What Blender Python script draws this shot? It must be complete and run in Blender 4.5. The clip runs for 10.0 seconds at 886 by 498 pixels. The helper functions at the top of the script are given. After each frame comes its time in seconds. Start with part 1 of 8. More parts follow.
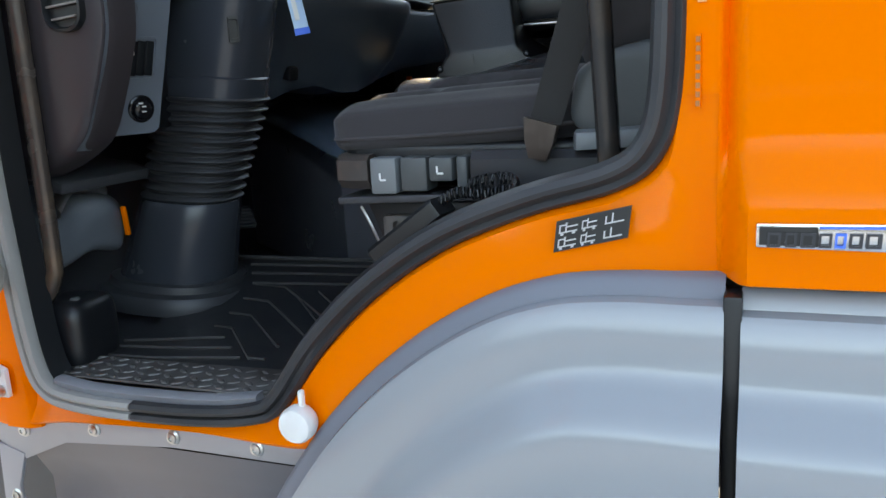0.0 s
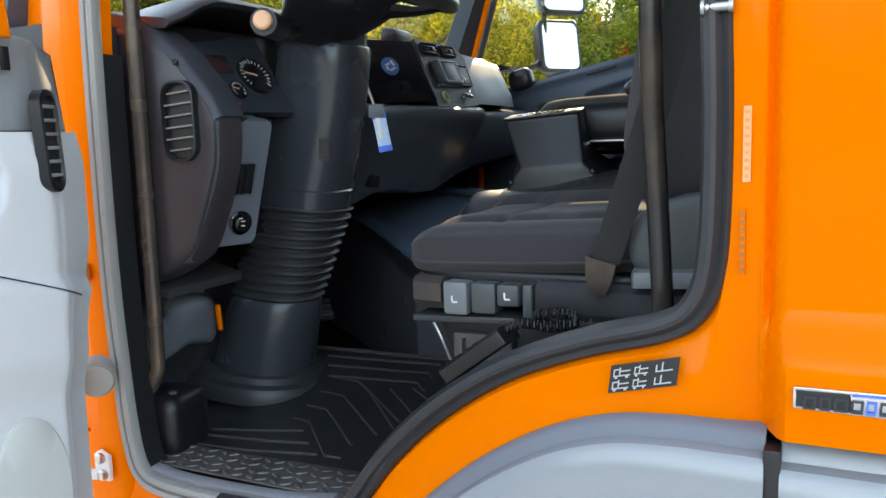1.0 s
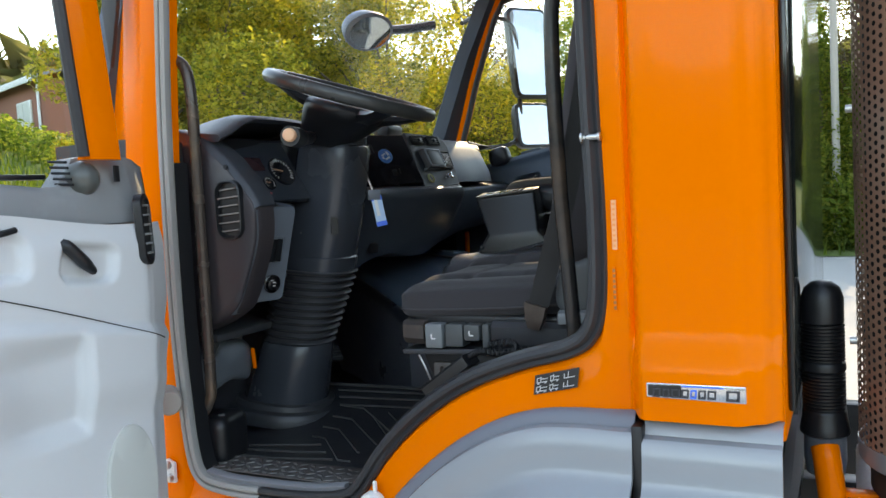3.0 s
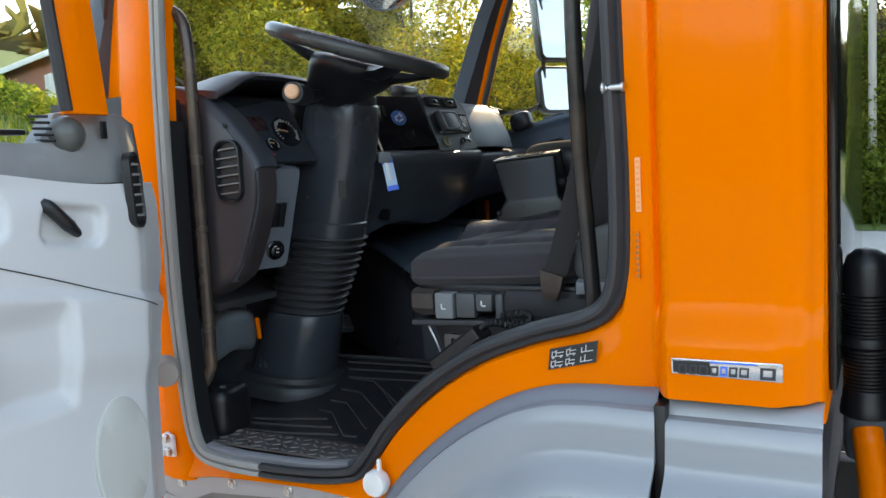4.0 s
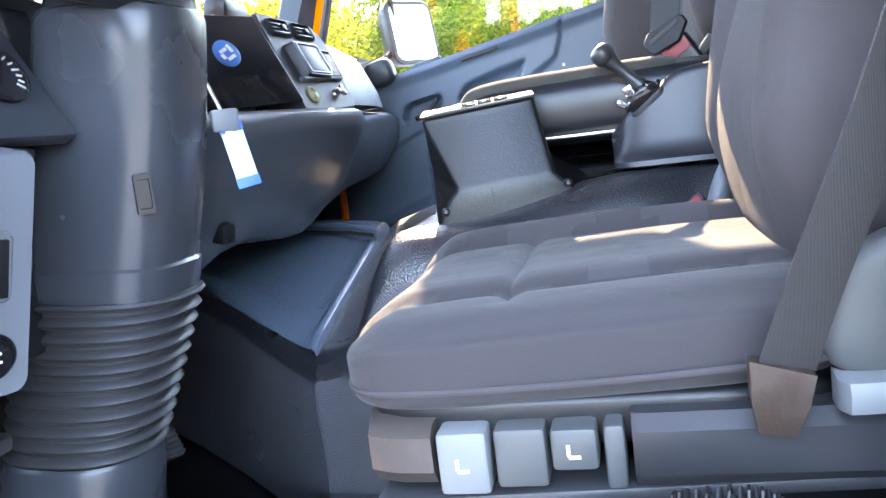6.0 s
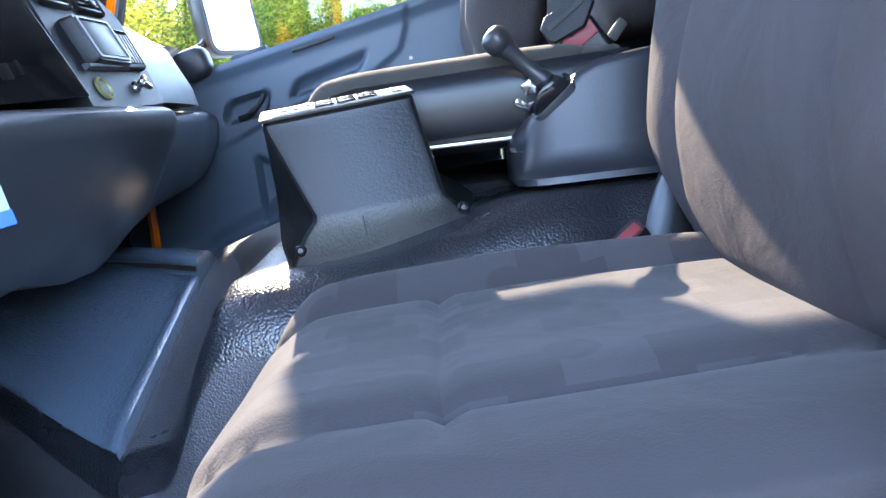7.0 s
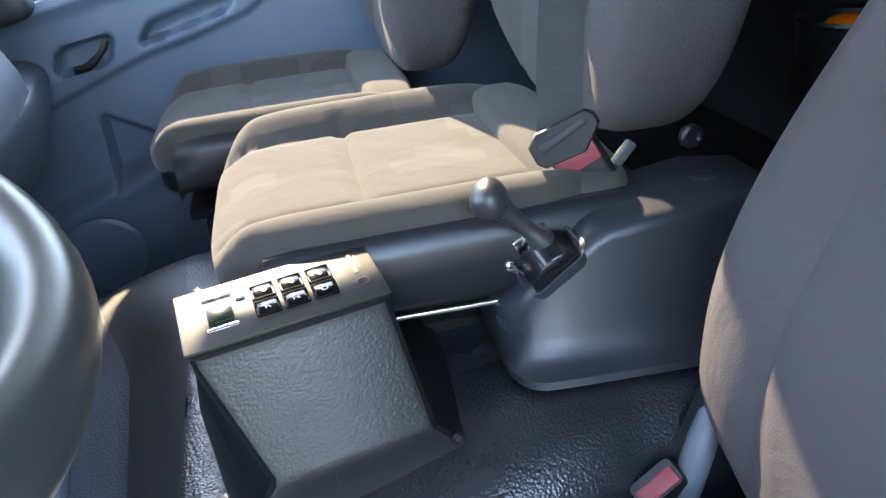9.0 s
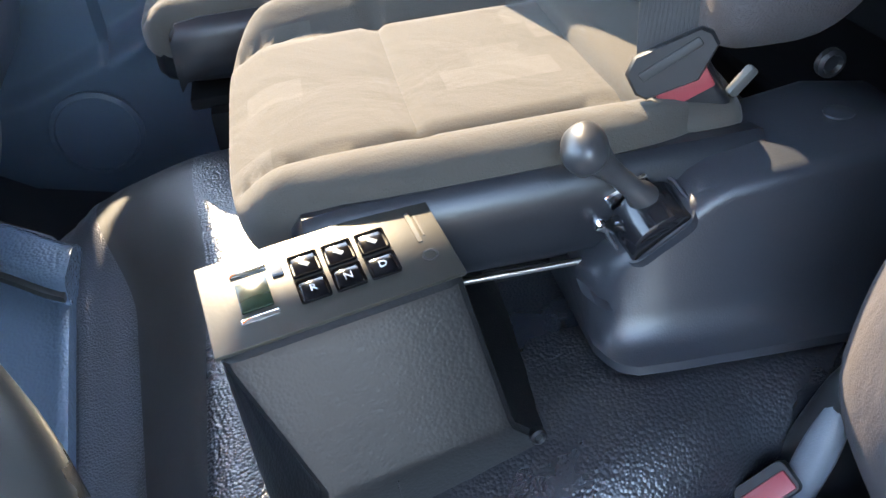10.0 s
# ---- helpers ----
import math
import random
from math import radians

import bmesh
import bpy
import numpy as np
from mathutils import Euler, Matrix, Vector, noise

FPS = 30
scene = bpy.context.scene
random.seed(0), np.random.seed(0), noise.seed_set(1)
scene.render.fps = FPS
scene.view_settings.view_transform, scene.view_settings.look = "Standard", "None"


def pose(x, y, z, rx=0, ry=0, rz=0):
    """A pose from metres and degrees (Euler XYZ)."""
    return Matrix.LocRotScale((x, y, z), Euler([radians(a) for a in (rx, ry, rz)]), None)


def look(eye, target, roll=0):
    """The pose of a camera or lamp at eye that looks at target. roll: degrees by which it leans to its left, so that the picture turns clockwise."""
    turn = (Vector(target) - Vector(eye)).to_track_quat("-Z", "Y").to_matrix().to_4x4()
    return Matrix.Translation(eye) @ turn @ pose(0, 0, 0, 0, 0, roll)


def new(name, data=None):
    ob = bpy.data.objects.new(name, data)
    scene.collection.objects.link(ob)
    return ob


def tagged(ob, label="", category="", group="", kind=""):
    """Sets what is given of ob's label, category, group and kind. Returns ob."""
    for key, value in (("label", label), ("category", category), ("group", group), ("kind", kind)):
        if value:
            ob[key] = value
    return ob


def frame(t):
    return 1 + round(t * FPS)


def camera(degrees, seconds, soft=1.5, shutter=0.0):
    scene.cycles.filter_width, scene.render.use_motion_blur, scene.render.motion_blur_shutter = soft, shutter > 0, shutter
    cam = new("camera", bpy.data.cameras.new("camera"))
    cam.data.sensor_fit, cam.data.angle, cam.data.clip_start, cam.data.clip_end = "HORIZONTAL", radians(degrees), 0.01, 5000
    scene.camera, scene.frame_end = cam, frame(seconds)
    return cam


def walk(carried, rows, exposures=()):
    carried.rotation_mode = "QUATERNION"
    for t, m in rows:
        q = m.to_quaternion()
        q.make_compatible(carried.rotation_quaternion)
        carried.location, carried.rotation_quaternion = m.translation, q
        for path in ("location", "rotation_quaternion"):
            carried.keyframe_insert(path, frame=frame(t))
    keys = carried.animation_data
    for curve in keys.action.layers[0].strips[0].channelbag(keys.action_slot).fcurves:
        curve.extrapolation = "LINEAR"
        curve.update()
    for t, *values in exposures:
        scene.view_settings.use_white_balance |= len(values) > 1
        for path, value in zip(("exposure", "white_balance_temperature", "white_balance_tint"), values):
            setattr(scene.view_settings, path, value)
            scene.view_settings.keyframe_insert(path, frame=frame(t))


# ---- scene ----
cam = camera(57.1, 10.0)
PATH = [
    (0, (0.603, -0.945, 1.499), (-0.124, 0.871, 1.081), -3.2),
    (0.5, (0.608, -0.965, 1.545), (-0.23, 0.804, 1.132), -0.5),
    (1, (0.643, -1.034, 1.626), (-0.237, 0.741, 1.352), -1.9),
    (1.5, (0.717, -1.15, 1.662), (-0.193, 0.62, 1.468), -1.8),
    (2, (0.79, -1.339, 1.676), (-0.099, 0.447, 1.528), -2.5),
    (2.5, (0.859, -1.45, 1.68), (-0.02, 0.341, 1.541), -2.9),
    (2.7, (0.892, -1.467, 1.68), (0.008, 0.322, 1.546), -3.0),
    (3.8, (0.933, -1.386, 1.654), (0.004, 0.378, 1.494), -3.0),
    (4, (0.891, -1.34, 1.648), (-0.056, 0.41, 1.452), -3.0),
    (4.5, (0.676, -1.11, 1.616), (-0.259, 0.635, 1.329), -2.8),
    (5, (0.472, -0.848, 1.606), (-0.292, 0.953, 1.191), -3.3),
    (5.5, (0.329, -0.615, 1.638), (-0.322, 1.243, 1.29), -4.4),
    (6, (0.206, -0.444, 1.636), (-0.251, 1.483, 1.353), -7.2),
    (6.2, (0.16, -0.39, 1.634), (-0.17, 1.561, 1.338), -7.9),
    (7.3, (0.064, -0.064, 1.683), (0.097, 1.9, 1.307), -6.4),
    (7.5, (0.038, -0.048, 1.724), (0.096, 1.896, 1.259), -6.2),
    (8, (0.07, 0.055, 1.867), (0.137, 1.955, 1.248), -6.3),
    (8.5, (0.065, 0.138, 1.925), (0.255, 2.044, 1.346), -5.1),
    (9, (0.013, 0.221, 2.023), (0.317, 2.003, 1.168), -5.1),
    (9.5, (0.005, 0.329, 2.061), (0.342, 2.036, 1.076), -5.2),
    (10, (-0.019, 0.415, 2.047), (0.244, 1.997, 0.852), -4.3),
]
walk(cam, [(t, look(eye, target, roll)) for t, eye, target, roll in PATH], [(0, 3.05, 11500, 10), (0.5, 3.25, 12200, 10), (1.2, 3.25, 12200, 10), (1.8, 3.0, 11800, 10), (2.5, 2.85, 11800, 10), (4.0, 2.85, 11800, 10), (4.6, 2.85, 11000, 10), (5.0, 3.1, 11000, 11), (5.4, 4.5, 8500, 16), (6.2, 5.25, 9800, 17), (7.4, 4.68, 7100, 13), (8.2, 4.92, 8500, 13), (9.0, 4.78, 9000, 13), (10, 5.0, 9000, 12)])

# ---- world and sun ----
SUN_FROM = Vector((-0.207, 1.0, 0.615)).normalized()
world = bpy.data.worlds.new("world")
scene.world = world
world.use_nodes = True
wn = world.node_tree.nodes
wl = world.node_tree.links
sky = wn.new("ShaderNodeTexSky")
sky.sky_type = "NISHITA"
sky.sun_disc = False
sky.sun_elevation = math.asin(SUN_FROM.z)
sky.sun_rotation = math.atan2(SUN_FROM.x, SUN_FROM.y)
sky.air_density, sky.dust_density, sky.ozone_density = 0.9, 0.1, 3.0
wn["Background"].inputs["Strength"].default_value = 0.14
wl.new(sky.outputs[0], wn["Background"].inputs["Color"])

sun_data = bpy.data.lights.new("sun", "SUN")
sun_data.energy, sun_data.angle, sun_data.color = 0.9, radians(0.5), (1.0, 0.93, 0.82)
sun = new("sun", sun_data)
sun.rotation_euler = SUN_FROM.to_track_quat("Z", "Y").to_euler()
tagged(sun, "warm low autumn sun", "sun", kind="structure")


# ---- mesh helpers ----
def part(name, bm, material, parent=None, label="", sharp=40):
    """Links a bmesh as one mesh object, under a thing or a part."""
    bmesh.ops.recalc_face_normals(bm, faces=bm.faces)
    me = bpy.data.meshes.new(name)
    bm.to_mesh(me)
    bm.free()
    me.materials.append(material)
    me.polygons.foreach_set("use_smooth", [True] * len(me.polygons))
    me.set_sharp_from_angle(angle=radians(sharp))
    ob = new(name, me)
    if parent is not None:
        ob.parent = parent
    if label:
        ob["label"] = label
    return ob


def thing(name, label, category, group="", kind=""):
    """An empty that carries the parts of a thing."""
    return tagged(new(name), label, category, group, kind)


def catmull(pts, k=8):
    """A smooth line through the points."""
    pts = [Vector(p) for p in pts]
    ext = [2 * pts[0] - pts[1], *pts, 2 * pts[-1] - pts[-2]]
    out = []
    for i in range(1, len(ext) - 2):
        a, b, c, d = ext[i - 1:i + 3]
        for j in range(k):
            t = j / k
            out.append(0.5 * ((2 * b) + (c - a) * t + (2 * a - 5 * b + 4 * c - d) * t * t + (3 * b - a - 3 * c + d) * t ** 3))
    return out + [pts[-1]]


def loft(bm, rings, caps=True, closed=True):
    """Skins a row of rings that have the same number of points."""
    vs = [[bm.verts.new(p) for p in ring] for ring in rings]
    n = len(vs[0])
    for a, b in zip(vs, vs[1:]):
        for i in range(n if closed else n - 1):
            j = (i + 1) % n
            bm.faces.new((a[i], a[j], b[j], b[i]))
    if caps and closed:
        bm.faces.new(vs[0][::-1])
        bm.faces.new(vs[-1])
    return bm


def tube(bm, pts, r, n=12, caps=True):
    """A round bar along a line; r is a number or one for each point."""
    pts = [Vector(p) for p in pts]
    rings = []
    up = Vector((0, 0, 1))
    for i, p in enumerate(pts):
        t = (pts[min(i + 1, len(pts) - 1)] - pts[max(i - 1, 0)]).normalized()
        if i == 0:
            up = t.orthogonal().normalized()
        up = (up - t * up.dot(t)).normalized()
        side = t.cross(up)
        rr = r[i] if hasattr(r, "__len__") else r
        rings.append([p + rr * (math.cos(2 * math.pi * k / n) * up + math.sin(2 * math.pi * k / n) * side) for k in range(n)])
    return loft(bm, rings, caps)


def sweep(bm, path, profile, out, caps=True, closed=True):
    """A profile of (across, out) pairs along a line in the plane to which out is normal."""
    path = [Vector(p) for p in path]
    out = Vector(out)
    rings = []
    for i, p in enumerate(path):
        t = (path[min(i + 1, len(path) - 1)] - path[max(i - 1, 0)]).normalized()
        side = out.cross(t).normalized()
        rings.append([p + a * side + b * out for a, b in profile])
    return loft(bm, rings, caps, closed)


def lathe(bm, profile, m, n=24):
    """Turns (radius, height) pairs round the z axis of m."""
    return loft(bm, [[m @ Vector((r * math.cos(2 * math.pi * k / n), r * math.sin(2 * math.pi * k / n), h)) for k in range(n)] for r, h in profile])


def rbox(bm, size, m=None, bevel=0.004, seg=2):
    """A box with rounded edges, centred on m."""
    made = bmesh.ops.create_cube(bm, size=1.0)["verts"]
    for v in made:
        v.co = Vector((v.co.x * size[0], v.co.y * size[1], v.co.z * size[2]))
    if bevel:
        edges = list({e for v in made for e in v.link_edges})
        got = bmesh.ops.bevel(bm, geom=edges, offset=bevel, segments=seg, affect="EDGES", profile=0.5)
        made = list({v for f in got["faces"] for v in f.verts} | {v for v in made if v.is_valid})
    if m is not None:
        for v in made:
            v.co = m @ v.co
    return bm


def slab(bm, outline, depth, bevel=0.0):
    """A flat outline pushed along depth."""
    vs = [bm.verts.new(p) for p in outline]
    f = bm.faces.new(vs)
    got = bmesh.ops.extrude_face_region(bm, geom=[f])
    top = [g for g in got["geom"] if isinstance(g, bmesh.types.BMVert)]
    for v in top:
        v.co += Vector(depth)
    if bevel:
        es = list({e for v in vs + top for e in v.link_edges if e.is_valid})
        bmesh.ops.bevel(bm, geom=es, offset=bevel, segments=2, affect="EDGES", profile=0.5)
    return bm


def superbox(bm, size, m, power=5.0, n=18, shape=None):
    """A soft block; shape(v) may push its points about before m is applied, in units from -1 to 1."""
    seen = {}
    half = Vector(size) / 2

    def vert(p):
        key = (round(p[0], 5), round(p[1], 5), round(p[2], 5))
        if key not in seen:
            v = Vector(p)
            k = (abs(v.x) ** power + abs(v.y) ** power + abs(v.z) ** power) ** (-1 / power)
            u = v * k
            w = Vector((u.x * half.x, u.y * half.y, u.z * half.z))
            if shape:
                w = shape(u, w)
            seen[key] = bm.verts.new(m @ w)
        return seen[key]

    g = [math.tan((2 * i / n - 1) * 0.72) / math.tan(0.72) for i in range(n + 1)]
    for axis in range(3):
        for sgn in (-1.0, 1.0):
            for i in range(n):
                for j in range(n):
                    quad = []
                    for a, b in ((g[i], g[j]), (g[i + 1], g[j]), (g[i + 1], g[j + 1]), (g[i], g[j + 1])):
                        p = [a, b]
                        p.insert(axis, sgn)
                        quad.append(vert(p))
                    bm.faces.new(quad)
    return bm


def grid(bm, nu, nv, fn):
    """A sheet of points fn(u, v), u and v from 0 to 1."""
    vs = [[bm.verts.new(fn(i / nu, j / nv)) for j in range(nv + 1)] for i in range(nu + 1)]
    for i in range(nu):
        for j in range(nv):
            bm.faces.new((vs[i][j], vs[i + 1][j], vs[i + 1][j + 1], vs[i][j + 1]))
    return bm


def smooth(a, b, x):
    t = min(1.0, max(0.0, (x - a) / (b - a)))
    return t * t * (3 - 2 * t)


def rrect(w, h, r, n=4):
    """A rounded rectangle, as (x, y) pairs."""
    out = []
    for cx, cy, a0 in ((w / 2 - r, h / 2 - r, 0), (-w / 2 + r, h / 2 - r, 90), (-w / 2 + r, -h / 2 + r, 180), (w / 2 - r, -h / 2 + r, 270)):
        for k in range(n + 1):
            a = radians(a0 + 90 * k / n)
            out.append((cx + r * math.cos(a), cy + r * math.sin(a)))
    return out


def place(origin, ex, ey):
    """A frame of axes at origin: x along ex, y near ey."""
    ex = Vector(ex).normalized()
    ez = ex.cross(Vector(ey)).normalized()
    ey = ez.cross(ex)
    return Matrix.Translation(origin) @ Matrix((ex, ey, ez)).transposed().to_4x4()


# ---- materials ----
def material(name, colour, rough=0.5, metal=0.0, vary=0.12, scale=6.0, grain=0.0, grain_scale=400.0, bump="noise", depth=0.0008,
             coat=0.0, second=None, second_scale=3.0, second_amount=0.5, spec=0.5, rough_vary=0.08, sheen=0.0, wrinkle=0.0):
    """A surface with colour that varies at two scales, uneven gloss and fine relief."""
    m = bpy.data.materials.new(name)
    m.use_nodes = True
    nt = m.node_tree
    nd, ln = nt.nodes, nt.links
    bsdf = nd["Principled BSDF"]
    co = nd.new("ShaderNodeTexCoord")
    big = nd.new("ShaderNodeTexNoise")
    big.inputs["Scale"].default_value = scale
    big.inputs["Detail"].default_value = 6
    ln.new(co.outputs["Object"], big.inputs["Vector"])
    fine = nd.new("ShaderNodeTexNoise")
    fine.inputs["Scale"].default_value = scale * 14
    fine.inputs["Detail"].default_value = 3
    ln.new(co.outputs["Object"], fine.inputs["Vector"])
    mix = nd.new("ShaderNodeMix")
    mix.data_type = "RGBA"
    c = Vector(colour)
    mix.inputs[6].default_value = (*(c * (1 - vary)), 1)
    mix.inputs[7].default_value = (*[min(1.0, x) for x in c * (1 + vary)], 1)
    add = nd.new("ShaderNodeMath")
    add.operation = "MULTIPLY_ADD"
    add.inputs[1].default_value = 0.3
    ln.new(fine.outputs[0], add.inputs[0])
    half = nd.new("ShaderNodeMath")
    half.operation = "MULTIPLY_ADD"
    half.inputs[1].default_value = 0.7
    ln.new(big.outputs[0], half.inputs[0])
    ln.new(half.outputs[0], add.inputs[2])
    stretch = nd.new("ShaderNodeMapRange")
    stretch.inputs[1].default_value, stretch.inputs[2].default_value = 0.3, 0.7
    ln.new(add.outputs[0], stretch.inputs[0])
    ln.new(stretch.outputs[0], mix.inputs[0])
    colour_out = mix.outputs[2]
    if second is not None:
        wear = nd.new("ShaderNodeTexNoise")
        wear.inputs["Scale"].default_value = second_scale
        wear.inputs["Detail"].default_value = 8
        ln.new(co.outputs["Object"], wear.inputs["Vector"])
        ramp = nd.new("ShaderNodeMapRange")
        ramp.inputs[1].default_value, ramp.inputs[2].default_value = 0.48, 0.72
        ramp.inputs[4].default_value = second_amount
        ln.new(wear.outputs[0], ramp.inputs[0])
        over = nd.new("ShaderNodeMix")
        over.data_type = "RGBA"
        ln.new(ramp.outputs[0], over.inputs[0])
        ln.new(colour_out, over.inputs[6])
        over.inputs[7].default_value = (*second, 1)
        colour_out = over.outputs[2]
    ln.new(colour_out, bsdf.inputs["Base Color"])
    rr = nd.new("ShaderNodeMapRange")
    rr.inputs[3].default_value, rr.inputs[4].default_value = max(0.02, rough - rough_vary), min(1.0, rough + rough_vary)
    ln.new(big.outputs[0], rr.inputs[0])
    ln.new(rr.outputs[0], bsdf.inputs["Roughness"])
    bsdf.inputs["Metallic"].default_value = metal
    bsdf.inputs["Specular IOR Level"].default_value = spec
    bsdf.inputs["Coat Weight"].default_value = coat
    bsdf.inputs["Coat Roughness"].default_value = 0.06
    bsdf.inputs["Sheen Weight"].default_value = sheen
    if grain:
        if bump == "leather":
            tex = nd.new("ShaderNodeTexVoronoi")
            tex.feature = "SMOOTH_F1"
            tex.inputs["Smoothness"].default_value = 0.35
        elif bump == "weave":
            tex = nd.new("ShaderNodeTexWave")
            tex.inputs["Distortion"].default_value = 1.5
            tex.inputs["Detail"].default_value = 2
        else:
            tex = nd.new("ShaderNodeTexNoise")
            tex.inputs["Detail"].default_value = 4
        tex.inputs["Scale"].default_value = grain_scale
        ln.new(co.outputs["Object"], tex.inputs["Vector"])
        bp = nd.new("ShaderNodeBump")
        bp.inputs["Strength"].default_value = grain
        bp.inputs["Distance"].default_value = depth
        if bump == "leather":
            bp.invert = True
        ln.new(tex.outputs[0], bp.inputs["Height"])
        if wrinkle:
            fold = nd.new("ShaderNodeTexNoise")
            fold.inputs["Scale"].default_value = 9.0
            fold.inputs["Detail"].default_value = 3
            fold.inputs["Distortion"].default_value = 0.8
            ln.new(co.outputs["Object"], fold.inputs["Vector"])
            bend = nd.new("ShaderNodeBump")
            bend.inputs["Strength"].default_value = wrinkle
            bend.inputs["Distance"].default_value = 0.012
            ln.new(fold.outputs[0], bend.inputs["Height"])
            ln.new(bend.outputs[0], bp.inputs["Normal"])
        ln.new(bp.outputs[0], bsdf.inputs["Normal"])
    return m


def fabric(name, dark, light, amount=0.6, density=0.47, across=(0.352, 0.698), above=1.452):
    """Seat velour with a scatter of lighter geometric shapes."""
    m = material(name, dark, 0.95, vary=0.12, scale=9, grain=0.6, grain_scale=520, depth=0.0008, spec=0.12, sheen=0.12, wrinkle=0.3)
    nt = m.node_tree
    nd, ln = nt.nodes, nt.links
    bsdf = nd["Principled BSDF"]
    base = bsdf.inputs["Base Color"].links[0].from_socket
    co = nd.new("ShaderNodeTexCoord")
    flat = nd.new("ShaderNodeVectorMath")
    flat.operation = "MULTIPLY"
    flat.inputs[1].default_value = (1, 1, 0)
    ln.new(co.outputs["Object"], flat.inputs[0])
    cell = nd.new("ShaderNodeTexBrick")
    cell.inputs["Scale"].default_value = 1.0
    cell.inputs["Brick Width"].default_value = 0.060
    cell.inputs["Row Height"].default_value = 0.046
    cell.inputs["Mortar Size"].default_value = 0.0
    cell.inputs["Bias"].default_value = 0.0
    cell.inputs["Color1"].default_value = (0, 0, 0, 1)
    cell.inputs["Color2"].default_value = (1, 1, 1, 1)
    cell.offset = 0.37
    ln.new(flat.outputs[0], cell.inputs["Vector"])
    step = nd.new("ShaderNodeMapRange")
    step.inputs[1].default_value, step.inputs[2].default_value = density, density + 0.06
    ln.new(cell.outputs["Color"], step.inputs[0])
    ringv = nd.new("ShaderNodeTexVoronoi")
    ringv.inputs["Scale"].default_value = 15
    ringv.inputs["Randomness"].default_value = 0.8
    ln.new(flat.outputs[0], ringv.inputs["Vector"])
    disc = nd.new("ShaderNodeMapRange")
    disc.inputs[1].default_value, disc.inputs[2].default_value = 0.30, 0.34
    ln.new(ringv.outputs["Distance"], disc.inputs[0])
    both = nd.new("ShaderNodeMath")
    both.operation = "MULTIPLY"
    ln.new(step.outputs[0], both.inputs[0])
    ln.new(disc.outputs[0], both.inputs[1])
    axes = nd.new("ShaderNodeSeparateXYZ")
    ln.new(co.outputs["Object"], axes.inputs[0])
    for out, lo, hi in ((axes.outputs[1], *across), (axes.outputs[2], above, 9.0)):
        for edge, sign in ((lo, 1), (hi, -1)):
            inside = nd.new("ShaderNodeMapRange")
            inside.inputs[1].default_value, inside.inputs[2].default_value = edge, edge + 0.004 * sign
            ln.new(out, inside.inputs[0])
            keep = nd.new("ShaderNodeMath")
            keep.operation = "MULTIPLY"
            ln.new(both.outputs[0], keep.inputs[0])
            ln.new(inside.outputs[0], keep.inputs[1])
            both = keep
    scaled = nd.new("ShaderNodeMath")
    scaled.operation = "MULTIPLY"
    scaled.inputs[1].default_value = amount
    ln.new(both.outputs[0], scaled.inputs[0])
    over = nd.new("ShaderNodeMix")
    over.data_type = "RGBA"
    ln.new(scaled.outputs[0], over.inputs[0])
    ln.new(base, over.inputs[6])
    over.inputs[7].default_value = (*light, 1)
    ln.new(over.outputs[2], bsdf.inputs["Base Color"])
    return m


def leafy(name, colours, rough=0.55):
    """Foliage whose colour changes from leaf to leaf."""
    m = bpy.data.materials.new(name)
    m.use_nodes = True
    nt = m.node_tree
    nd, ln = nt.nodes, nt.links
    bsdf = nd["Principled BSDF"]
    geo = nd.new("ShaderNodeNewGeometry")
    ramp = nd.new("ShaderNodeValToRGB")
    ramp.color_ramp.elements[0].color = (*colours[0], 1)
    ramp.color_ramp.elements[1].color = (*colours[-1], 1)
    for i, c in enumerate(colours[1:-1], 1):
        e = ramp.color_ramp.elements.new(i / (len(colours) - 1))
        e.color = (*c, 1)
    ln.new(geo.outputs["Random Per Island"], ramp.inputs[0])
    ln.new(ramp.outputs[0], bsdf.inputs["Base Color"])
    bsdf.inputs["Roughness"].default_value = rough
    bsdf.inputs["Specular IOR Level"].default_value = 0.25
    thin = nd.new("ShaderNodeBsdfTranslucent")
    bright = nd.new("ShaderNodeMix")
    bright.data_type, bright.blend_type = "RGBA", "MULTIPLY"
    bright.inputs[0].default_value = 1.0
    bright.inputs[7].default_value = (1.7, 1.7, 1.2, 1)
    ln.new(ramp.outputs[0], bright.inputs[6])
    ln.new(bright.outputs[2], thin.inputs[0])
    mixs = nd.new("ShaderNodeMixShader")
    mixs.inputs[0].default_value = 0.6
    ln.new(bsdf.outputs[0], mixs.inputs[1])
    ln.new(thin.outputs[0], mixs.inputs[2])
    ln.new(mixs.outputs[0], nd["Material Output"].inputs[0])
    return m


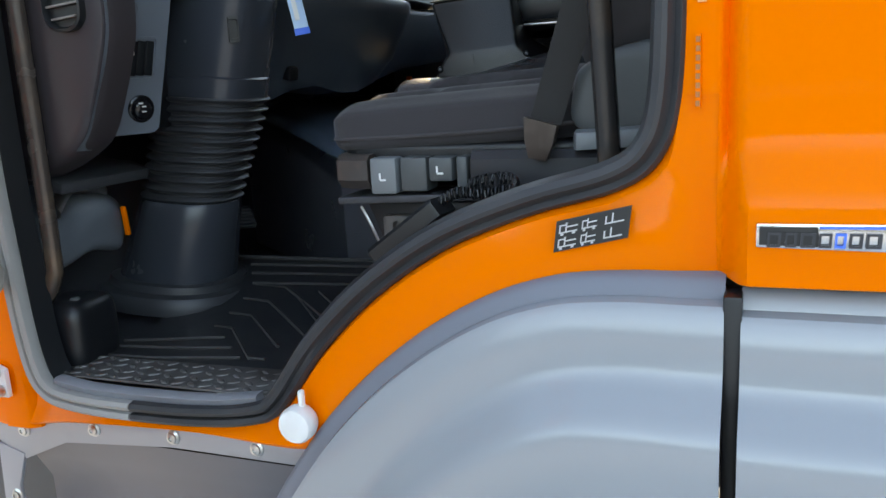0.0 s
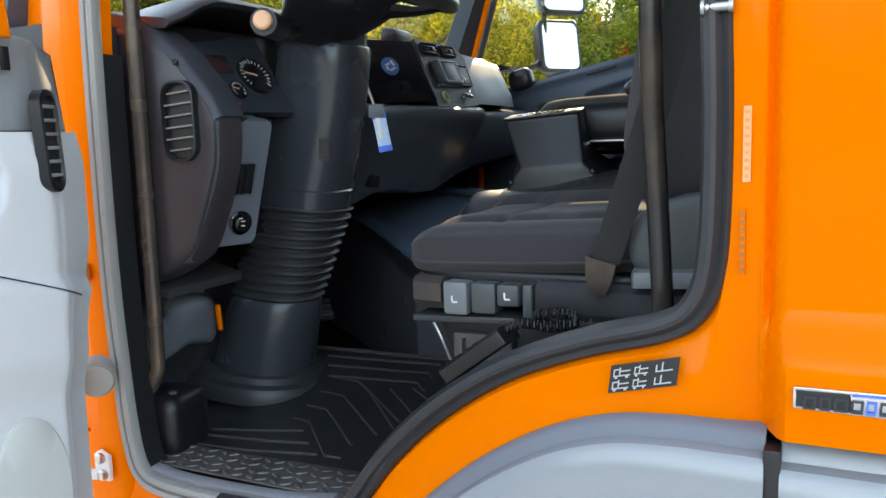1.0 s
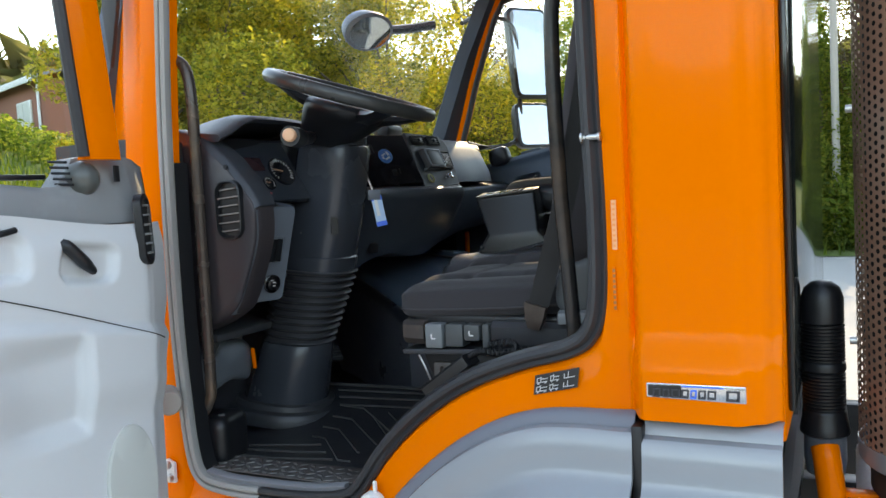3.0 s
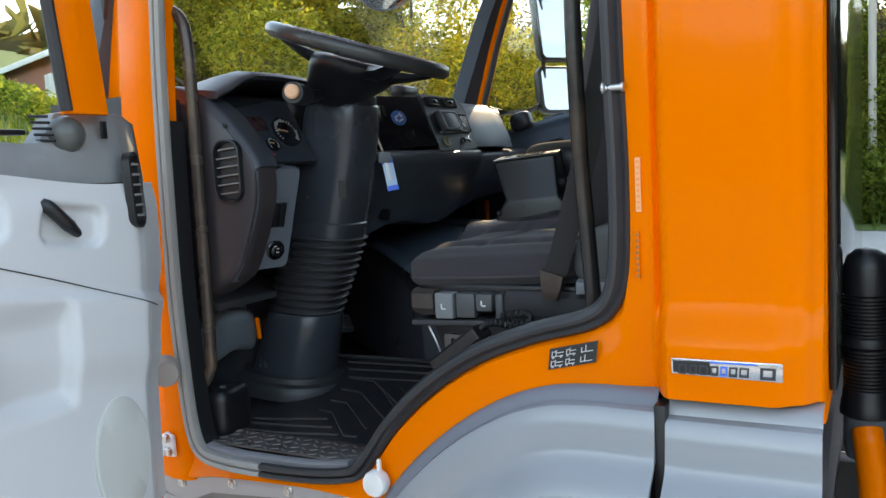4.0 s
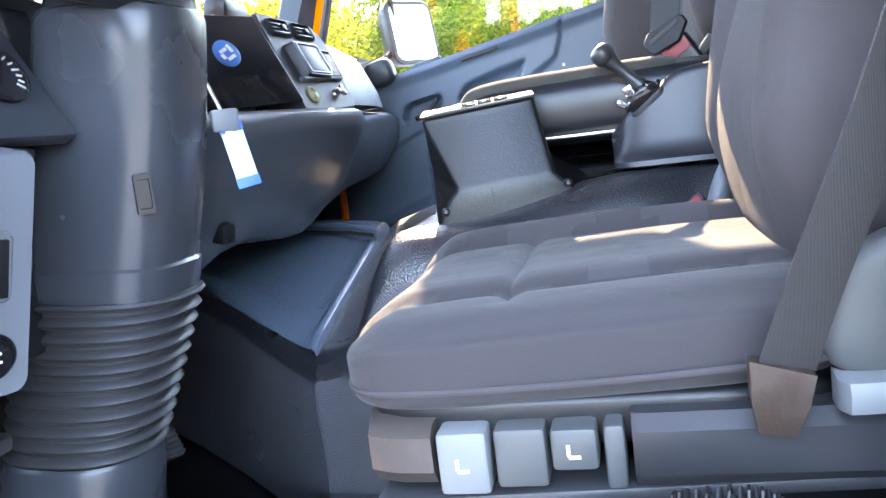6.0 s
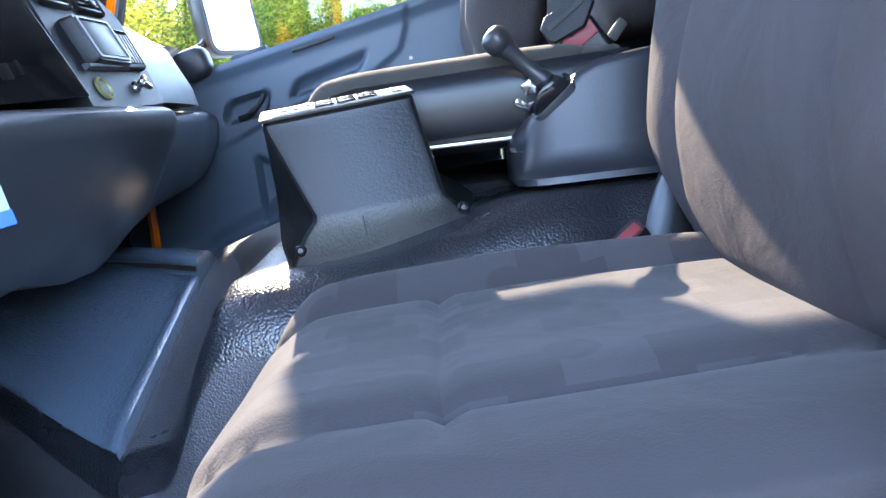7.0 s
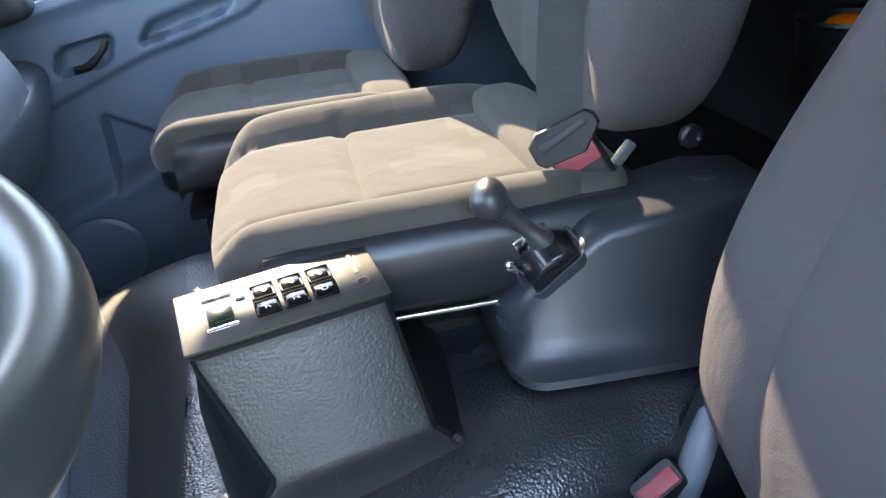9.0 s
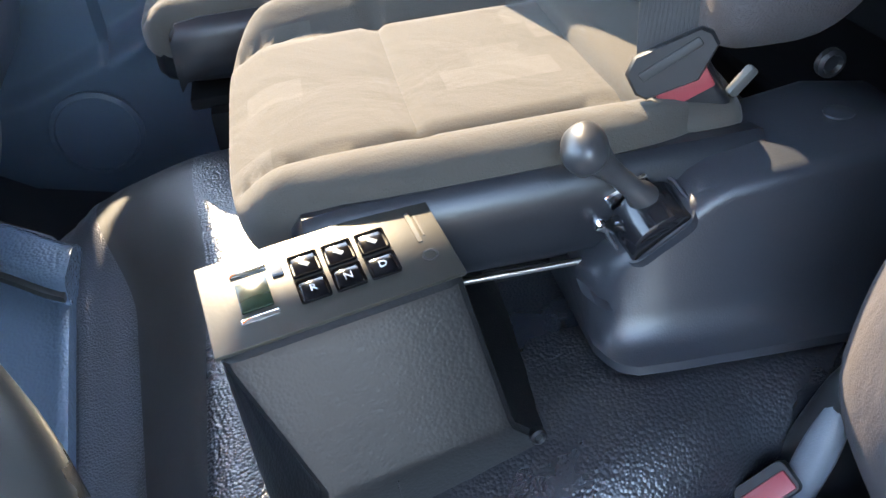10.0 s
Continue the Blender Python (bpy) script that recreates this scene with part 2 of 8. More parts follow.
def clear_glass(name, tint=(0.95, 0.97, 0.97)):
    m = bpy.data.materials.new(name)
    m.use_nodes = True
    nd, ln = m.node_tree.nodes, m.node_tree.links
    nd.remove(nd["Principled BSDF"])
    tr = nd.new("ShaderNodeBsdfTransparent")
    tr.inputs[0].default_value = (*tint, 1)
    gl = nd.new("ShaderNodeBsdfGlossy")
    gl.inputs["Roughness"].default_value = 0.02
    fr = nd.new("ShaderNodeLayerWeight")
    fr.inputs[0].default_value = 0.5
    steep = nd.new("ShaderNodeMath")
    steep.operation = "POWER"
    steep.inputs[1].default_value = 5.0
    ln.new(fr.outputs["Facing"], steep.inputs[0])
    gain = nd.new("ShaderNodeMath")
    gain.operation = "MULTIPLY_ADD"
    gain.inputs[1].default_value, gain.inputs[2].default_value = 0.5, 0.03
    ln.new(steep.outputs[0], gain.inputs[0])
    mx = nd.new("ShaderNodeMixShader")
    ln.new(gain.outputs[0], mx.inputs[0])
    ln.new(tr.outputs[0], mx.inputs[1])
    ln.new(gl.outputs[0], mx.inputs[2])
    ln.new(mx.outputs[0], nd["Material Output"].inputs[0])
    return m


ORANGE = material("orange_paint", (0.97, 0.172, 0.0005), 0.32, vary=0.03, scale=2.5, coat=0.12, spec=0.10, rough_vary=0.05)
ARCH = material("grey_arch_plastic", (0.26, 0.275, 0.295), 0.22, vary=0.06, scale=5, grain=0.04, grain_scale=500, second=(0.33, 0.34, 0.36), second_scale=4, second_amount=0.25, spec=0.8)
# The arch plastic again, darkened to put shade into the front groove.
ARCH_SHADED = material("shaded_arch_groove", (0.15, 0.16, 0.19), 0.5, vary=0.1, scale=8)
TRIM = material("light_grey_trim", (0.60, 0.61, 0.62), 0.5, vary=0.05, scale=4, grain=0.15, grain_scale=700, second=(0.52, 0.53, 0.55), second_amount=0.2)
CEIL = material("ceiling_cloth", (0.26, 0.265, 0.275), 0.9, vary=0.06, scale=6, grain=0.4, grain_scale=500)
WHEEL = material("steering_rim_skin", (0.034, 0.034, 0.033), 0.30, vary=0.2, scale=12, grain=0.12, grain_scale=700, depth=0.0003, second=(0.060, 0.056, 0.048), second_scale=9, second_amount=0.4)
TONGUE = material("belt_tongue_plastic", (0.014, 0.015, 0.017), 0.42, vary=0.1, scale=25, spec=0.25)
VINYL = material("smooth_black_vinyl", (0.00912, 0.01064, 0.01368), 0.34, vary=0.15, scale=8, grain=0.2, grain_scale=500)
DARKWIN = material("dark_button_plastic", (0.003, 0.003, 0.004), 0.14, vary=0.1, scale=40, spec=0.3)
POLE = material("weathered_pole_wood", (0.34, 0.31, 0.27), 0.9, vary=0.2, scale=6, grain=0.4, grain_scale=120)
PRINT = material("faded_label_print", (0.36, 0.11, 0.03), 0.5, vary=0.2, scale=80)
PRINT_PALE = material("pale_label_print", (0.80, 0.24, 0.06), 0.5, vary=0.2, scale=80)
PALE_METAL = material("pale_painted_metal", (0.0988, 0.0988, 0.0912), 0.5, vary=0.1, scale=30)
TRIM_TOP = material("grey_trim_cap", (0.22, 0.225, 0.23), 0.48, vary=0.10, scale=7, grain=0.2, grain_scale=600, second=(0.42, 0.42, 0.42), second_scale=14, second_amount=0.3)
PAD = material("speaker_pad_fabric", (0.50, 0.51, 0.48), 0.9, vary=0.06, scale=8, grain=0.4, grain_scale=900)
DASH = material("dark_dash_plastic", (0.02326, 0.0269, 0.03306), 0.40, vary=0.14, scale=6, grain=0.25, grain_scale=650, second=(0.03618, 0.03876, 0.04393), second_scale=5, second_amount=0.35)
LOWER = material("lower_dash_plastic", (0.0456, 0.05776, 0.07296), 0.32, vary=0.12, scale=6, grain=0.25, grain_scale=650, second=(0.0684, 0.076, 0.0874), second_scale=5, second_amount=0.3)
DASH_END = material("dash_end_plastic", (0.038, 0.0304, 0.03325), 0.36, vary=0.08, scale=5, grain=0.15, grain_scale=650)
PANEL = material("slate_switch_panel", (0.114, 0.1322, 0.155), 0.42, vary=0.07, scale=6, grain=0.2, grain_scale=600)
RADIO = material("radio_panel_plastic", (0.01596, 0.019, 0.02356), 0.55, vary=0.07, scale=6, grain=0.2, grain_scale=600, spec=0.3)
CLUSTER = material("cluster_plastic", (0.0266, 0.03192, 0.0415), 0.40, vary=0.07, scale=8)
DASH_TOP = material("passenger_dash_plastic", (0.0608, 0.0798, 0.1026), 0.50, vary=0.07, scale=6, grain=0.2, grain_scale=600, spec=0.35)
DOORBLUE = material("blue_grey_door_trim", (0.0874, 0.1277, 0.1763), 0.40, vary=0.07, scale=6, grain=0.2, grain_scale=600, second=(0.06019, 0.08694, 0.1137), second_scale=5, second_amount=0.2)
BLACK = material("black_plastic", (0.007448, 0.00798, 0.009576), 0.38, vary=0.2, scale=9, grain=0.15, grain_scale=600)
GLOSS = material("gloss_black_plastic", (0.010, 0.010, 0.012), 0.12, vary=0.1, scale=9)
COLUMN = material("column_plastic", (0.03694, 0.04207, 0.05233), 0.25, vary=0.12, scale=7, grain=0.15, grain_scale=700, second=(0.0399, 0.0399, 0.04256), second_scale=5, second_amount=0.08)
RUBBER = material("black_rubber", (0.03534, 0.03648, 0.04104), 0.42, vary=0.2, scale=10, grain=0.2, grain_scale=500, second=(0.03192, 0.03086, 0.02926), second_scale=8, second_amount=0.35)
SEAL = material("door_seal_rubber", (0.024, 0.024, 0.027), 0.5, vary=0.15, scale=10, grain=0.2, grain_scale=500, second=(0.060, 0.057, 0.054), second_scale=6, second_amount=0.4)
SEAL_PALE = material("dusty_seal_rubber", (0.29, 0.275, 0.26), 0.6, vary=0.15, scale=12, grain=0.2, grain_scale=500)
MAT = material("rubber_mat", (0.01532, 0.01618, 0.01872), 0.42, vary=0.25, scale=12, grain=0.3, grain_scale=500, second=(0.03724, 0.03458, 0.03192), second_scale=11, second_amount=0.4)
GRAIN = material("grained_tunnel_vinyl", (0.0152, 0.01748, 0.02204), 0.29, vary=0.15, scale=8, grain=0.5, grain_scale=310, bump="leather", depth=0.0018, second=(0.0152, 0.01596, 0.01824), second_scale=7, second_amount=0.3, spec=0.9)
STEP = material("smooth_footrest_vinyl", (0.0798, 0.114, 0.1558), 0.24, vary=0.25, scale=5, grain=0.55, grain_scale=220, bump="leather", depth=0.0016)
RISER = material("smooth_riser_vinyl", (0.03192, 0.03192, 0.03192), 0.42, vary=0.15, scale=9, grain=0.12, grain_scale=500, bump="leather", depth=0.0008, spec=0.5)
BOXV = material("selector_box_vinyl", (0.00988, 0.01003, 0.01064), 0.34, vary=0.12, scale=8, grain=0.28, grain_scale=330, bump="leather", depth=0.0008, wrinkle=0.06)
CONSOLE = material("brake_console_plastic", (0.021, 0.024, 0.030), 0.33, vary=0.12, scale=7, grain=0.25, grain_scale=550, second=(0.08512, 0.0798, 0.06916), second_scale=9, second_amount=0.12)
BRUSHED = material("brushed_selector_plate", (0.05472, 0.05168, 0.04484), 0.46, metal=0.6, vary=0.08, scale=12, grain=0.1, grain_scale=300)
STEEL = material("zinc_steel", (0.55, 0.54, 0.52), 0.3, metal=1.0, vary=0.1, scale=20, second=(0.35, 0.32, 0.28), second_scale=30, second_amount=0.4)
CHROME = material("chrome", (0.75, 0.76, 0.78), 0.12, metal=1.0, vary=0.04, scale=10, rough_vary=0.04)
BAR = material("grab_rail_paint", (0.060, 0.046, 0.040), 0.26, metal=0.35, vary=0.2, scale=18, second=(0.34, 0.20, 0.11), second_scale=7, second_amount=0.6)
BLACK_BAR = material("black_grab_rail", (0.020, 0.018, 0.018), 0.24, vary=0.2, scale=14, second=(0.15, 0.085, 0.05), second_scale=7, second_amount=0.55)
PLATE = material("chequer_plate", (0.15, 0.14, 0.135), 0.45, metal=0.6, vary=0.2, scale=14, second=(0.07, 0.06, 0.055), second_scale=16, second_amount=0.8)
SHEET = material("grey_sheet_metal", (0.30, 0.30, 0.32), 0.38, metal=0.35, vary=0.1, scale=8, second=(0.20, 0.19, 0.19), second_scale=6, second_amount=0.3)
# Step-plate sheet metal, its colour lowered for the shade under the sill.
KICK = material("shaded_kick_panel", (0.135, 0.13, 0.145), 0.34, metal=0.3, vary=0.12, scale=5, second=(0.10, 0.085, 0.085), second_scale=3, second_amount=0.5)
SILVER = material("silver_print", (0.55, 0.55, 0.56), 0.4, metal=0.3, vary=0.1, scale=60)
SIDE = material("seat_side_plastic", (0.02736, 0.02812, 0.03192), 0.38, vary=0.15, scale=12, grain=0.15, grain_scale=600, second=(0.0418, 0.038, 0.03648), second_scale=14, second_amount=0.4)
# Tunnel vinyl, dusty, with light from the door put into its base colour.
DUSTY_LIT = material("dusty_lit_vinyl", (0.0608, 0.0646, 0.07752), 0.30, vary=0.2, scale=7, grain=0.7, grain_scale=420, bump="leather", depth=0.0012, second=(0.057, 0.0532, 0.04864), second_scale=9, second_amount=0.5)
WHITE = material("white_plastic", (0.74, 0.73, 0.72), 0.45, vary=0.06, scale=12, second=(0.55, 0.52, 0.48), second_scale=20, second_amount=0.3)
SEAT_PLAIN = material("seat_side_cloth", (0.0608, 0.05472, 0.05776), 0.95, wrinkle=0.45, vary=0.14, scale=9, grain=0.6, grain_scale=520, depth=0.0008, spec=0.12, sheen=0.02, second=(0.04408, 0.03876, 0.03572), second_scale=6, second_amount=0.45)
SEAT = fabric("patterned_seat_cloth", (0.04408, 0.04028, 0.04332), (0.07448, 0.06992, 0.076), 0.5)
SEAT_P = fabric("faded_seat_cloth", (0.0532, 0.04788, 0.04104), (0.1026, 0.09576, 0.08512), 0.30, 0.76, (1.04, 2.0), 1.62)
SEAT_PS = material("faded_seat_side_cloth", (0.05472, 0.0494, 0.04256), 0.95, vary=0.10, scale=10, grain=0.5, grain_scale=520, spec=0.12, sheen=0.1, second=(0.076, 0.0684, 0.0608), second_scale=6, second_amount=0.35)
BACKCLOTH = material("dotted_back_cloth", (0.0684, 0.06156, 0.06384), 0.95, vary=0.12, scale=10, grain=0.8, grain_scale=430, bump="leather", depth=0.0009, spec=0.12, sheen=0.05)
WEB = material("belt_webbing", (0.02736, 0.02584, 0.02584), 0.7, vary=0.15, scale=20, grain=0.6, grain_scale=320, bump="weave", depth=0.0006)
BROWN = material("worn_belt_sleeve", (0.036, 0.022, 0.017), 0.35, vary=0.25, scale=40, grain=0.3, grain_scale=300, second=(0.0912, 0.0684, 0.057), second_scale=45, second_amount=0.4)
RED = material("red_buckle_plastic", (0.2736, 0.0418, 0.0494), 0.45, vary=0.08, scale=20)
GREY_BTN = material("grey_seat_button", (0.0646, 0.06992, 0.0722), 0.45, vary=0.08, scale=20)
PALE_BTN = material("pale_seat_button", (0.152, 0.1634, 0.171), 0.45, vary=0.10, scale=20)
SHIELD = material("rusty_perforated_steel", (0.42, 0.24, 0.17), 0.5, metal=0.55, vary=0.15, scale=5, second=(0.55, 0.48, 0.42), second_scale=3, second_amount=0.6)
GLASS = clear_glass("window_glass")
TINT = material("dark_rear_glass", (0.012, 0.014, 0.014), 0.06, vary=0.05, scale=3)
MIRROR = material("mirror_glass", (0.60, 0.62, 0.64), 0.03, metal=1.0, vary=0.01, scale=3, rough_vary=0.01)
BLUE = material("blue_tag_tape", (0.02, 0.16, 0.72), 0.5, vary=0.06, scale=30)
PALE_BLUE = material("pale_tag_paper", (0.42, 0.60, 0.80), 0.5, vary=0.06, scale=30)
PEACH = material("peach_button", (0.80, 0.42, 0.25), 0.5, vary=0.05, scale=30)
SCREEN_DULL = material("dull_screen_plastic", (0.010, 0.011, 0.013), 0.42, vary=0.1, scale=30, spec=0.18)
CARPET = material("black_wall_carpet", (0.012, 0.012, 0.013), 0.95, vary=0.2, scale=14, grain=0.5, grain_scale=300, spec=0.08)
DISPLAY = material("green_display", (0.009, 0.020, 0.011), 0.2, vary=0.3, scale=60)
SCREEN = material("dark_red_screen", (0.045, 0.020, 0.022), 0.2, vary=0.1, scale=20)
DIAL_INK = material("dial_ink", (0.62, 0.62, 0.60), 0.5, vary=0.03, scale=20)
INK = material("black_ink", (0.02, 0.02, 0.02), 0.6, vary=0.05, scale=20)
GROUND = material("gravel_and_asphalt", (0.33, 0.315, 0.295), 0.9, vary=0.2, scale=3, grain=0.7, grain_scale=70, depth=0.01, second=(0.42, 0.40, 0.37), second_scale=0.7, second_amount=0.5)
GRASS = leafy("grass_blades", [(0.045, 0.085, 0.014), (0.10, 0.15, 0.025), (0.17, 0.19, 0.045)])
LAWN = material("lawn", (0.075, 0.115, 0.022), 0.9, vary=0.3, scale=2, grain=0.6, grain_scale=60, depth=0.02, second=(0.14, 0.14, 0.05), second_scale=1.2, second_amount=0.6)
LEAF_Y = leafy("autumn_leaves", [(0.09, 0.11, 0.016), (0.20, 0.20, 0.03), (0.36, 0.32, 0.05), (0.46, 0.34, 0.06), (0.20, 0.21, 0.04)])
LEAF_G = leafy("green_leaves", [(0.045, 0.085, 0.015), (0.10, 0.15, 0.025), (0.17, 0.22, 0.04), (0.28, 0.28, 0.06)])
LEAF_B = leafy("dry_brown_twigs", [(0.06, 0.05, 0.03), (0.12, 0.09, 0.05), (0.17, 0.14, 0.07)])
BARK = material("grey_bark", (0.11, 0.085, 0.065), 0.9, vary=0.3, scale=6, grain=0.8, grain_scale=40, depth=0.02)
BRICK = material("red_brick", (0.30, 0.12, 0.085), 0.85, vary=0.2, scale=3, grain=0.4, grain_scale=40, depth=0.01)
ROOF = material("grey_shingle", (0.24, 0.235, 0.23), 0.8, vary=0.15, scale=2)
HILL = leafy("far_wood", [(0.10, 0.085, 0.05), (0.13, 0.12, 0.05), (0.09, 0.10, 0.045)])


# ---- cab shell (structure) ----
def seal_line(y):
    """The door opening's edge, from the roof down the hinge pillar, along the sill, over the wheel and up the rear pillar."""
    pts = [(-0.50, 2.50), (-0.525, 2.15), (-0.545, 1.85), (-0.553, 1.46), (-0.547, 1.25), (-0.533, 1.08), (-0.503, 1.016), (-0.435, 0.998), (-0.32, 0.995),
           (-0.20, 0.999), (-0.095, 1.012), (-0.045, 1.036), (0.03, 1.130), (0.12, 1.215), (0.225, 1.284), (0.34, 1.330), (0.445, 1.360), (0.492, 1.396),
           (0.513, 1.465), (0.518, 1.62), (0.514, 1.80), (0.508, 2.15), (0.49, 2.50)]
    return catmull([(x, y, z) for x, z in pts], 6)


cab = thing("truck_cab", "glossy orange truck cab body with grey plastic wheel arch", "truck cab", kind="structure")


def body_ribbon():
    """The orange sheet between the door seal and the wheel arch."""
    inner = [(-0.530, 1.09), (-0.503, 1.016), (-0.435, 0.998), (-0.32, 0.995), (-0.20, 0.999), (-0.095, 1.012), (-0.045, 1.036), (0.03, 1.130), (0.12, 1.215),
             (0.225, 1.284), (0.34, 1.330), (0.445, 1.360), (0.492, 1.396), (0.513, 1.465)]
    outer = [(-0.655, 1.09), (-0.650, 0.950), (-0.47, 0.963), (-0.33, 0.971), (-0.20, 0.975), (-0.06, 0.970), (0.015, 0.985), (0.075, 1.058), (0.155, 1.130),
             (0.25, 1.190), (0.37, 1.235), (0.500, 1.245), (0.556, 1.245), (0.556, 1.465)]
    a = catmull([(x, 0, z) for x, z in inner], 5)
    b = catmull([(x, 0, z) for x, z in outer], 5)
    bm = bmesh.new()
    prof = ((0.0, 0.030), (0.04, 0.012), (0.12, 0.0), (0.5, -0.008), (0.85, -0.014), (0.97, -0.010), (1.0, 0.02))
    rings = []
    for p, q in zip(a, b):
        f = smooth(1.30, 1.45, p.z)
        g = 1 - smooth(-0.12, 0.02, p.x)
        rings.append([p.lerp(q, s) + Vector((0, y * (1 - f) + (0.0045 if s > 0.05 else y) * f + g * (0.016 if 0.05 < s < 0.99 else 0.0), 0)) for s, y in prof])
    loft(bm, rings, closed=False)
    part("sill_panel", bm, ORANGE, cab)


body_ribbon()


def panel_y(x, z):
    low = smooth(1.415, 1.345, z)
    y = -0.018 - 0.034 * low
    y = y + (0.020 + 0.034 * low) * smooth(0.590, 0.556, x)
    y += 0.012 * math.exp(-((x - 0.566) / 0.005) ** 2) * (1 - low)
    y += (0.020 + 0.004 * low) * smooth(0.745, 0.783, x)
    y += 0.035 * smooth(0.783, 0.813, x)
    return y


def rear_panel():
    xs = [0.514, 0.530, 0.550, 0.556, 0.560, 0.563, 0.566, 0.569, 0.572, 0.576, 0.582, 0.590, 0.62, 0.68, 0.735, 0.745, 0.752, 0.760, 0.768, 0.776, 0.783, 0.790, 0.798, 0.806, 0.813]
    zs = [1.258, 1.262, 1.30, 1.34, 1.355, 1.363, 1.372, 1.38, 1.388, 1.396, 1.405, 1.42, 1.462, 1.5, 1.6, 1.7, 1.9, 2.2, 2.62]
    bm = bmesh.new()
    rows = []
    for x in xs:
        rows.append([bm.verts.new((x, panel_y(x, z) + (0.012 if z < 1.26 else 0) + 0.004 * smooth(0.53, 0.514, x), z)) if not (x < 0.556 and z < 1.461) else None for z in zs])
    for p, q in zip(rows, rows[1:]):
        for j in range(len(zs) - 1):
            quad = (p[j], q[j], q[j + 1], p[j + 1])
            if None not in quad:
                bm.faces.new(quad)
    part("rear_quarter_panel", bm, ORANGE, cab)
    bm = bmesh.new()
    rbox(bm, (0.03, 2.14, 1.45), pose(0.800, 1.13, 1.93), 0.008)
    part("rear_wall", bm, ORANGE, cab)
    bm = bmesh.new()
    rbox(bm, (0.012, 2.04, 1.22), pose(0.822, 1.13, 1.86), 0.004)
    part("rear_window", bm, TINT, cab, "dark tinted rear window")
    bm = bmesh.new()
    rbox(bm, (1.62, 2.28, 0.05), pose(0.02, 1.13, 2.66), 0.02)
    part("roof", bm, ORANGE, cab)


rear_panel()


def jamb():
    """The hinge pillar beside the open door, with the second pressing behind it."""
    bm = bmesh.new()
    rings = []
    for z in (0.945, 1.05, 1.2, 1.4, 1.6, 1.8, 2.0, 2.2, 2.4, 2.62):
        lean = 0.06 * smooth(1.7, 2.6, z)
        s = -0.545 + 0.01 * smooth(1.5, 1.1, z) + lean
        rings.append([(s, 0.05, z), (s - 0.006, 0.012, z), (s - 0.02, 0.002, z), (s - 0.07, 0.0, z), (s - 0.078, 0.012, z), (s - 0.082, 0.03, z), (s - 0.15, 0.035, z), (s - 0.20, 0.06, z), (s - 0.30, 0.10, z)])
    loft(bm, rings, closed=False)
    part("hinge_pillar", bm, ORANGE, cab)
    bm = bmesh.new()
    slab(bm, [(-0.690, 0.006, 2.030), (-0.655, 0.006, 2.17), (-0.60, 0.006, 2.45), (-0.68, 0.006, 2.45), (-0.705, 0.006, 2.17)], (0, -0.012, 0), 0.002)
    part("pillar_gap_seal", bm, SEAL, cab)


jamb()
SEAL_PROFILE = [(-0.006, -0.012), (-0.004, -0.002), (0.000, 0.002), (0.007, -0.002), (0.010, 0.002), (0.014, 0.010), (0.020, 0.012), (0.028, 0.008), (0.034, -0.008), (0.030, -0.05), (-0.006, -0.04)]
EDGE_PROFILE = [(-0.008, -0.012), (-0.006, 0.008), (0.000, 0.013), (0.006, 0.010), (0.008, 0.000), (0.011, 0.009), (0.017, 0.012), (0.023, 0.008), (0.025, -0.002), (0.020, -0.014), (-0.006, -0.016)]
bm = bmesh.new()
sweep(bm, [p for p in seal_line(0.0) if p.x < -0.305 and p.z < 1.84], [(-0.002, -0.016), (0.022, -0.014), (0.028, -0.05), (0.0, -0.05)], (0, -1, 0))
part("seal_carrier", bm, BLACK, cab)


def seal(name, line, mat_, label):
    """A twin-bead seal whose section widens towards the rear pillar."""
    bm = bmesh.new()
    out = Vector((0, -1, 0))
    rings = []
    for i, p in enumerate(line):
        t = (line[min(i + 1, len(line) - 1)] - line[max(i - 1, 0)]).normalized()
        f = smooth(-0.16, 0.10, p.x)
        rings.append([p + (a0 + (a1 - a0) * f) * out.cross(t).normalized() + (b0 + (b1 - b0) * f) * out for (a0, b0), (a1, b1) in zip(EDGE_PROFILE, SEAL_PROFILE)])
    loft(bm, rings)
    part(name, bm, mat_, cab, label)


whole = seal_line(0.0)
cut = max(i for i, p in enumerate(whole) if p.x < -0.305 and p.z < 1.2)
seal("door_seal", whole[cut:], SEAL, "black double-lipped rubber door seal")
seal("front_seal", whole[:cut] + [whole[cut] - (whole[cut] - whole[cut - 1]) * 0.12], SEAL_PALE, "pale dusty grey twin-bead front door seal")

# the wheel arch
ARCH_TOP = [(-0.075, 0.86), (-0.052, 0.91), (0.028, 1.022), (0.105, 1.104), (0.194, 1.176), (0.288, 1.230), (0.374, 1.258), (0.455, 1.266), (0.520, 1.266), (0.568, 1.266)]
ARCH_PROFILE = [(0.0, -0.02), (0.002, 0.018), (0.010, 0.028), (0.026, 0.032)]
ARCH_FACE = [(0.026, 0.030), (0.029, 0.050), (0.036, 0.056), (0.07, 0.060), (0.100, 0.064), (0.112, 0.068), (0.122, 0.076), (0.142, 0.100), (0.155, 0.110), (0.17, 0.115), (0.21, 0.118), (0.272, 0.119), (0.276, 0.112), (0.32, 0.112), (0.42, 0.11), (0.43, 0.07)]
arch_line = catmull([(x, 0.0, z) for x, z in ARCH_TOP], 5)
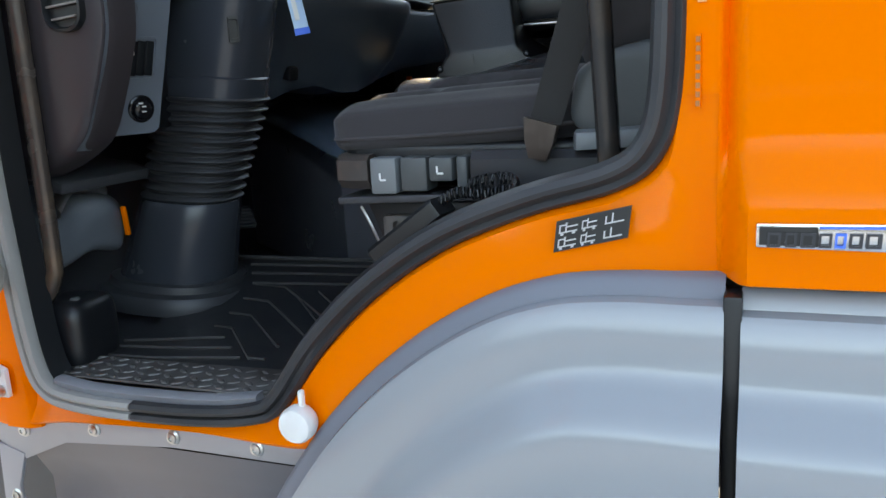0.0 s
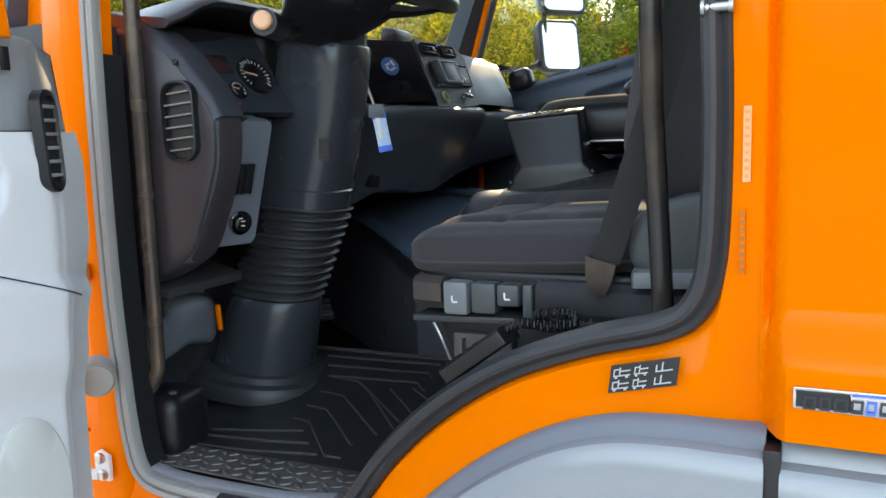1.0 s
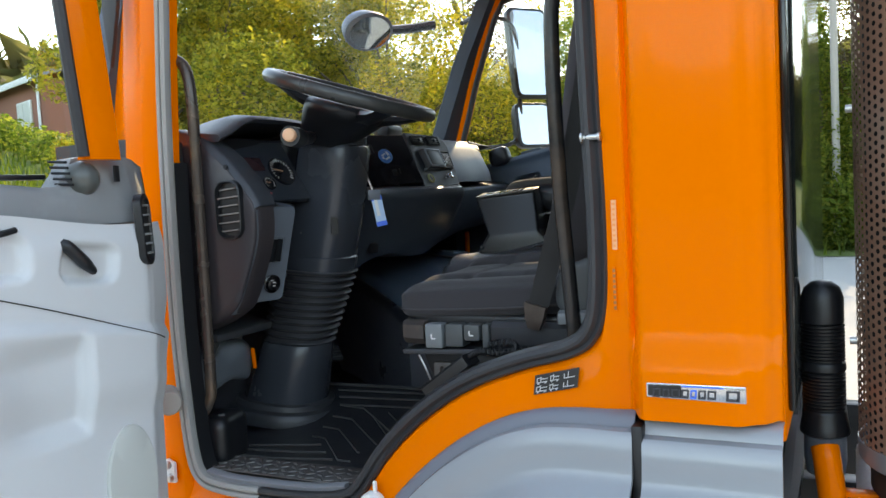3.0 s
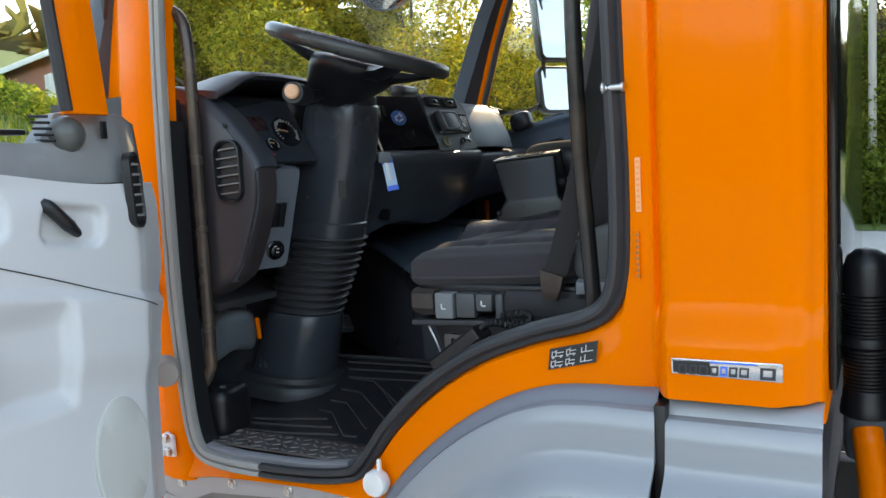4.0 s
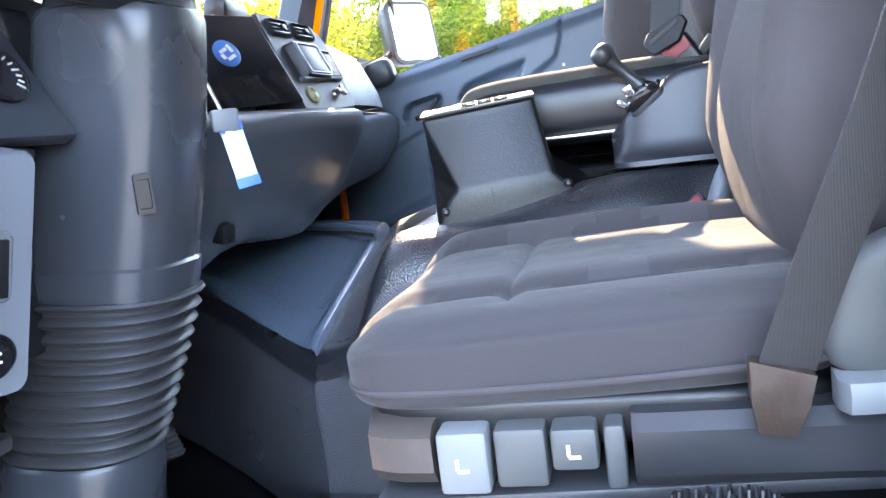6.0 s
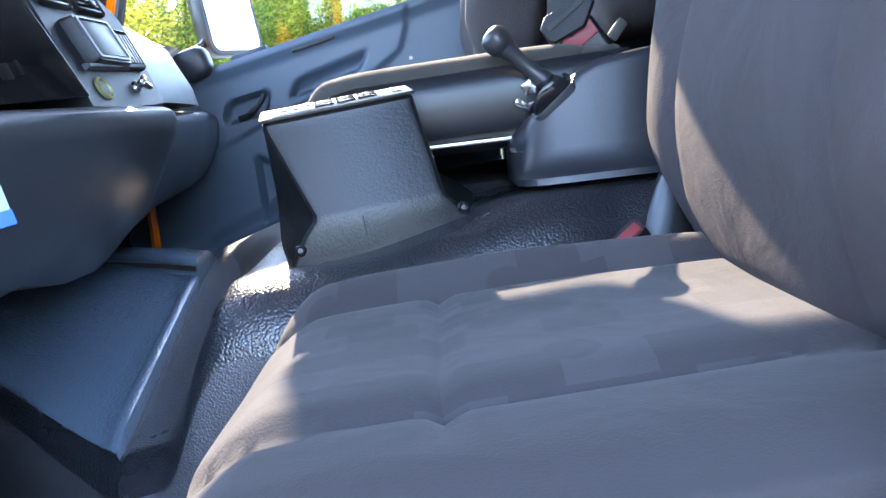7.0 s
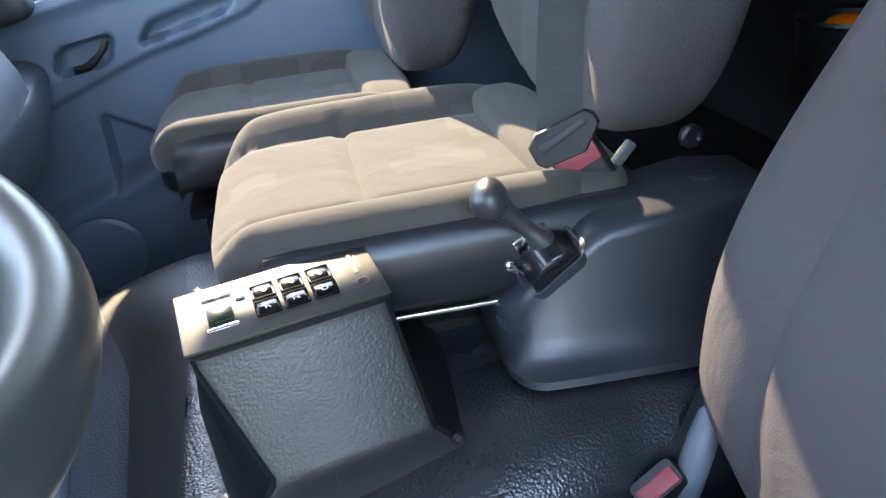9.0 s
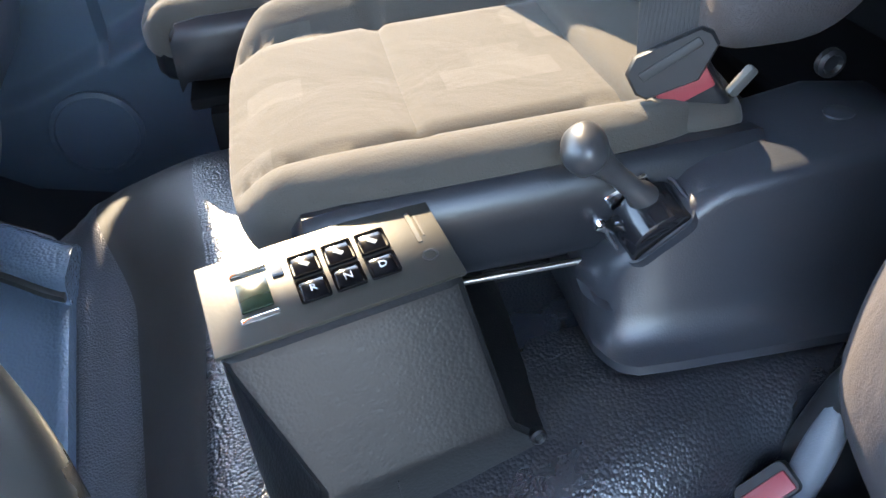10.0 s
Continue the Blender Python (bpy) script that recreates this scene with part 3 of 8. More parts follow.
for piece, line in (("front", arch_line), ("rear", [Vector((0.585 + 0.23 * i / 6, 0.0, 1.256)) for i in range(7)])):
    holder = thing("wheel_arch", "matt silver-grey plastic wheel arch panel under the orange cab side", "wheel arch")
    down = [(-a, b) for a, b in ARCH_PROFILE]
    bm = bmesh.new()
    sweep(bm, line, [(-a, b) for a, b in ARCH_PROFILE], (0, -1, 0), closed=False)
    part("arch_groove", bm, ARCH_SHADED if piece == "front" else ARCH, holder)
    bm = bmesh.new()
    face = [(-a, b) for a, b in ARCH_FACE]
    back = [(-a, b - 0.012) for a, b in ARCH_FACE[::-1]]
    sweep(bm, line, face + back, (0, -1, 0))
    part("arch_face", bm, ARCH, holder)
bm = bmesh.new()
rbox(bm, (0.020, 0.05, 0.50), pose(0.5765, -0.030, 1.00), 0.003)
tagged(part("arch_joint_strip", bm, BLACK), "black shadow gap strip between two wheel arch panels", "strip", kind="structure")

# sheet-metal step plate with its rivets
plate = thing("step_plate", "grey sheet-metal step plate riveted below the orange sill", "step plate")
bm = bmesh.new()
slab(bm, [(-0.66, 0.020, 0.905), (-0.655, 0.020, 0.965), (-0.60, 0.020, 0.972), (0.01, 0.020, 0.984), (0.02, 0.020, 0.965), (-0.03, 0.020, 0.935), (-0.27, 0.020, 0.936), (-0.50, 0.020, 0.917), (-0.60, 0.020, 0.875)], (0, 0.006, 0), 0.0015)
part("flange", bm, SHEET, plate)
bm = bmesh.new()
grid(bm, 12, 6, lambda u, v: Vector((-0.62 + 0.62 * u, 0.026 + 0.06 * smooth(0, 0.35, v), 0.930 - 0.37 * v)))
part("kick_panel", bm, KICK, plate)
bm = bmesh.new()
slab(bm, [(-0.68, 0.018, 0.62), (-0.66, 0.018, 0.90), (-0.60, 0.018, 0.885), (-0.625, 0.018, 0.82), (-0.615, 0.018, 0.62)], (0, 0.008, 0), 0.002)
part("side_flange", bm, SHEET, plate)
for x, z in ((-0.591, 0.931), (-0.43, 0.950), (-0.266, 0.955), (-0.108, 0.955), (-0.635, 0.80)):
    bm = bmesh.new()
    lathe(bm, [(0.0125, 0), (0.0125, 0.002), (0.009, 0.004), (0.0085, 0.007), (0.004, 0.0085), (0.0038, 0.006), (0.0001, 0.006)], place((x, 0.020, z), (1, 0, 0), (0, 0, 1)) , 14)
    part("rivet", bm, STEEL, plate)

bm = bmesh.new()
rbox(bm, (0.95, 0.80, 0.55), pose(-0.42, 0.56, 0.62), 0.01)
part("step_well", bm, RUBBER, plate)
# white round plug at the arch's foot
plug = thing("rubber_stop", "round off-white plastic plug fixed to the orange sill", "plug")
m = place((0.002, -0.014, 1.030), (1, 0, 0), (0, 0, 1))
bm = bmesh.new()
lathe(bm, [(0.024, 0), (0.027, 0.008), (0.027, 0.022), (0.024, 0.028), (0.012, 0.030), (0.0001, 0.030)], m, 28)
part("cap", bm, WHITE, plug)
bm = bmesh.new()
rbox(bm, (0.008, 0.010, 0.03), pose(0.008, -0.024, 1.064), 0.003)
part("tab", bm, WHITE, plug)

# hinges, door stop and striker
bm = bmesh.new()
slab(bm, [(-0.612, -0.004, 1.005), (-0.612, -0.004, 1.055), (-0.598, -0.004, 1.064), (-0.575, -0.004, 1.055), (-0.575, -0.004, 1.005)], (0, -0.010, 0), 0.002)
rbox(bm, (0.045, 0.02, 0.016), pose(-0.615, -0.022, 1.018, 0, 0, 12), 0.004)
hinge = part("hinge", bm, WHITE, cab, "pale painted steel hinge bracket")
for x, z in ((-0.592, 1.050), (-0.588, 1.018)):
    bm = bmesh.new()
    lathe(bm, [(0.0105, 0), (0.0105, 0.007), (0.007, 0.010), (0.0001, 0.010)], place((x, -0.014, z), (1, 0, 0), (0, 0, 1)), 12)
    part("bolt", bm, STEEL, hinge)
stay = thing("door_stay", "ribbed grey rubber door stop between door and pillar", "door stop")
bm = bmesh.new()
prof = []
for k in range(9):
    prof += [(0.030, k * 0.008), (0.030, k * 0.008 + 0.004), (0.0285, k * 0.008 + 0.006)]
lathe(bm, [(0.0001, -0.004), (0.024, -0.003)] + prof + [(0.026, 0.076), (0.0001, 0.078)], place((-0.562, -0.030, 1.226), (0, 0, 1), (-0.66, -0.75, 0)), 24)
part("buffer", bm, material("stop_rubber", (0.33, 0.29, 0.26), 0.6, vary=0.15, scale=20), stay)
catch = thing("door_catch", "small zinc check bolt on the hinge pillar", "bolt")
bm = bmesh.new()
rbox(bm, (0.022, 0.016, 0.030), pose(-0.600, -0.008, 1.402), 0.003)
part("bracket", bm, STEEL, catch)
bm = bmesh.new()
lathe(bm, [(0.006, 0), (0.006, 0.03), (0.009, 0.031), (0.009, 0.038), (0.0001, 0.039)], place((-0.604, -0.016, 1.400), (0, 0, 1), (1, 0, 0)) @ pose(0, 0, -0.01), 12)
part("pin", bm, STEEL, catch)
striker = thing("door_striker", "zinc striker pin for the door lock on the rear pillar", "striker")
m = place((0.522, -0.004, 1.766), (0, 0, 1), (0, 1, 0))
bm = bmesh.new()
lathe(bm, [(0.011, 0), (0.011, 0.004), (0.006, 0.006), (0.006, 0.030), (0.0085, 0.031), (0.0085, 0.036), (0.0001, 0.037)], place((0.535, -0.006, 1.766), (0, 1, 0), (0, 0, 1)) @ pose(0, 0, -0.05), 16)
part("pin", bm, STEEL, striker)

# sticker and badge, flat plates on the body
sticker = thing("instruction_sticker", "small black and silver pictogram sticker on orange paint", "sticker")
bm = bmesh.new()
sx, sz = Vector((0.088, 0, 0.020)), Vector((0.005, 0, 0.038))
o = Vector((0.372, -0.0125, 1.284))
slab(bm, [o, o + sx, o + sx + sz, o + sz], (0, -0.001, 0))
part("backing", bm, INK, sticker)
for row in range(2):
    for k in range(3):
        bm = bmesh.new()
        a = o + sx * (0.05 + 0.31 * k) + sz * (0.12 + 0.45 * row) + Vector((0, -0.0016, 0))
        w, h = sx * (0.25 if k != 1 else 0.20), sz * 0.32
        for p, q, u, v in ((0, 0, 1, 0.14), (0, 0, 0.08, 0.8), (0.34, 0, 0.08, 1.0), (0, 0.72, 0.40, 0.14), (0.36, 0.5, 0.64, 0.14), (0.10, -0.22, 0.16, 0.3), (0.74, -0.22, 0.16, 0.3))[:7 if k != 2 else 3]:
            c = a + w * p + h * q
            slab(bm, [c, c + w * u, c + w * u + h * v, c + h * v], (0, -0.0006, 0))
        part("pictogram", bm, SILVER, sticker)

badge = thing("emission_badge", "chrome badge with dark and blue raised blocks on the orange panel", "badge")
bm = bmesh.new()
bx0, bx1, bz0, bz1 = 0.598, 0.762, 1.306, 1.331
yb = -0.0535
slab(bm, [(bx0, yb, bz0), (bx1, yb + 0.003, bz0 - 0.004), (bx1, yb + 0.003, bz1), (bx0, yb, bz1)], (0, -0.005, 0), 0.001)
part("plate", bm, material("chrome_badge_plate", (0.62, 0.63, 0.65), 0.22, metal=0.9, vary=0.1, scale=20), badge)
bm = bmesh.new()
slab(bm, [(bx0 + 0.06, yb - 0.0058, bz1 - 0.0045), (bx1 - 0.035, yb - 0.0036, bz1 - 0.0045), (bx1 - 0.035, yb - 0.0036, bz1 - 0.002), (bx0 + 0.06, yb - 0.0058, bz1 - 0.002)], (0, -0.0006, 0))
part("blue_stripe", bm, BLUE, badge)
bm = bmesh.new()
slab(bm, [(bx0 + 0.003, yb - 0.0054, bz0 + 0.003), (bx0 + 0.062, yb - 0.0043, bz0 + 0.0015), (bx0 + 0.058, yb - 0.0043, bz1 - 0.003), (bx0 + 0.003, yb - 0.0054, bz1 - 0.003)], (0, -0.0006, 0))
part("dark_field", bm, INK, badge)


def lettering(text, size, m, mat_, parent, name="lettering", depth=0.0008):
    """Raised letters of the built-in font, turned into a mesh."""
    cu = bpy.data.curves.new(name, "FONT")
    cu.body, cu.size, cu.extrude, cu.align_x, cu.align_y = text, size, depth, "CENTER", "CENTER"
    cu.resolution_u = 3
    tmp = bpy.data.objects.new("tmp", cu)
    scene.collection.objects.link(tmp)
    me = bpy.data.meshes.new_from_object(tmp.evaluated_get(bpy.context.evaluated_depsgraph_get()))
    bpy.data.objects.remove(tmp)
    me.transform(m)
    me.materials.clear()
    me.materials.append(mat_)
    ob = new(name, me)
    ob.parent = parent
    return ob


BADGE_DARK = material("dark_badge_block", (0.05, 0.052, 0.06), 0.3, metal=0.5, vary=0.1, scale=40)
tilt = place((0.655, yb - 0.0058, 1.3145), (1, 0.018, 0), (0, 0, 1))
for x, w, m_ in ((-0.040, 0.013, BADGE_DARK), (-0.024, 0.011, BADGE_DARK), (-0.008, 0.014, BADGE_DARK), (0.008, 0.012, BADGE_DARK), (0.022, 0.010, BLUE), (0.036, 0.012, BADGE_DARK), (0.052, 0.014, BADGE_DARK), (0.086, 0.022, BADGE_DARK)):
    hh = 0.0075 if x < 0.08 else 0.009
    bm = bmesh.new()
    ring = [(-w / 2, -hh), (w / 2, -hh), (w / 2 + 0.001, hh), (-w / 2 + 0.001, hh)]
    loft(bm, [[tilt @ pose(x, 0, 0) @ Vector((p * k, q * kk, z)) for p, q in ring] for k, kk, z in ((1, 1, 0), (1, 1, 0.001), (0.60, 0.66, 0.001), (0.60, 0.66, 0.0003))], caps=False)
    part("raised_block", bm, m_, badge)

label = thing("data_label", "narrow pale paper data label on the orange rear pillar", "label")
bm = bmesh.new()
slab(bm, [(0.5335, 0.0012, 1.560), (0.5425, 0.0012, 1.560), (0.5425, 0.0012, 1.650), (0.5335, 0.0012, 1.650)], (0, -0.003, 0))
part("paper", bm, material("faded_label_paper", (0.86, 0.36, 0.17), 0.5, vary=0.15, scale=60), label)
for k in range(9):
    bm = bmesh.new()
    rbox(bm, (0.0055 if k % 3 else 0.004, 0.001, 0.004), pose(0.538, -0.0022, 1.567 + 0.0095 * k), 0)
    part("text_bar", bm, PRINT_PALE, label)
label = thing("data_label", "narrow dark printed label on the orange rear pillar", "label")
bm = bmesh.new()
slab(bm, [(0.5315, 0.0012, 1.447), (0.5375, 0.0012, 1.447), (0.5375, 0.0012, 1.528), (0.5315, 0.0012, 1.528)], (0, -0.003, 0))
part("backing", bm, ORANGE, label)
for k in range(8):
    bm = bmesh.new()
    rbox(bm, (0.0045, 0.001, 0.006), pose(0.5345, -0.0022, 1.453 + 0.0098 * k), 0)
    part("text_bar", bm, PRINT, label)

# ---- interior shell ----
def floor_z(x, y):
    return 1.030 + 0.060 * smooth(0.30, 0.68, y) + 0.25 * smooth(-0.66, -0.90, x)


bm = bmesh.new()
grid(bm, 30, 20, lambda u, v: Vector((-0.98 + 1.78 * u, 0.02 + 0.70 * v, floor_z(-0.98 + 1.78 * u, 0.02 + 0.70 * v) - 0.012)))
tagged(part("floor", bm, RUBBER), "dark rubber cab floor in the driver's footwell", "floor", kind="structure")
bm = bmesh.new()
grid(bm, 10, 10, lambda u, v: Vector((-0.98 + 1.78 * u, 1.40 + 0.75 * v, 1.10 + 0.2 * smooth(-0.5, -0.9, -0.98 + 1.78 * u))))
tagged(part("floor_passenger", bm, RUBBER), "dark rubber floor of the passenger footwell", "floor", kind="structure")
bm = bmesh.new()
rbox(bm, (1.80, 2.16, 0.03), pose(-0.09, 1.17, 0.965), 0)
tagged(part("floor_pan", bm, BLACK), "dark steel floor pan under the cab", "floor pan", kind="structure")
# inner skins
bm = bmesh.new()
rbox(bm, (0.03, 2.16, 1.62), pose(0.765, 1.13, 1.80), 0.004)
tagged(part("wall_rear", bm, CARPET), "black carpeted rear wall of the cab", "wall", kind="structure")
bm = bmesh.new()
rbox(bm, (0.04, 2.08, 0.92), pose(-0.97, 1.21, 1.42), 0.004)
tagged(part("wall_front", bm, BLACK), "dark bulkhead under the windscreen", "wall", kind="structure")
bm = bmesh.new()
rbox(bm, (1.36, 2.16, 0.03), pose(0.11, 1.13, 2.61), 0.008)
tagged(part("ceiling", bm, CEIL), "light grey padded cab ceiling", "ceiling", kind="structure")
bm = bmesh.new()
slab(bm, [(0.50, 0.05, 1.30), (0.50, 0.05, 2.60), (0.78, 0.05, 2.60), (0.78, 0.05, 1.0), (0.30, 0.05, 1.0), (0.30, 0.05, 1.24)], (0, 0.03, 0))
tagged(part("wall_rear_pillar", bm, BLACK), "dark trim inside the rear pillar", "pillar trim", kind="structure")
bm = bmesh.new()
slab(bm, [(-0.545, 0.05, 1.0), (-0.55, 0.05, 1.84), (-0.72, 0.05, 1.86), (-0.98, 0.05, 1.86), (-0.98, 0.05, 1.0)], (0, 0.02, 0))
tagged(part("wall_kick", bm, DASH), "dark kick panel ahead of the door", "kick panel", kind="structure")
# sun visor side of the roof edge, windscreen pillars and glass
for y0, nm in ((0.10, "pillar_left"), (2.14, "pillar_right")):
    bm = bmesh.new()
    d = -1 if y0 < 1 else 1
    rings = []
    for x, z in ((-0.93, 1.78), (-0.88, 1.90), (-0.72, 2.30), (-0.56, 2.62)):
        rings.append([(x + dx, y0 + d * dy, z) for dx, dy in ((-0.03, 0.03), (0.03, 0.05), (0.07, 0.05), (0.09, 0.0), (0.05, -0.055), (-0.02, -0.055), (-0.04, -0.02))])
    loft(bm, rings)
    tagged(part(nm, bm, DASH_TOP), "grey-blue trimmed windscreen pillar", "pillar", kind="structure")
bm = bmesh.new()
slab(bm, [(-0.915, 0.14, 1.85), (-0.915, 2.12, 1.85), (-0.60, 2.12, 2.60), (-0.60, 0.14, 2.60)], (0.004, 0, 0.002))
ws = tagged(part("window_windscreen", bm, GLASS), "clear windscreen glass", "windscreen", kind="structure")
ws.visible_shadow = False

# engine tunnel: low and narrow ahead, with a groove, then a rise to the seats
def tunnel_side(x):
    return float(np.interp(x, [-0.98, -0.75, -0.53, -0.40, -0.30, -0.20, -0.08, 0.0, 0.15, 0.22, 0.25, 0.29, 0.35, 0.8], [1.30, 1.125, 0.930, 0.800, 0.705, 0.685, 0.690, 0.702, 0.738, 0.757, 0.766, 0.785, 0.805, 0.81]))


def cover_z(y):
    return 1.317 + 0.17 * (y - 0.73)


def tunnel_far(x):
    """Where the far shoulder begins: the tunnel swings away ahead of the step."""
    return float(np.interp(x, [-0.98, -0.63, -0.36, -0.31, -0.27, -0.20, 0.8], [1.86, 1.585, 1.375, 1.365, 1.42, 1.455, 1.455]))


def panel_edge(y):
    return -0.310 - 0.0875 * (min(max(y, 0.70), 1.40) - 0.85)


def step_foot(y):
    return -0.237 - 0.086 * (min(max(y, 0.70), 1.20) - 0.85) - 0.070 * smooth(1.20, 1.46, y)


def tunnel_top(x, y):
    low = cover_z(min(y, 1.40)) - 0.010
    high = 1.495 - 0.06 * min(max(y - 0.750, 0.0), 0.10) + 0.050 * smooth(-0.08, 0.21, x) * smooth(0.735, 0.85, y) - 0.005 * smooth(0.08, 0.16, x) * smooth(0.882, 0.892, y)
    foot, edge = step_foot(y), min(panel_edge(y), step_foot(y) - 0.03)
    strip = 0.008 * smooth(edge, edge + 0.010, x) + 0.012 * smooth(edge + 0.010, foot, x)
    return low + strip + (high - low - strip) * smooth(foot - 0.012, -0.140, x) ** 0.8


def tunnel():
    bm = bmesh.new()
    us = [-0.98, -0.8, -0.6, -0.5, -0.45, -0.40, -0.38, -0.36, -0.34] + [-0.33 + 0.0075 * k for k in range(25)] + [-0.13, -0.11, -0.09, -0.06, -0.03, 0.0, 0.03, 0.06, 0.09, 0.12, 0.15, 0.18, 0.2, 0.22, 0.24, 0.26, 0.28, 0.30, 0.33, 0.37, 0.45, 0.6, 0.76]
    rings = []
    for u in us:
        bend = smooth(-0.40, -0.32, u) * smooth(-0.13, -0.20, u)
        ring = []

        def put(y, z, top=True):
            x = u + (step_foot(y) + 0.237) * bend if top else u
            ring.append((x, y, z if z is not None else tunnel_top(x, y)))

        side, far = tunnel_side(u), tunnel_far(u)
        r = 0.05 + 0.035 * smooth(-0.22, -0.14, u) * smooth(0.36, 0.30, u)
        t = tunnel_top(u, side + r)
        for k in range(9):
            put(side + 0.01 - 0.01 * k / 8, 0.99 + (t - r - 0.03 - 0.99) * k / 8, False)
        for k in range(1, 10):
            a = radians(10 * k)
            ring.append((u, side + r - r * math.cos(a), t - r + r * math.sin(a)))
        for k in range(1, 29):
            put(side + r + (far - side - r) * k / 28, None)
        e = tunnel_top(ring[-1][0], far + 0.02)
        for dy, dz in ((0.035, 0.008), (0.05, 0.03), (0.08, 0.10)):
            put(far + dy, e - dz)
        put(far + 0.09, 0.99)
        rings.append(ring)
    loft(bm, rings)
    body = tagged(part("engine_tunnel", bm, GRAIN), "black grained vinyl engine tunnel between the seats", "engine tunnel", kind="structure")
    body.data.materials.append(RISER)
    body.data.materials.append(DUSTY_LIT)
    n = len(rings[0])
    for k, f in enumerate(body.data.polygons):
        r, i = divmod(k, n)
        if r < len(us) - 1:
            # Side wall and step strip take the dusty copy brightened for door light.
            if i < 9 and us[r] < 0.2:
                f.material_index = 2
            elif -0.312 < us[r] < -0.236 and i > 15:
                f.material_index = 2
            elif -0.236 < us[r] < -0.165 and i > 15:
                f.material_index = 1


tunnel()
footrest = thing("footrest_cover", "smooth blue-black vinyl footrest cover with a raised edge", "cover")
bm = bmesh.new()
rows_f = []
for x, dz in ((-0.98, 0), (-0.8, 0), (-0.7, 0), (-0.6, 0), (-0.5, 0), (-0.45, 0), (-0.40, 0), (-0.36, 0), (-0.335, 0), (-0.330, 0.003), (-0.322, 0.004), (-0.316, 0.001), (-0.313, -0.008), (-0.312, -0.02)):
    y0, y1 = tunnel_side(x) + 0.020, tunnel_far(x) - 0.03
    ring = []
    for k in range(17):
        y = y0 + (y1 - y0) * k / 16
        ring.append((x + (panel_edge(y) + 0.312) * smooth(-0.62, -0.34, x), y, cover_z(min(y, 1.40)) + dz + 0.006 - (0.012 if k == 0 else 0.0)))
    rows_f.append(ring)
loft(bm, rows_f, closed=False)
part("sheet", bm, STEP, footrest)
bm = bmesh.new()
loft(bm, [[(x, tunnel_far(x) + a, cover_z(min(tunnel_far(x), 1.40)) + b) for a, b in ((-0.104, -0.010), (-0.100, 0.010), (-0.094, 0.018), (-0.084, 0.021), (-0.030, 0.023), (-0.008, 0.016), (0.006, 0.002), (0.012, -0.05))] for x in (-0.97, -0.8, -0.7, -0.6, -0.5, -0.42, -0.375, -0.355, -0.348)])
part("side_ridge", bm, STEP, footrest)
# Nothing is cut here: an ink strip stands for the groove's shade.
bm = bmesh.new()
loft(bm, [[(x, tunnel_far(x) + a, cover_z(min(tunnel_far(x), 1.40)) + b) for a, b in ((-0.112, 0.0), (-0.112, 0.0085), (-0.099, 0.0085), (-0.099, 0.0))] for x in (-0.97, -0.8, -0.7, -0.6, -0.5, -0.42, -0.375, -0.350)])
part("ridge_groove_shade", bm, INK, footrest)

# rubber mat with ribs
mat_ob = thing("floor_mat", "black ribbed rubber floor mat with chevron grooves, dusty", "floor mat")
bm = bmesh.new()


def mat_point(u, v):
    y = 0.125 + 0.547 * v
    x0, x1 = float(np.interp(y, [0.125, 0.2, 0.4, 0.62, 0.672], [-0.50, -0.53, -0.56, -0.60, -0.58])), float(np.interp(y, [0.125, 0.30, 0.672], [-0.08, 0.06, 0.05]))
    x = x0 + (x1 - x0) * u
    return Vector((x, y, floor_z(x, y) + 0.003))


grid(bm, 30, 24, mat_point)
part("sheet", bm, MAT, mat_ob)
# Ribs get a lighter colour than the mat, as painted highlights.
RIB = material("mat_rib_highlight", (0.040, 0.038, 0.037), 0.6, vary=0.25, scale=30)


def rib(pts, r=0.0032):
    bm = bmesh.new()
    tube(bm, [(x, y, floor_z(x, y) + 0.005) for x, y in pts], r, 6)
    part("rib", bm, RIB, mat_ob)


for k, pts in enumerate(([(-0.545, 0.136), (-0.395, 0.144), (-0.240, 0.180)], [(-0.540, 0.182), (-0.373, 0.203), (-0.290, 0.223)], [(-0.53, 0.216), (-0.465, 0.232), (-0.341, 0.275)])):
    rib(pts)
for k in range(4):
    y = 0.325 + 0.0625 * k
    rib([(-0.405 - 0.008 * k, y + 0.006), (-0.360 + 0.003 * k, y), (-0.223 + 0.017 * k, y - 0.145 + 0.004 * k)] + ([(-0.190, 0.182)] if k == 0 else []))
for k in range(3):
    rib([(-0.311 + 0.052 * k, 0.486 + 0.012 * k), (-0.165 + 0.03 * k, 0.345 + 0.05 * k)], 0.0028)
for k in range(4):
    y = 0.530 + 0.047 * k
    rib([(-0.44 - 0.033 * k, y - 0.008), (-0.21 + 0.005 * k, y + 0.006)] + ([(-0.18, y - 0.022)] if k < 2 else []))
rib([(-0.60, 0.712 - 0.05), (-0.4, 0.668), (0.04, 0.668)], 0.006)

# chequer sill plate
sill = thing("sill_plate", "worn aluminium chequer plate on the door sill", "sill plate")
bm = bmesh.new()
slab(bm, [(-0.515, 0.028, 1.036), (-0.530, 0.118, 1.036), (-0.075, 0.130, 1.038), (-0.045, 0.060, 1.038), (-0.085, 0.028, 1.036)], (0, 0, 0.004), 0.001)
part("sheet", bm, PLATE, sill)
bm = bmesh.new()
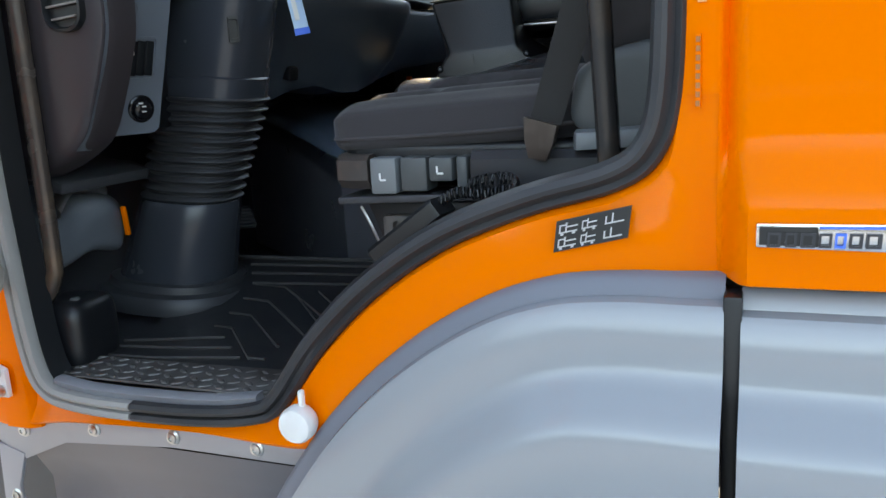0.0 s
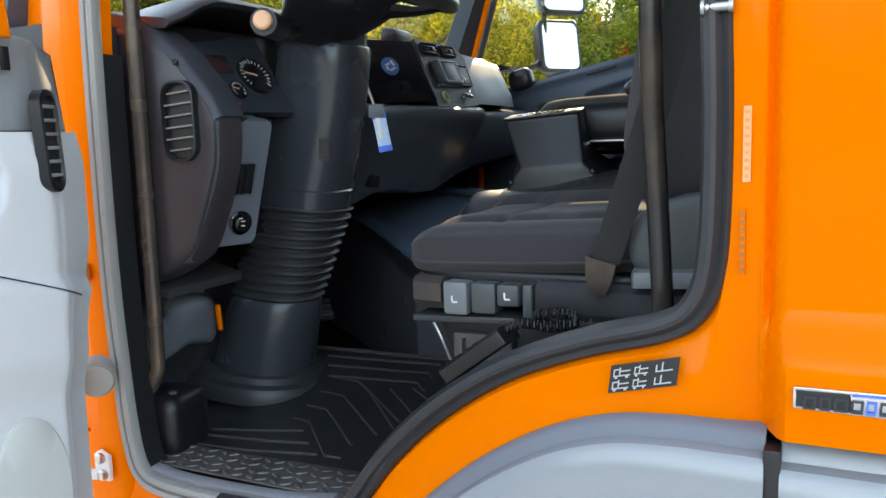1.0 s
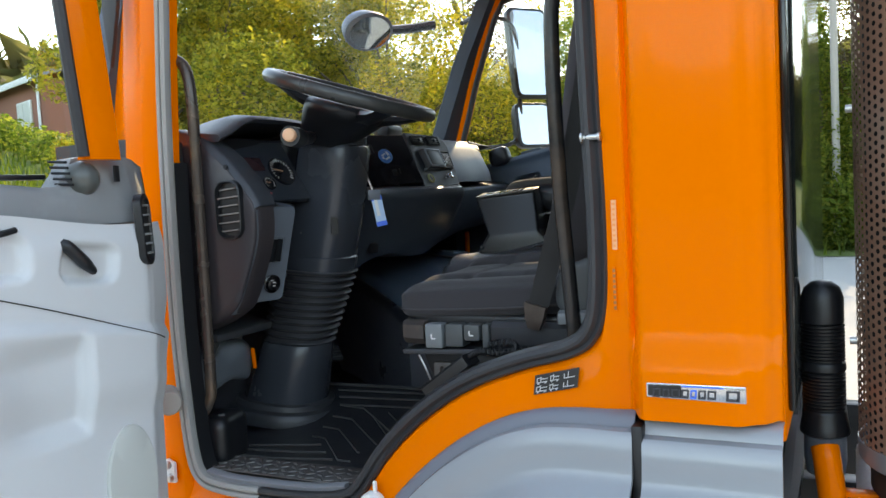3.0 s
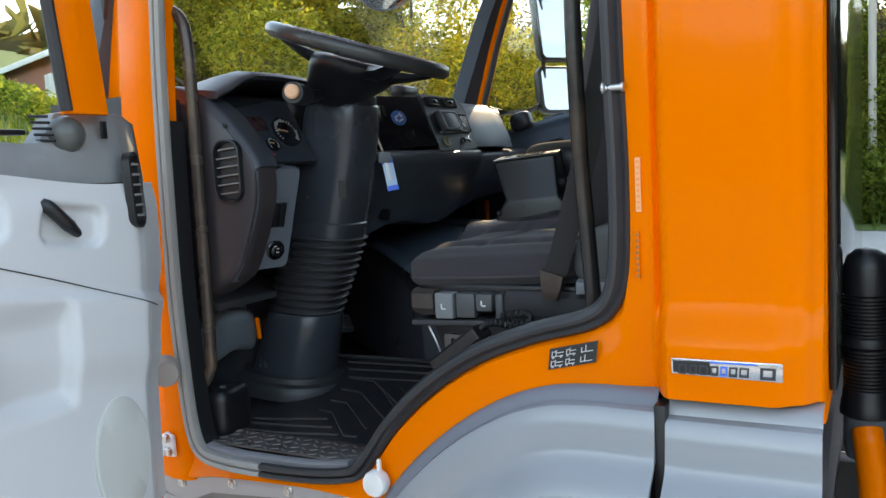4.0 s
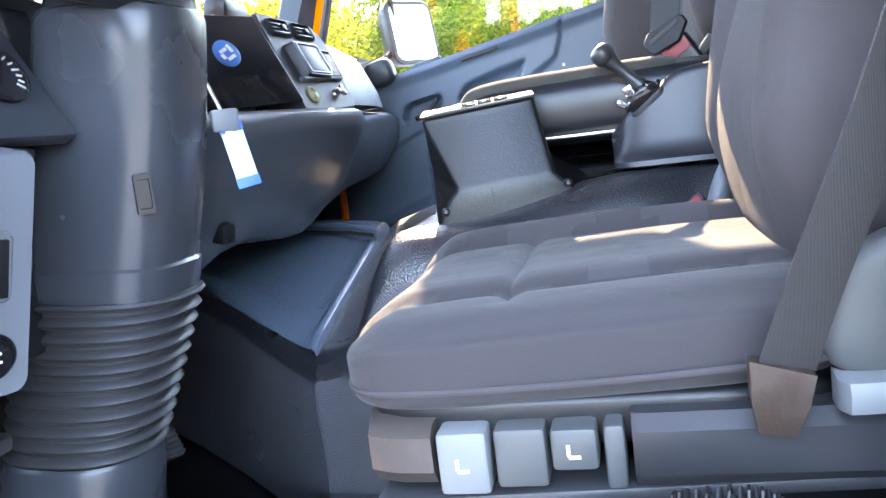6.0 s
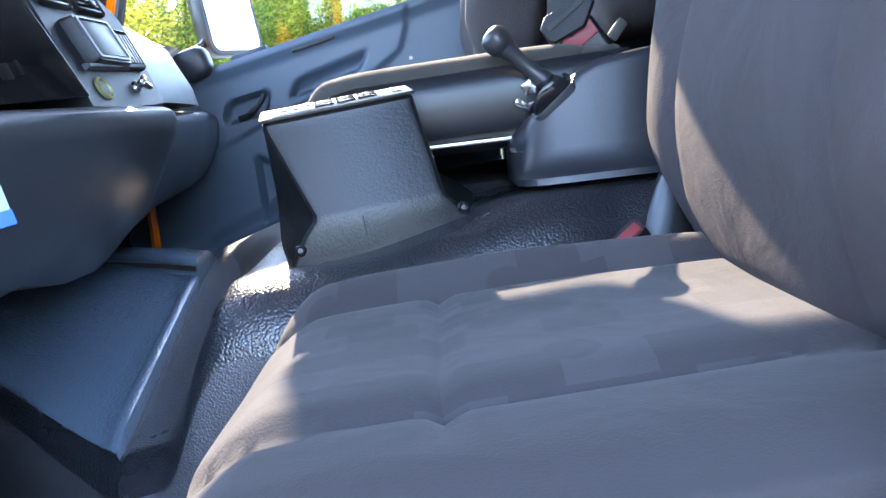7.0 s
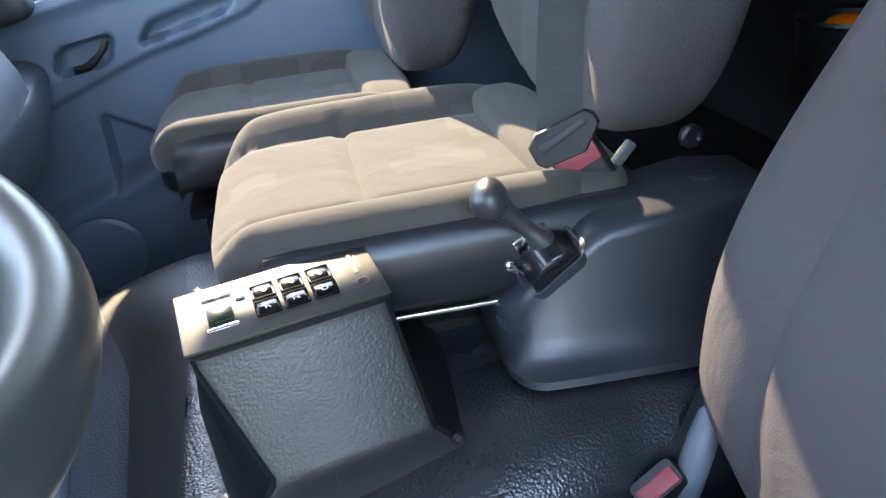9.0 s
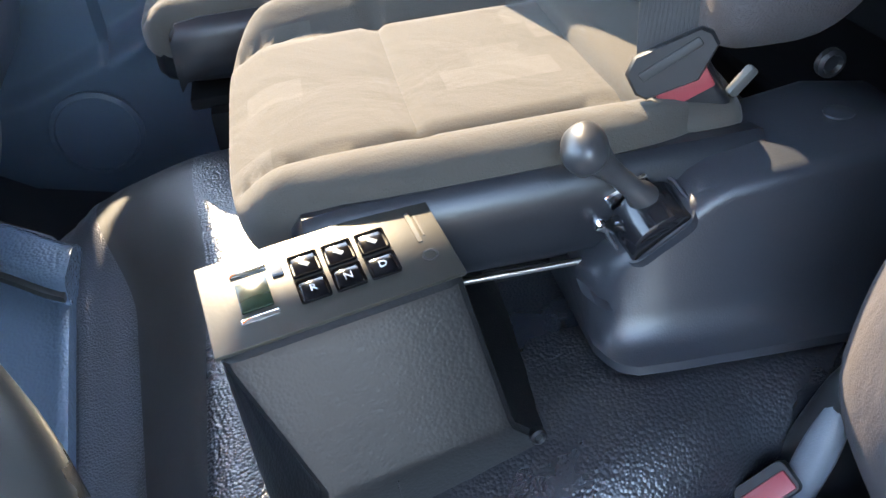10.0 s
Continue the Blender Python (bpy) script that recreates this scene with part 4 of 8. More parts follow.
sweep(bm, catmull([(-0.49, 0.010, 1.022), (-0.40, 0.012, 1.012), (-0.2, 0.014, 1.014), (-0.09, 0.014, 1.028)], 5), [(-0.014, -0.01), (-0.014, 0.0), (0.016, 0.006), (0.020, 0.0), (0.02, -0.015)], (0, -1, 0))
part("edge_strip", bm, SHEET, sill)
lug = bpy.data.meshes.new("lug")
bm = bmesh.new()
lathe(bm, [(0.0105, 0), (0.008, 0.0022), (0.004, 0.0030), (0.0001, 0.0030)], Matrix.Diagonal((1.25, 0.55, 1, 1)), 8)
bm.to_mesh(lug)
bm.free()
lug.materials.append(PLATE)
for i in range(17):
    for j in range(4):
        x = -0.500 + 0.0265 * i + (0.013 if j % 2 else 0)
        y = 0.040 + 0.024 * j
        if x > -0.085 + 0.25 * (y - 0.03):
            continue
        ob = new("lug", lug)
        ob.matrix_basis = pose(x, y, 1.0395, 0, 0, 35 if (i + j) % 2 else -35)
        ob.parent = sill
bm = bmesh.new()
slab(bm, [(-0.075, 0.02, 1.00), (-0.045, 0.02, 1.035), (0.03, 0.02, 1.125), (0.12, 0.02, 1.210), (0.225, 0.02, 1.280), (0.34, 0.02, 1.328), (0.50, 0.02, 1.36), (0.50, 0.02, 1.0)], (0, 0.055, 0))
tagged(part("wheel_arch_inner", bm, RUBBER), "dark dusty inner wheel arch beside the driver's seat", "wheel arch", kind="structure")
bm = bmesh.new()
slab(bm, [(-0.06, 0.075, 1.00), (0.00, 0.075, 1.085), (0.05, 0.075, 1.14), (0.12, 0.075, 1.205), (0.225, 0.075, 1.275), (0.34, 0.075, 1.322), (0.50, 0.075, 1.35), (0.50, 0.075, 1.0)], (0, 0.12, -0.03), 0.01)
tagged(part("wheel_box", bm, RUBBER), "dark rubber-covered wheel box beside the driver's seat", "wheel box", kind="structure")


# ---- driver's seat ----
def seat_shape(front, bolster, seam_x, seam_y, hump=0.0):
    """Pushes a soft block into a seat cushion with side bolsters and sewn seams."""
    def fn(u, w):
        top = smooth(0.2, 0.9, u.z)
        edge = abs(u.y)
        w.z += top * (bolster * smooth(0.55, 0.85, edge) - 0.006 * (1 - edge))
        w.z += top * hump * u.x
        w.z -= 0.03 * smooth(-0.75, -1.0, u.x) * front * smooth(-1, 1, u.z)
        for sy in seam_y:
            w.z -= top * 0.008 * math.exp(-((u.y - sy) / 0.035) ** 2)
        for sx in seam_x:
            w.z -= top * 0.008 * math.exp(-((u.x - sx) / 0.035) ** 2) * smooth(0.80, 0.60, edge)
        return w
    return fn


drv = thing("driver_chair", "dark grey cloth driver's seat with patterned centre, worn", "seat")
bm = bmesh.new()
driver_shape = seat_shape(0.6, 0.022, [-0.30], [-0.56, 0.56])


def narrow(u, w):
    w = driver_shape(u, w)
    w.y -= (0.080 + 0.050 * smooth(-0.1, 0.8, u.x)) * smooth(0.0, 1.0, u.y)
    w.z -= 0.036 * smooth(0.2, 0.9, u.z) * smooth(-0.42, -0.95, u.y)
    return w


superbox(bm, (0.50, 0.58, 0.105), pose(0.155, 0.525, 1.432, 0, -2.5, 0), 5.5, 44, narrow)
cushion = part("cushion", bm, SEAT, drv)
bm = bmesh.new()
tube(bm, catmull([(0.40, 0.232, 1.425), (0.2, 0.232, 1.412), (0.0, 0.240, 1.405), (-0.072, 0.28, 1.402), (-0.092, 0.40, 1.402), (-0.094, 0.60, 1.402), (-0.07, 0.71, 1.404), (0.02, 0.738, 1.41)], 6), 0.0032, 6)
part("piping", bm, SEAT_PLAIN, cushion)
bm = bmesh.new()
superbox(bm, (0.46, 0.45, 0.06), pose(0.165, 0.470, 1.372), 7, 14)
part("cushion_pan", bm, BLACK, drv)


def back_shape(u, w):
    side = smooth(0.45, 0.85, abs(u.y))
    w.x -= 0.045 * side * smooth(0.1, -0.6, u.x) * smooth(1.0, 0.6, abs(u.z))
    w.x += 0.10 * (u.z + 1) * 0.5 * 1.3
    w.x -= 0.03 * math.exp(-((u.z + 0.55) / 0.35) ** 2) * (1 - side)
    w.y *= 1 - 0.10 * smooth(0.2, 1.0, u.z)
    w.y -= 0.20 * smooth(-0.5, 0.9, u.z) * smooth(0.2, 1.0, u.y)
    for sy in (-0.58, 0.58):
        w.x += 0.007 * math.exp(-((u.y - sy) / 0.04) ** 2) * smooth(0.0, -0.6, u.x)
    return w


bm = bmesh.new()
superbox(bm, (0.16, 0.55, 0.78), pose(0.405, 0.525, 1.850), 4.5, 36, back_shape)
part("backrest", bm, SEAT_PLAIN, drv, "grey velour backrest with raised side bolsters")
bm = bmesh.new()
superbox(bm, (0.09, 0.28, 0.20), pose(0.555, 0.525, 2.33, 0, 10, 0), 4, 12)
part("headrest", bm, SEAT_PLAIN, drv)
# side valance with its row of buttons
bm = bmesh.new()
loft(bm, [[(x, 0.225 + dy, 1.384), (x, 0.212 + dy, 1.372), (x, 0.212 + dy, 1.334), (x, 0.228 + dy, 1.318), (x, 0.30, 1.318), (x, 0.30, 1.384)] for x, dy in ((0.190, 0.004), (0.196, 0.0), (0.415, 0.0), (0.43, 0.006))])
part("side_cover", bm, SIDE, drv)
bm = bmesh.new()
loft(bm, [[(x, 0.228 + dy, 1.380), (x, 0.216 + dy, 1.372), (x, 0.216 + dy, 1.340), (x, 0.230 + dy, 1.325), (x, 0.32, 1.325), (x, 0.32, 1.380)] for x, dy in ((-0.055, 0.05), (-0.045, 0.012), (-0.02, 0.002), (0.016, 0.0))])
part("front_cover", bm, material("worn_brown_plastic", (0.050, 0.040, 0.037), 0.35, vary=0.25, scale=25, second=(0.16, 0.10, 0.07), second_scale=35, second_amount=0.25), drv, "scuffed brown-grey end cap")
for x, w, z, h, mt, dy in ((0.043, 0.046, 1.347, 0.058, PALE_BTN, 0.0), (0.094, 0.046, 1.349, 0.054, GREY_BTN, 0.004), (0.141, 0.040, 1.357, 0.038, GREY_BTN, 0.0), (0.175, 0.018, 1.348, 0.058, GREY_BTN, 0.002)):
    bm = bmesh.new()
    loft(bm, [[(x + sx * w / 2, 0.215 + dy + yy, z + sz * h / 2) for sx, sz in ((-1, -1), (1, -1), (1, 1), (-1, 1))] if yy < 0.03 else [(x + sx * w / 2, 0.215 + dy + yy, z + sz * h / 2) for sx, sz in ((-1, -1), (1, -1), (1, 1), (-1, 1))] for yy in (0.0, 0.05)])
    bmesh.ops.bevel(bm, geom=list(bm.edges), offset=0.005, segments=2, affect="EDGES", profile=0.5)
    btn = part("adjuster_button", bm, mt, drv)
    if w > 0.03 and mt is not GREY_BTN or abs(x - 0.141) < 0.01:
        bm = bmesh.new()
        rbox(bm, (0.010, 0.001, 0.003), pose(x, 0.2145 + dy, z - 0.006), 0)
        rbox(bm, (0.003, 0.001, 0.010), pose(x - 0.005, 0.2145 + dy, z), 0)
        part("symbol", bm, WHITE, btn)
# suspension bellows and base
bm = bmesh.new()
rings = []
for k in range(9):
    z = 1.318 - 0.009 * k
    s = 0.0 if k % 2 else 0.008
    rings.append([(0.21 + x * (0.185 + s), 0.545 + y * (0.225 + s), z) for x, y in rrect(2, 2, 0.25, 4)])
loft(bm, rings)
part("suspension_bellows", bm, RUBBER, drv)
bm = bmesh.new()
slab(bm, [(-0.018, 0.270, 1.300), (0.43, 0.270, 1.300), (0.43, 0.270, 1.03), (0.045, 0.270, 1.03), (0.020, 0.270, 1.205)], (0, 0.40, 0), 0.006)
part("base", bm, BLACK, drv)
bm = bmesh.new()
slab(bm, [(-0.045, 0.222, 1.312), (0.42, 0.222, 1.326), (0.42, 0.62, 1.326), (-0.045, 0.62, 1.312)], (0, 0, -0.012), 0.003)
part("base_lip", bm, RUBBER, drv)
bm = bmesh.new()
tube(bm, catmull([(-0.020, 0.255, 1.292), (-0.005, 0.256, 1.262), (0.012, 0.258, 1.222), (0.028, 0.26, 1.205)], 4), 0.0025, 6)
part("release_wire", bm, STEEL, drv)
bm = bmesh.new()
for w, h, y in ((0.112, 0.062, 0.250),):
    loft(bm, [[(0.075 + a, yy, 1.246 + b) for a, b in rrect(w * k, h * k, 0.006)] for yy, k in ((0.268, 1.0), (0.256, 1.0), (0.254, 0.96), (0.254, 0.70), (0.264, 0.66))])
part("storage_flap", bm, material("grey_brown_plastic", (0.085, 0.078, 0.074), 0.4, vary=0.15, scale=15), drv, "grey-brown framed flap in the seat base")
bm = bmesh.new()
superbox(bm, (0.20, 0.045, 0.150), pose(0.448, 0.240, 1.462, 0, 12, 0), 5.0, 14, lambda u, w: w + Vector((0.030 * smooth(0.0, 1.0, u.z) * smooth(0.4, -1.0, u.x), 0, -0.020 * smooth(0.2, -1.0, u.x) * smooth(0.0, 1.0, u.z))))
rec = part("recliner_cover", bm, GREY_BTN, drv, "rounded grey-green recliner cover")
bm = bmesh.new()
loft(bm, [[(x, 0.222 + dy, 1.412 + dz), (x, 0.200 + dy, 1.408 + dz), (x, 0.196 + dy, 1.400 + dz), (x, 0.198 + dy, 1.384 + dz), (x, 0.222 + dy, 1.382 + dz)] for x, dy, dz in ((0.350, 0.014, 0.0), (0.356, 0.003, 0.0), (0.40, 0.0, 0.002), (0.54, 0.0, 0.010))])
part("cover_lip", bm, PALE_BTN, rec, "pale grey lower lip")


def belt(name, pts, widths, parent, thick=0.0014):
    """A strap along a line; widths gives its across vector at each point."""
    bm = bmesh.new()
    rings = []
    for i, (p, w) in enumerate(zip(pts, widths)):
        t = (pts[min(i + 1, len(pts) - 1)] - pts[max(i - 1, 0)]).normalized()
        w = Vector(w)
        n = t.cross(w).normalized() * thick
        rings.append([p - w / 2 - n, p + w / 2 - n, p + w / 2 + n, p - w / 2 + n])
    loft(bm, rings)
    return part(name, bm, WEB, parent)


dbelt = thing("driver_seat_belt", "black webbing seat belt hanging beside the driver's seat", "seat belt")
line = catmull([(0.312, 0.203, 1.425), (0.338, 0.195, 1.50), (0.395, 0.165, 1.66), (0.455, 0.14, 1.88), (0.50, 0.115, 2.10)], 5)
belt("webbing", line, [(0.042, 0.012, -0.012)] * len(line), dbelt)
bm = bmesh.new()
loft(bm, [[(0.307 + a, 0.200 + b, 1.420 + c) for a, b, c in ring] for ring in
          [[(-0.020, -0.006, -0.045), (0.006, -0.006, -0.050), (0.006, 0.006, -0.050), (-0.020, 0.006, -0.045)],
           [(-0.024, -0.009, -0.018), (0.018, -0.009, -0.024), (0.018, 0.009, -0.024), (-0.024, 0.009, -0.018)],
           [(-0.024, -0.009, 0.014), (0.024, -0.009, 0.000), (0.024, 0.009, 0.000), (-0.024, 0.009, 0.014)]]])
part("end_sleeve", bm, BROWN, dbelt, "worn brown plastic belt sleeve")
dbk = thing("driver_belt_buckle", "black seat belt buckle with red button beside the tunnel", "buckle")
m = place((0.287, 0.767, 1.486), (0.79, 0, 0.61), (-0.27, 0.89, 0.36))
bm = bmesh.new()
loft(bm, [[m @ Vector((a * k, b * k, z)) for a, b in rrect(0.050, 0.028, 0.006, 3)] for k, z in ((0.7, -0.085), (0.85, -0.07), (1, -0.03), (1, -0.002), (0.95, 0.001))])
part("housing", bm, BLACK, dbk)
bm = bmesh.new()
rbox(bm, (0.042, 0.017, 0.006), m @ pose(0, -0.003, 0.001), 0.002)
part("release_button", bm, RED, dbk, "red release button")
bm = bmesh.new()
line = catmull([(0.352, 0.786, 1.552), (0.338, 0.778, 1.520), (0.326, 0.773, 1.485), (0.318, 0.770, 1.450), (0.314, 0.770, 1.42)], 5)
tube(bm, line, [0.007 + 0.008 * math.sin(math.pi * min(1.0, 0.15 + 0.9 * k / (len(line) - 1))) for k in range(len(line))], 12)
part("recline_lever", bm, PANEL, drv, "grey plastic recline lever")
bm = bmesh.new()
superbox(bm, (0.16, 0.05, 0.16), pose(0.405, 0.79, 1.50, 0, 20, 0), 3.5, 10)
tagged(part("recliner_bracket", bm, BLACK, drv), "", "")

# in-cab handset with coiled cord
phone = thing("handset", "black keypad handset lying on the wheel box", "handset")
m = place((0.128, 0.135, 1.283), (0.80, -0.05, 0.58), (0.1, 1, 0.0))
bm = bmesh.new()
loft(bm, [[m @ Vector((x, y * k, z)) for y, z in ((-0.030, -0.014), (0.030, -0.014), (0.032, 0.008), (0.027, 0.013), (-0.027, 0.013), (-0.032, 0.008))] for x, k in ((-0.078, 0.8), (-0.072, 1), (0.050, 1.0), (0.058, 0.9))])
part("case", bm, BLACK, phone)
for i in range(4):
    for j in range(3):
        bm = bmesh.new()
        rbox(bm, (0.011, 0.010, 0.003), m @ pose(-0.058 + 0.021 * i, -0.014 + 0.014 * j, 0.0135), 0.001)
        part("key", bm, GLOSS, phone)
bm = bmesh.new()
rbox(bm, (0.010, 0.010, 0.002), m @ pose(0.032, 0, 0.0135), 0.001)
part("symbol", bm, DIAL_INK, phone)
coil = []
axis = catmull([(0.165, 0.135, 1.318), (0.200, 0.125, 1.335), (0.25, 0.115, 1.335), (0.29, 0.115, 1.345), (0.27, 0.125, 1.356), (0.215, 0.14, 1.345), (0.24, 0.15, 1.33), (0.31, 0.14, 1.338)], 50)
for i, p in enumerate(axis):
    a = i * 1.15
    coil.append(p + Vector((0.002, math.cos(a) * 0.0078, math.sin(a) * 0.0078)))
bm = bmesh.new()
tube(bm, coil, 0.0017, 6)
part("coiled_cord", bm, BLACK, phone)

# ---- steering column ----
col = thing("steering_column", "dark grey plastic steering column with ribbed bellows", "steering column")


def col_axis(z):
    return float(np.interp(z, [1.05, 1.25, 1.475, 1.66, 1.77, 1.87], [-0.635, -0.570, -0.480, -0.428, -0.405, -0.385]))


def col_ring(z, rx, ry, k=2.6, n=28, y=0.505):
    out = []
    for i in range(n):
        a = 2 * math.pi * i / n
        c, s = math.cos(a), math.sin(a)
        out.append(Vector((col_axis(z) + rx * math.copysign(abs(c) ** (2 / k), c), y + ry * math.copysign(abs(s) ** (2 / k), s), z + 0.10 * rx * -c)))
    return out


bm = bmesh.new()
loft(bm, [col_ring(z, rx, ry, 2.3) for z, rx, ry in ((1.045, 0.185, 0.165), (1.066, 0.185, 0.165), (1.080, 0.172, 0.155), (1.084, 0.150, 0.135), (1.098, 0.146, 0.130), (1.100, 0.134, 0.118))])
part("base_flange", bm, RUBBER, col)
bm = bmesh.new()
loft(bm, [col_ring(z, rx, rx * 0.9, 2.4) for z, rx in ((1.085, 0.126), (1.12, 0.122), (1.2, 0.112), (1.262, 0.105), (1.268, 0.10))])
part("lower_cover", bm, COLUMN, col)
bm = bmesh.new()
rings = []
for k in range(11):
    z = 1.262 + 0.0205 * k
    r = 0.102 + 0.0010 * k
    for dz, dr in ((0.0, -0.008), (0.005, -0.007), (0.009, 0.003), (0.0125, 0.006), (0.016, 0.003)):
        rings.append(col_ring(z + dz, r + dr, (r + dr) * 0.88, 2.4))
loft(bm, rings)
part("bellows", bm, RUBBER, col)
bm = bmesh.new()
loft(bm, [col_ring(z, 0.90 * rx, 0.90 * ry, 3.4, 40) for z, rx, ry in ((1.478, 0.108, 0.096), (1.482, 0.114, 0.102), (1.52, 0.114, 0.102), (1.524, 0.110, 0.098), (1.6, 0.110, 0.098), (1.7, 0.108, 0.096), (1.78, 0.106, 0.094), (1.822, 0.104, 0.092), (1.832, 0.100, 0.088), (1.836, 0.092, 0.082), (1.858, 0.090, 0.080), (1.862, 0.080, 0.07))])
part("upper_cover", bm, COLUMN, col)
bm = bmesh.new()
m = place((-0.357, 0.429, 1.607), (0.74, 0.67, 0.0), (0.05, 0, 1))
loft(bm, [[m @ Vector((a * k, b * k, z)) for a, b in rrect(0.020, 0.048, 0.003)] for k, z in ((1.0, -0.02), (1.0, 0.004), (0.75, 0.004), (0.72, -0.001))])
part("height_catch", bm, BLACK, col)
# stalk with a peach-coloured end button
bm = bmesh.new()
tube(bm, catmull([(-0.40, 0.42, 1.86), (-0.36, 0.33, 1.845), (-0.325, 0.24, 1.84), (-0.30, 0.175, 1.84)], 5), [0.014] * 4 + [0.018] * 5 + [0.025] * 7, 14)
stalk = part("stalk", bm, BLACK, col)
bm = bmesh.new()
lathe(bm, [(0.017, 0), (0.017, 0.010), (0.013, 0.014), (0.0001, 0.0145)], place((-0.300, 0.176, 1.842), (0, 0, 1), (-0.95, -0.3, 0)), 18)
part("end_button", bm, PEACH, stalk)

# key and tag hanging from the ignition
keys = thing("key_with_tag", "ignition key with grey head and blue taped paper tag", "key")
bm = bmesh.new()
tube(bm, [(-0.335, 0.555, 1.765), (-0.322, 0.562, 1.735), (-0.312, 0.567, 1.702)], 0.003, 8)
part("chain", bm, STEEL, keys)
m = place((-0.308, 0.568, 1.687), (0.78, 0.62, 0), (0.0, -0.1, 1))
bm = bmesh.new()
rbox(bm, (0.036, 0.030, 0.009), m, 0.004)
part("key_head", bm, PANEL, keys)
m2 = place((-0.298, 0.575, 1.638), (0.76, 0.62, 0.14), (-0.40, -0.12, 1))
bm = bmesh.new()
rbox(bm, (0.030, 0.078, 0.003), m2, 0.001)
tag = part("tag", bm, PALE_BLUE, keys)
for dy in (0.040, -0.036):
    bm = bmesh.new()
    rbox(bm, (0.032, 0.014, 0.004), m2 @ pose(0, dy, 0), 0.001)
    part("tape", bm, BLUE, tag)
bm = bmesh.new()
rbox(bm, (0.010, 0.050, 0.002), m2 @ pose(-0.004, 0.012, 0.003), 0.0005)
part("paper_strip", bm, WHITE, tag)

# ---- steering wheel ----
wheel = thing("steering_wheel", "black four-spoke steering wheel, large and flat", "steering wheel")
WM = place((-0.2875, 0.4418, 1.9605), (0.9474, 0, -0.3201), (0, 1, -0.0254))
bm = bmesh.new()
R = 0.2234
loft(bm, [[WM @ Vector(((R + 0.0165 * math.cos(b)) * math.cos(a), (R + 0.0165 * math.cos(b)) * math.sin(a), 0.0180 * math.sin(b))) for b in [2 * math.pi * j / 20 for j in range(20)]] for a in [2 * math.pi * i / 96 for i in range(97)]], caps=False)
bmesh.ops.remove_doubles(bm, verts=bm.verts, dist=0.0002)
part("rim", bm, WHEEL, wheel, "worn black leather-look rim")
for a in (28, 152, 208, 332):
    bm = bmesh.new()
    c, s = math.cos(radians(a)), math.sin(radians(a))
    rings = []
    for rr, w, z, h in ((0.05, 0.05, -0.055, 0.035), (0.10, 0.036, -0.046, 0.020), (0.15, 0.028, -0.034, 0.013), (0.19, 0.026, -0.018, 0.011), (0.217, 0.032, -0.002, 0.011)):
        rings.append([WM @ Vector((rr * c - w * s * p, rr * s + w * c * p, z + q * h)) for p, q in ((-1, 0), (-0.6, 0.8), (0.6, 0.8), (1, 0), (0.6, -0.8), (-0.6, -0.8))])
    loft(bm, rings)
    part("spoke", bm, BLACK, wheel)
bm = bmesh.new()
loft(bm, [[WM @ Vector((a * k + dx, b * k - 0.5 * dx, z)) for a, b in rrect(0.215, 0.225, 0.095, 9)] for k, z, dx in ((0.62, -0.152, -0.068), (0.66, -0.140, -0.064), (0.73, -0.120, -0.054), (0.82, -0.098, -0.038), (0.91, -0.078, -0.022), (0.97, -0.062, -0.010), (1.0, -0.048, -0.002), (0.99, -0.038, 0), (0.94, -0.031, 0), (0.84, -0.026, 0), (0.6, -0.024, 0))])
part("hub", bm, BLACK, wheel)
bm = bmesh.new()
loft(bm, [[WM @ Vector((a * k - 0.0, b * k, z)) for a, b in rrect(0.10, 0.13, 0.04, 5)] for k, z in ((1.0, -0.025), (0.98, -0.020), (0.9, -0.019))])
part("horn_pad", bm, GLOSS, wheel)

# ---- dashboard ----
dash = thing("dashboard", "dark blue-grey plastic truck dashboard with instruments and radio", "dashboard")
end_out = [(-0.70, 1.865), (-0.60, 1.862), (-0.507, 1.836), (-0.44, 1.789), (-0.41, 1.758), (-0.37, 1.712), (-0.346, 1.671), (-0.348, 1.602), (-0.363, 1.552), (-0.386, 1.495), (-0.415, 1.437), (-0.446, 1.408), (-0.52, 1.372), (-0.60, 1.360), (-0.70, 1.42)]
line = catmull([(x, 0, z) for x, z in end_out] , 4)
bm = bmesh.new()
loft(bm, [[Vector((c.x + (p.x - c.x) * k, y, c.z + (p.z - c.z) * k)) for p in line] for c in (Vector((-0.52, 0, 1.62)),) for y, k in ((0.150, 1.0), (0.108, 1.0), (0.094, 0.985), (0.084, 0.95), (0.080, 0.88))])
part("end_panel", bm, DASH_END, dash, "dark grey-brown end panel with an air vent")
bm = bmesh.new()
slab(bm, [(-0.565, 0.092, 1.40), (-0.57, 0.092, 1.86), (-0.66, 0.092, 1.87), (-0.80, 0.092, 1.87), (-0.80, 0.092, 1.40)], (0, 0.10, 0), 0.01)
part("front_block", bm, BLACK, dash)
bm = bmesh.new()
rim = catmull([(-0.70, 0.104, 1.878), (-0.60, 0.104, 1.872), (-0.507, 0.104, 1.841), (-0.44, 0.104, 1.794), (-0.41, 0.104, 1.762), (-0.37, 0.104, 1.716), (-0.345, 0.104, 1.672)], 6)
sweep(bm, rim, [(-0.022, -0.03), (-0.022, 0.018), (-0.018, 0.021), (0.0, 0.014), (0.006, 0.004), (0.006, -0.05)], (0, -1, 0))
part("panel_rim", bm, DASH, dash)
bm = bmesh.new()
edge = [(-0.346, 1.665), (-0.349, 1.602), (-0.364, 1.552), (-0.387, 1.497), (-0.416, 1.439), (-0.446, 1.409)]
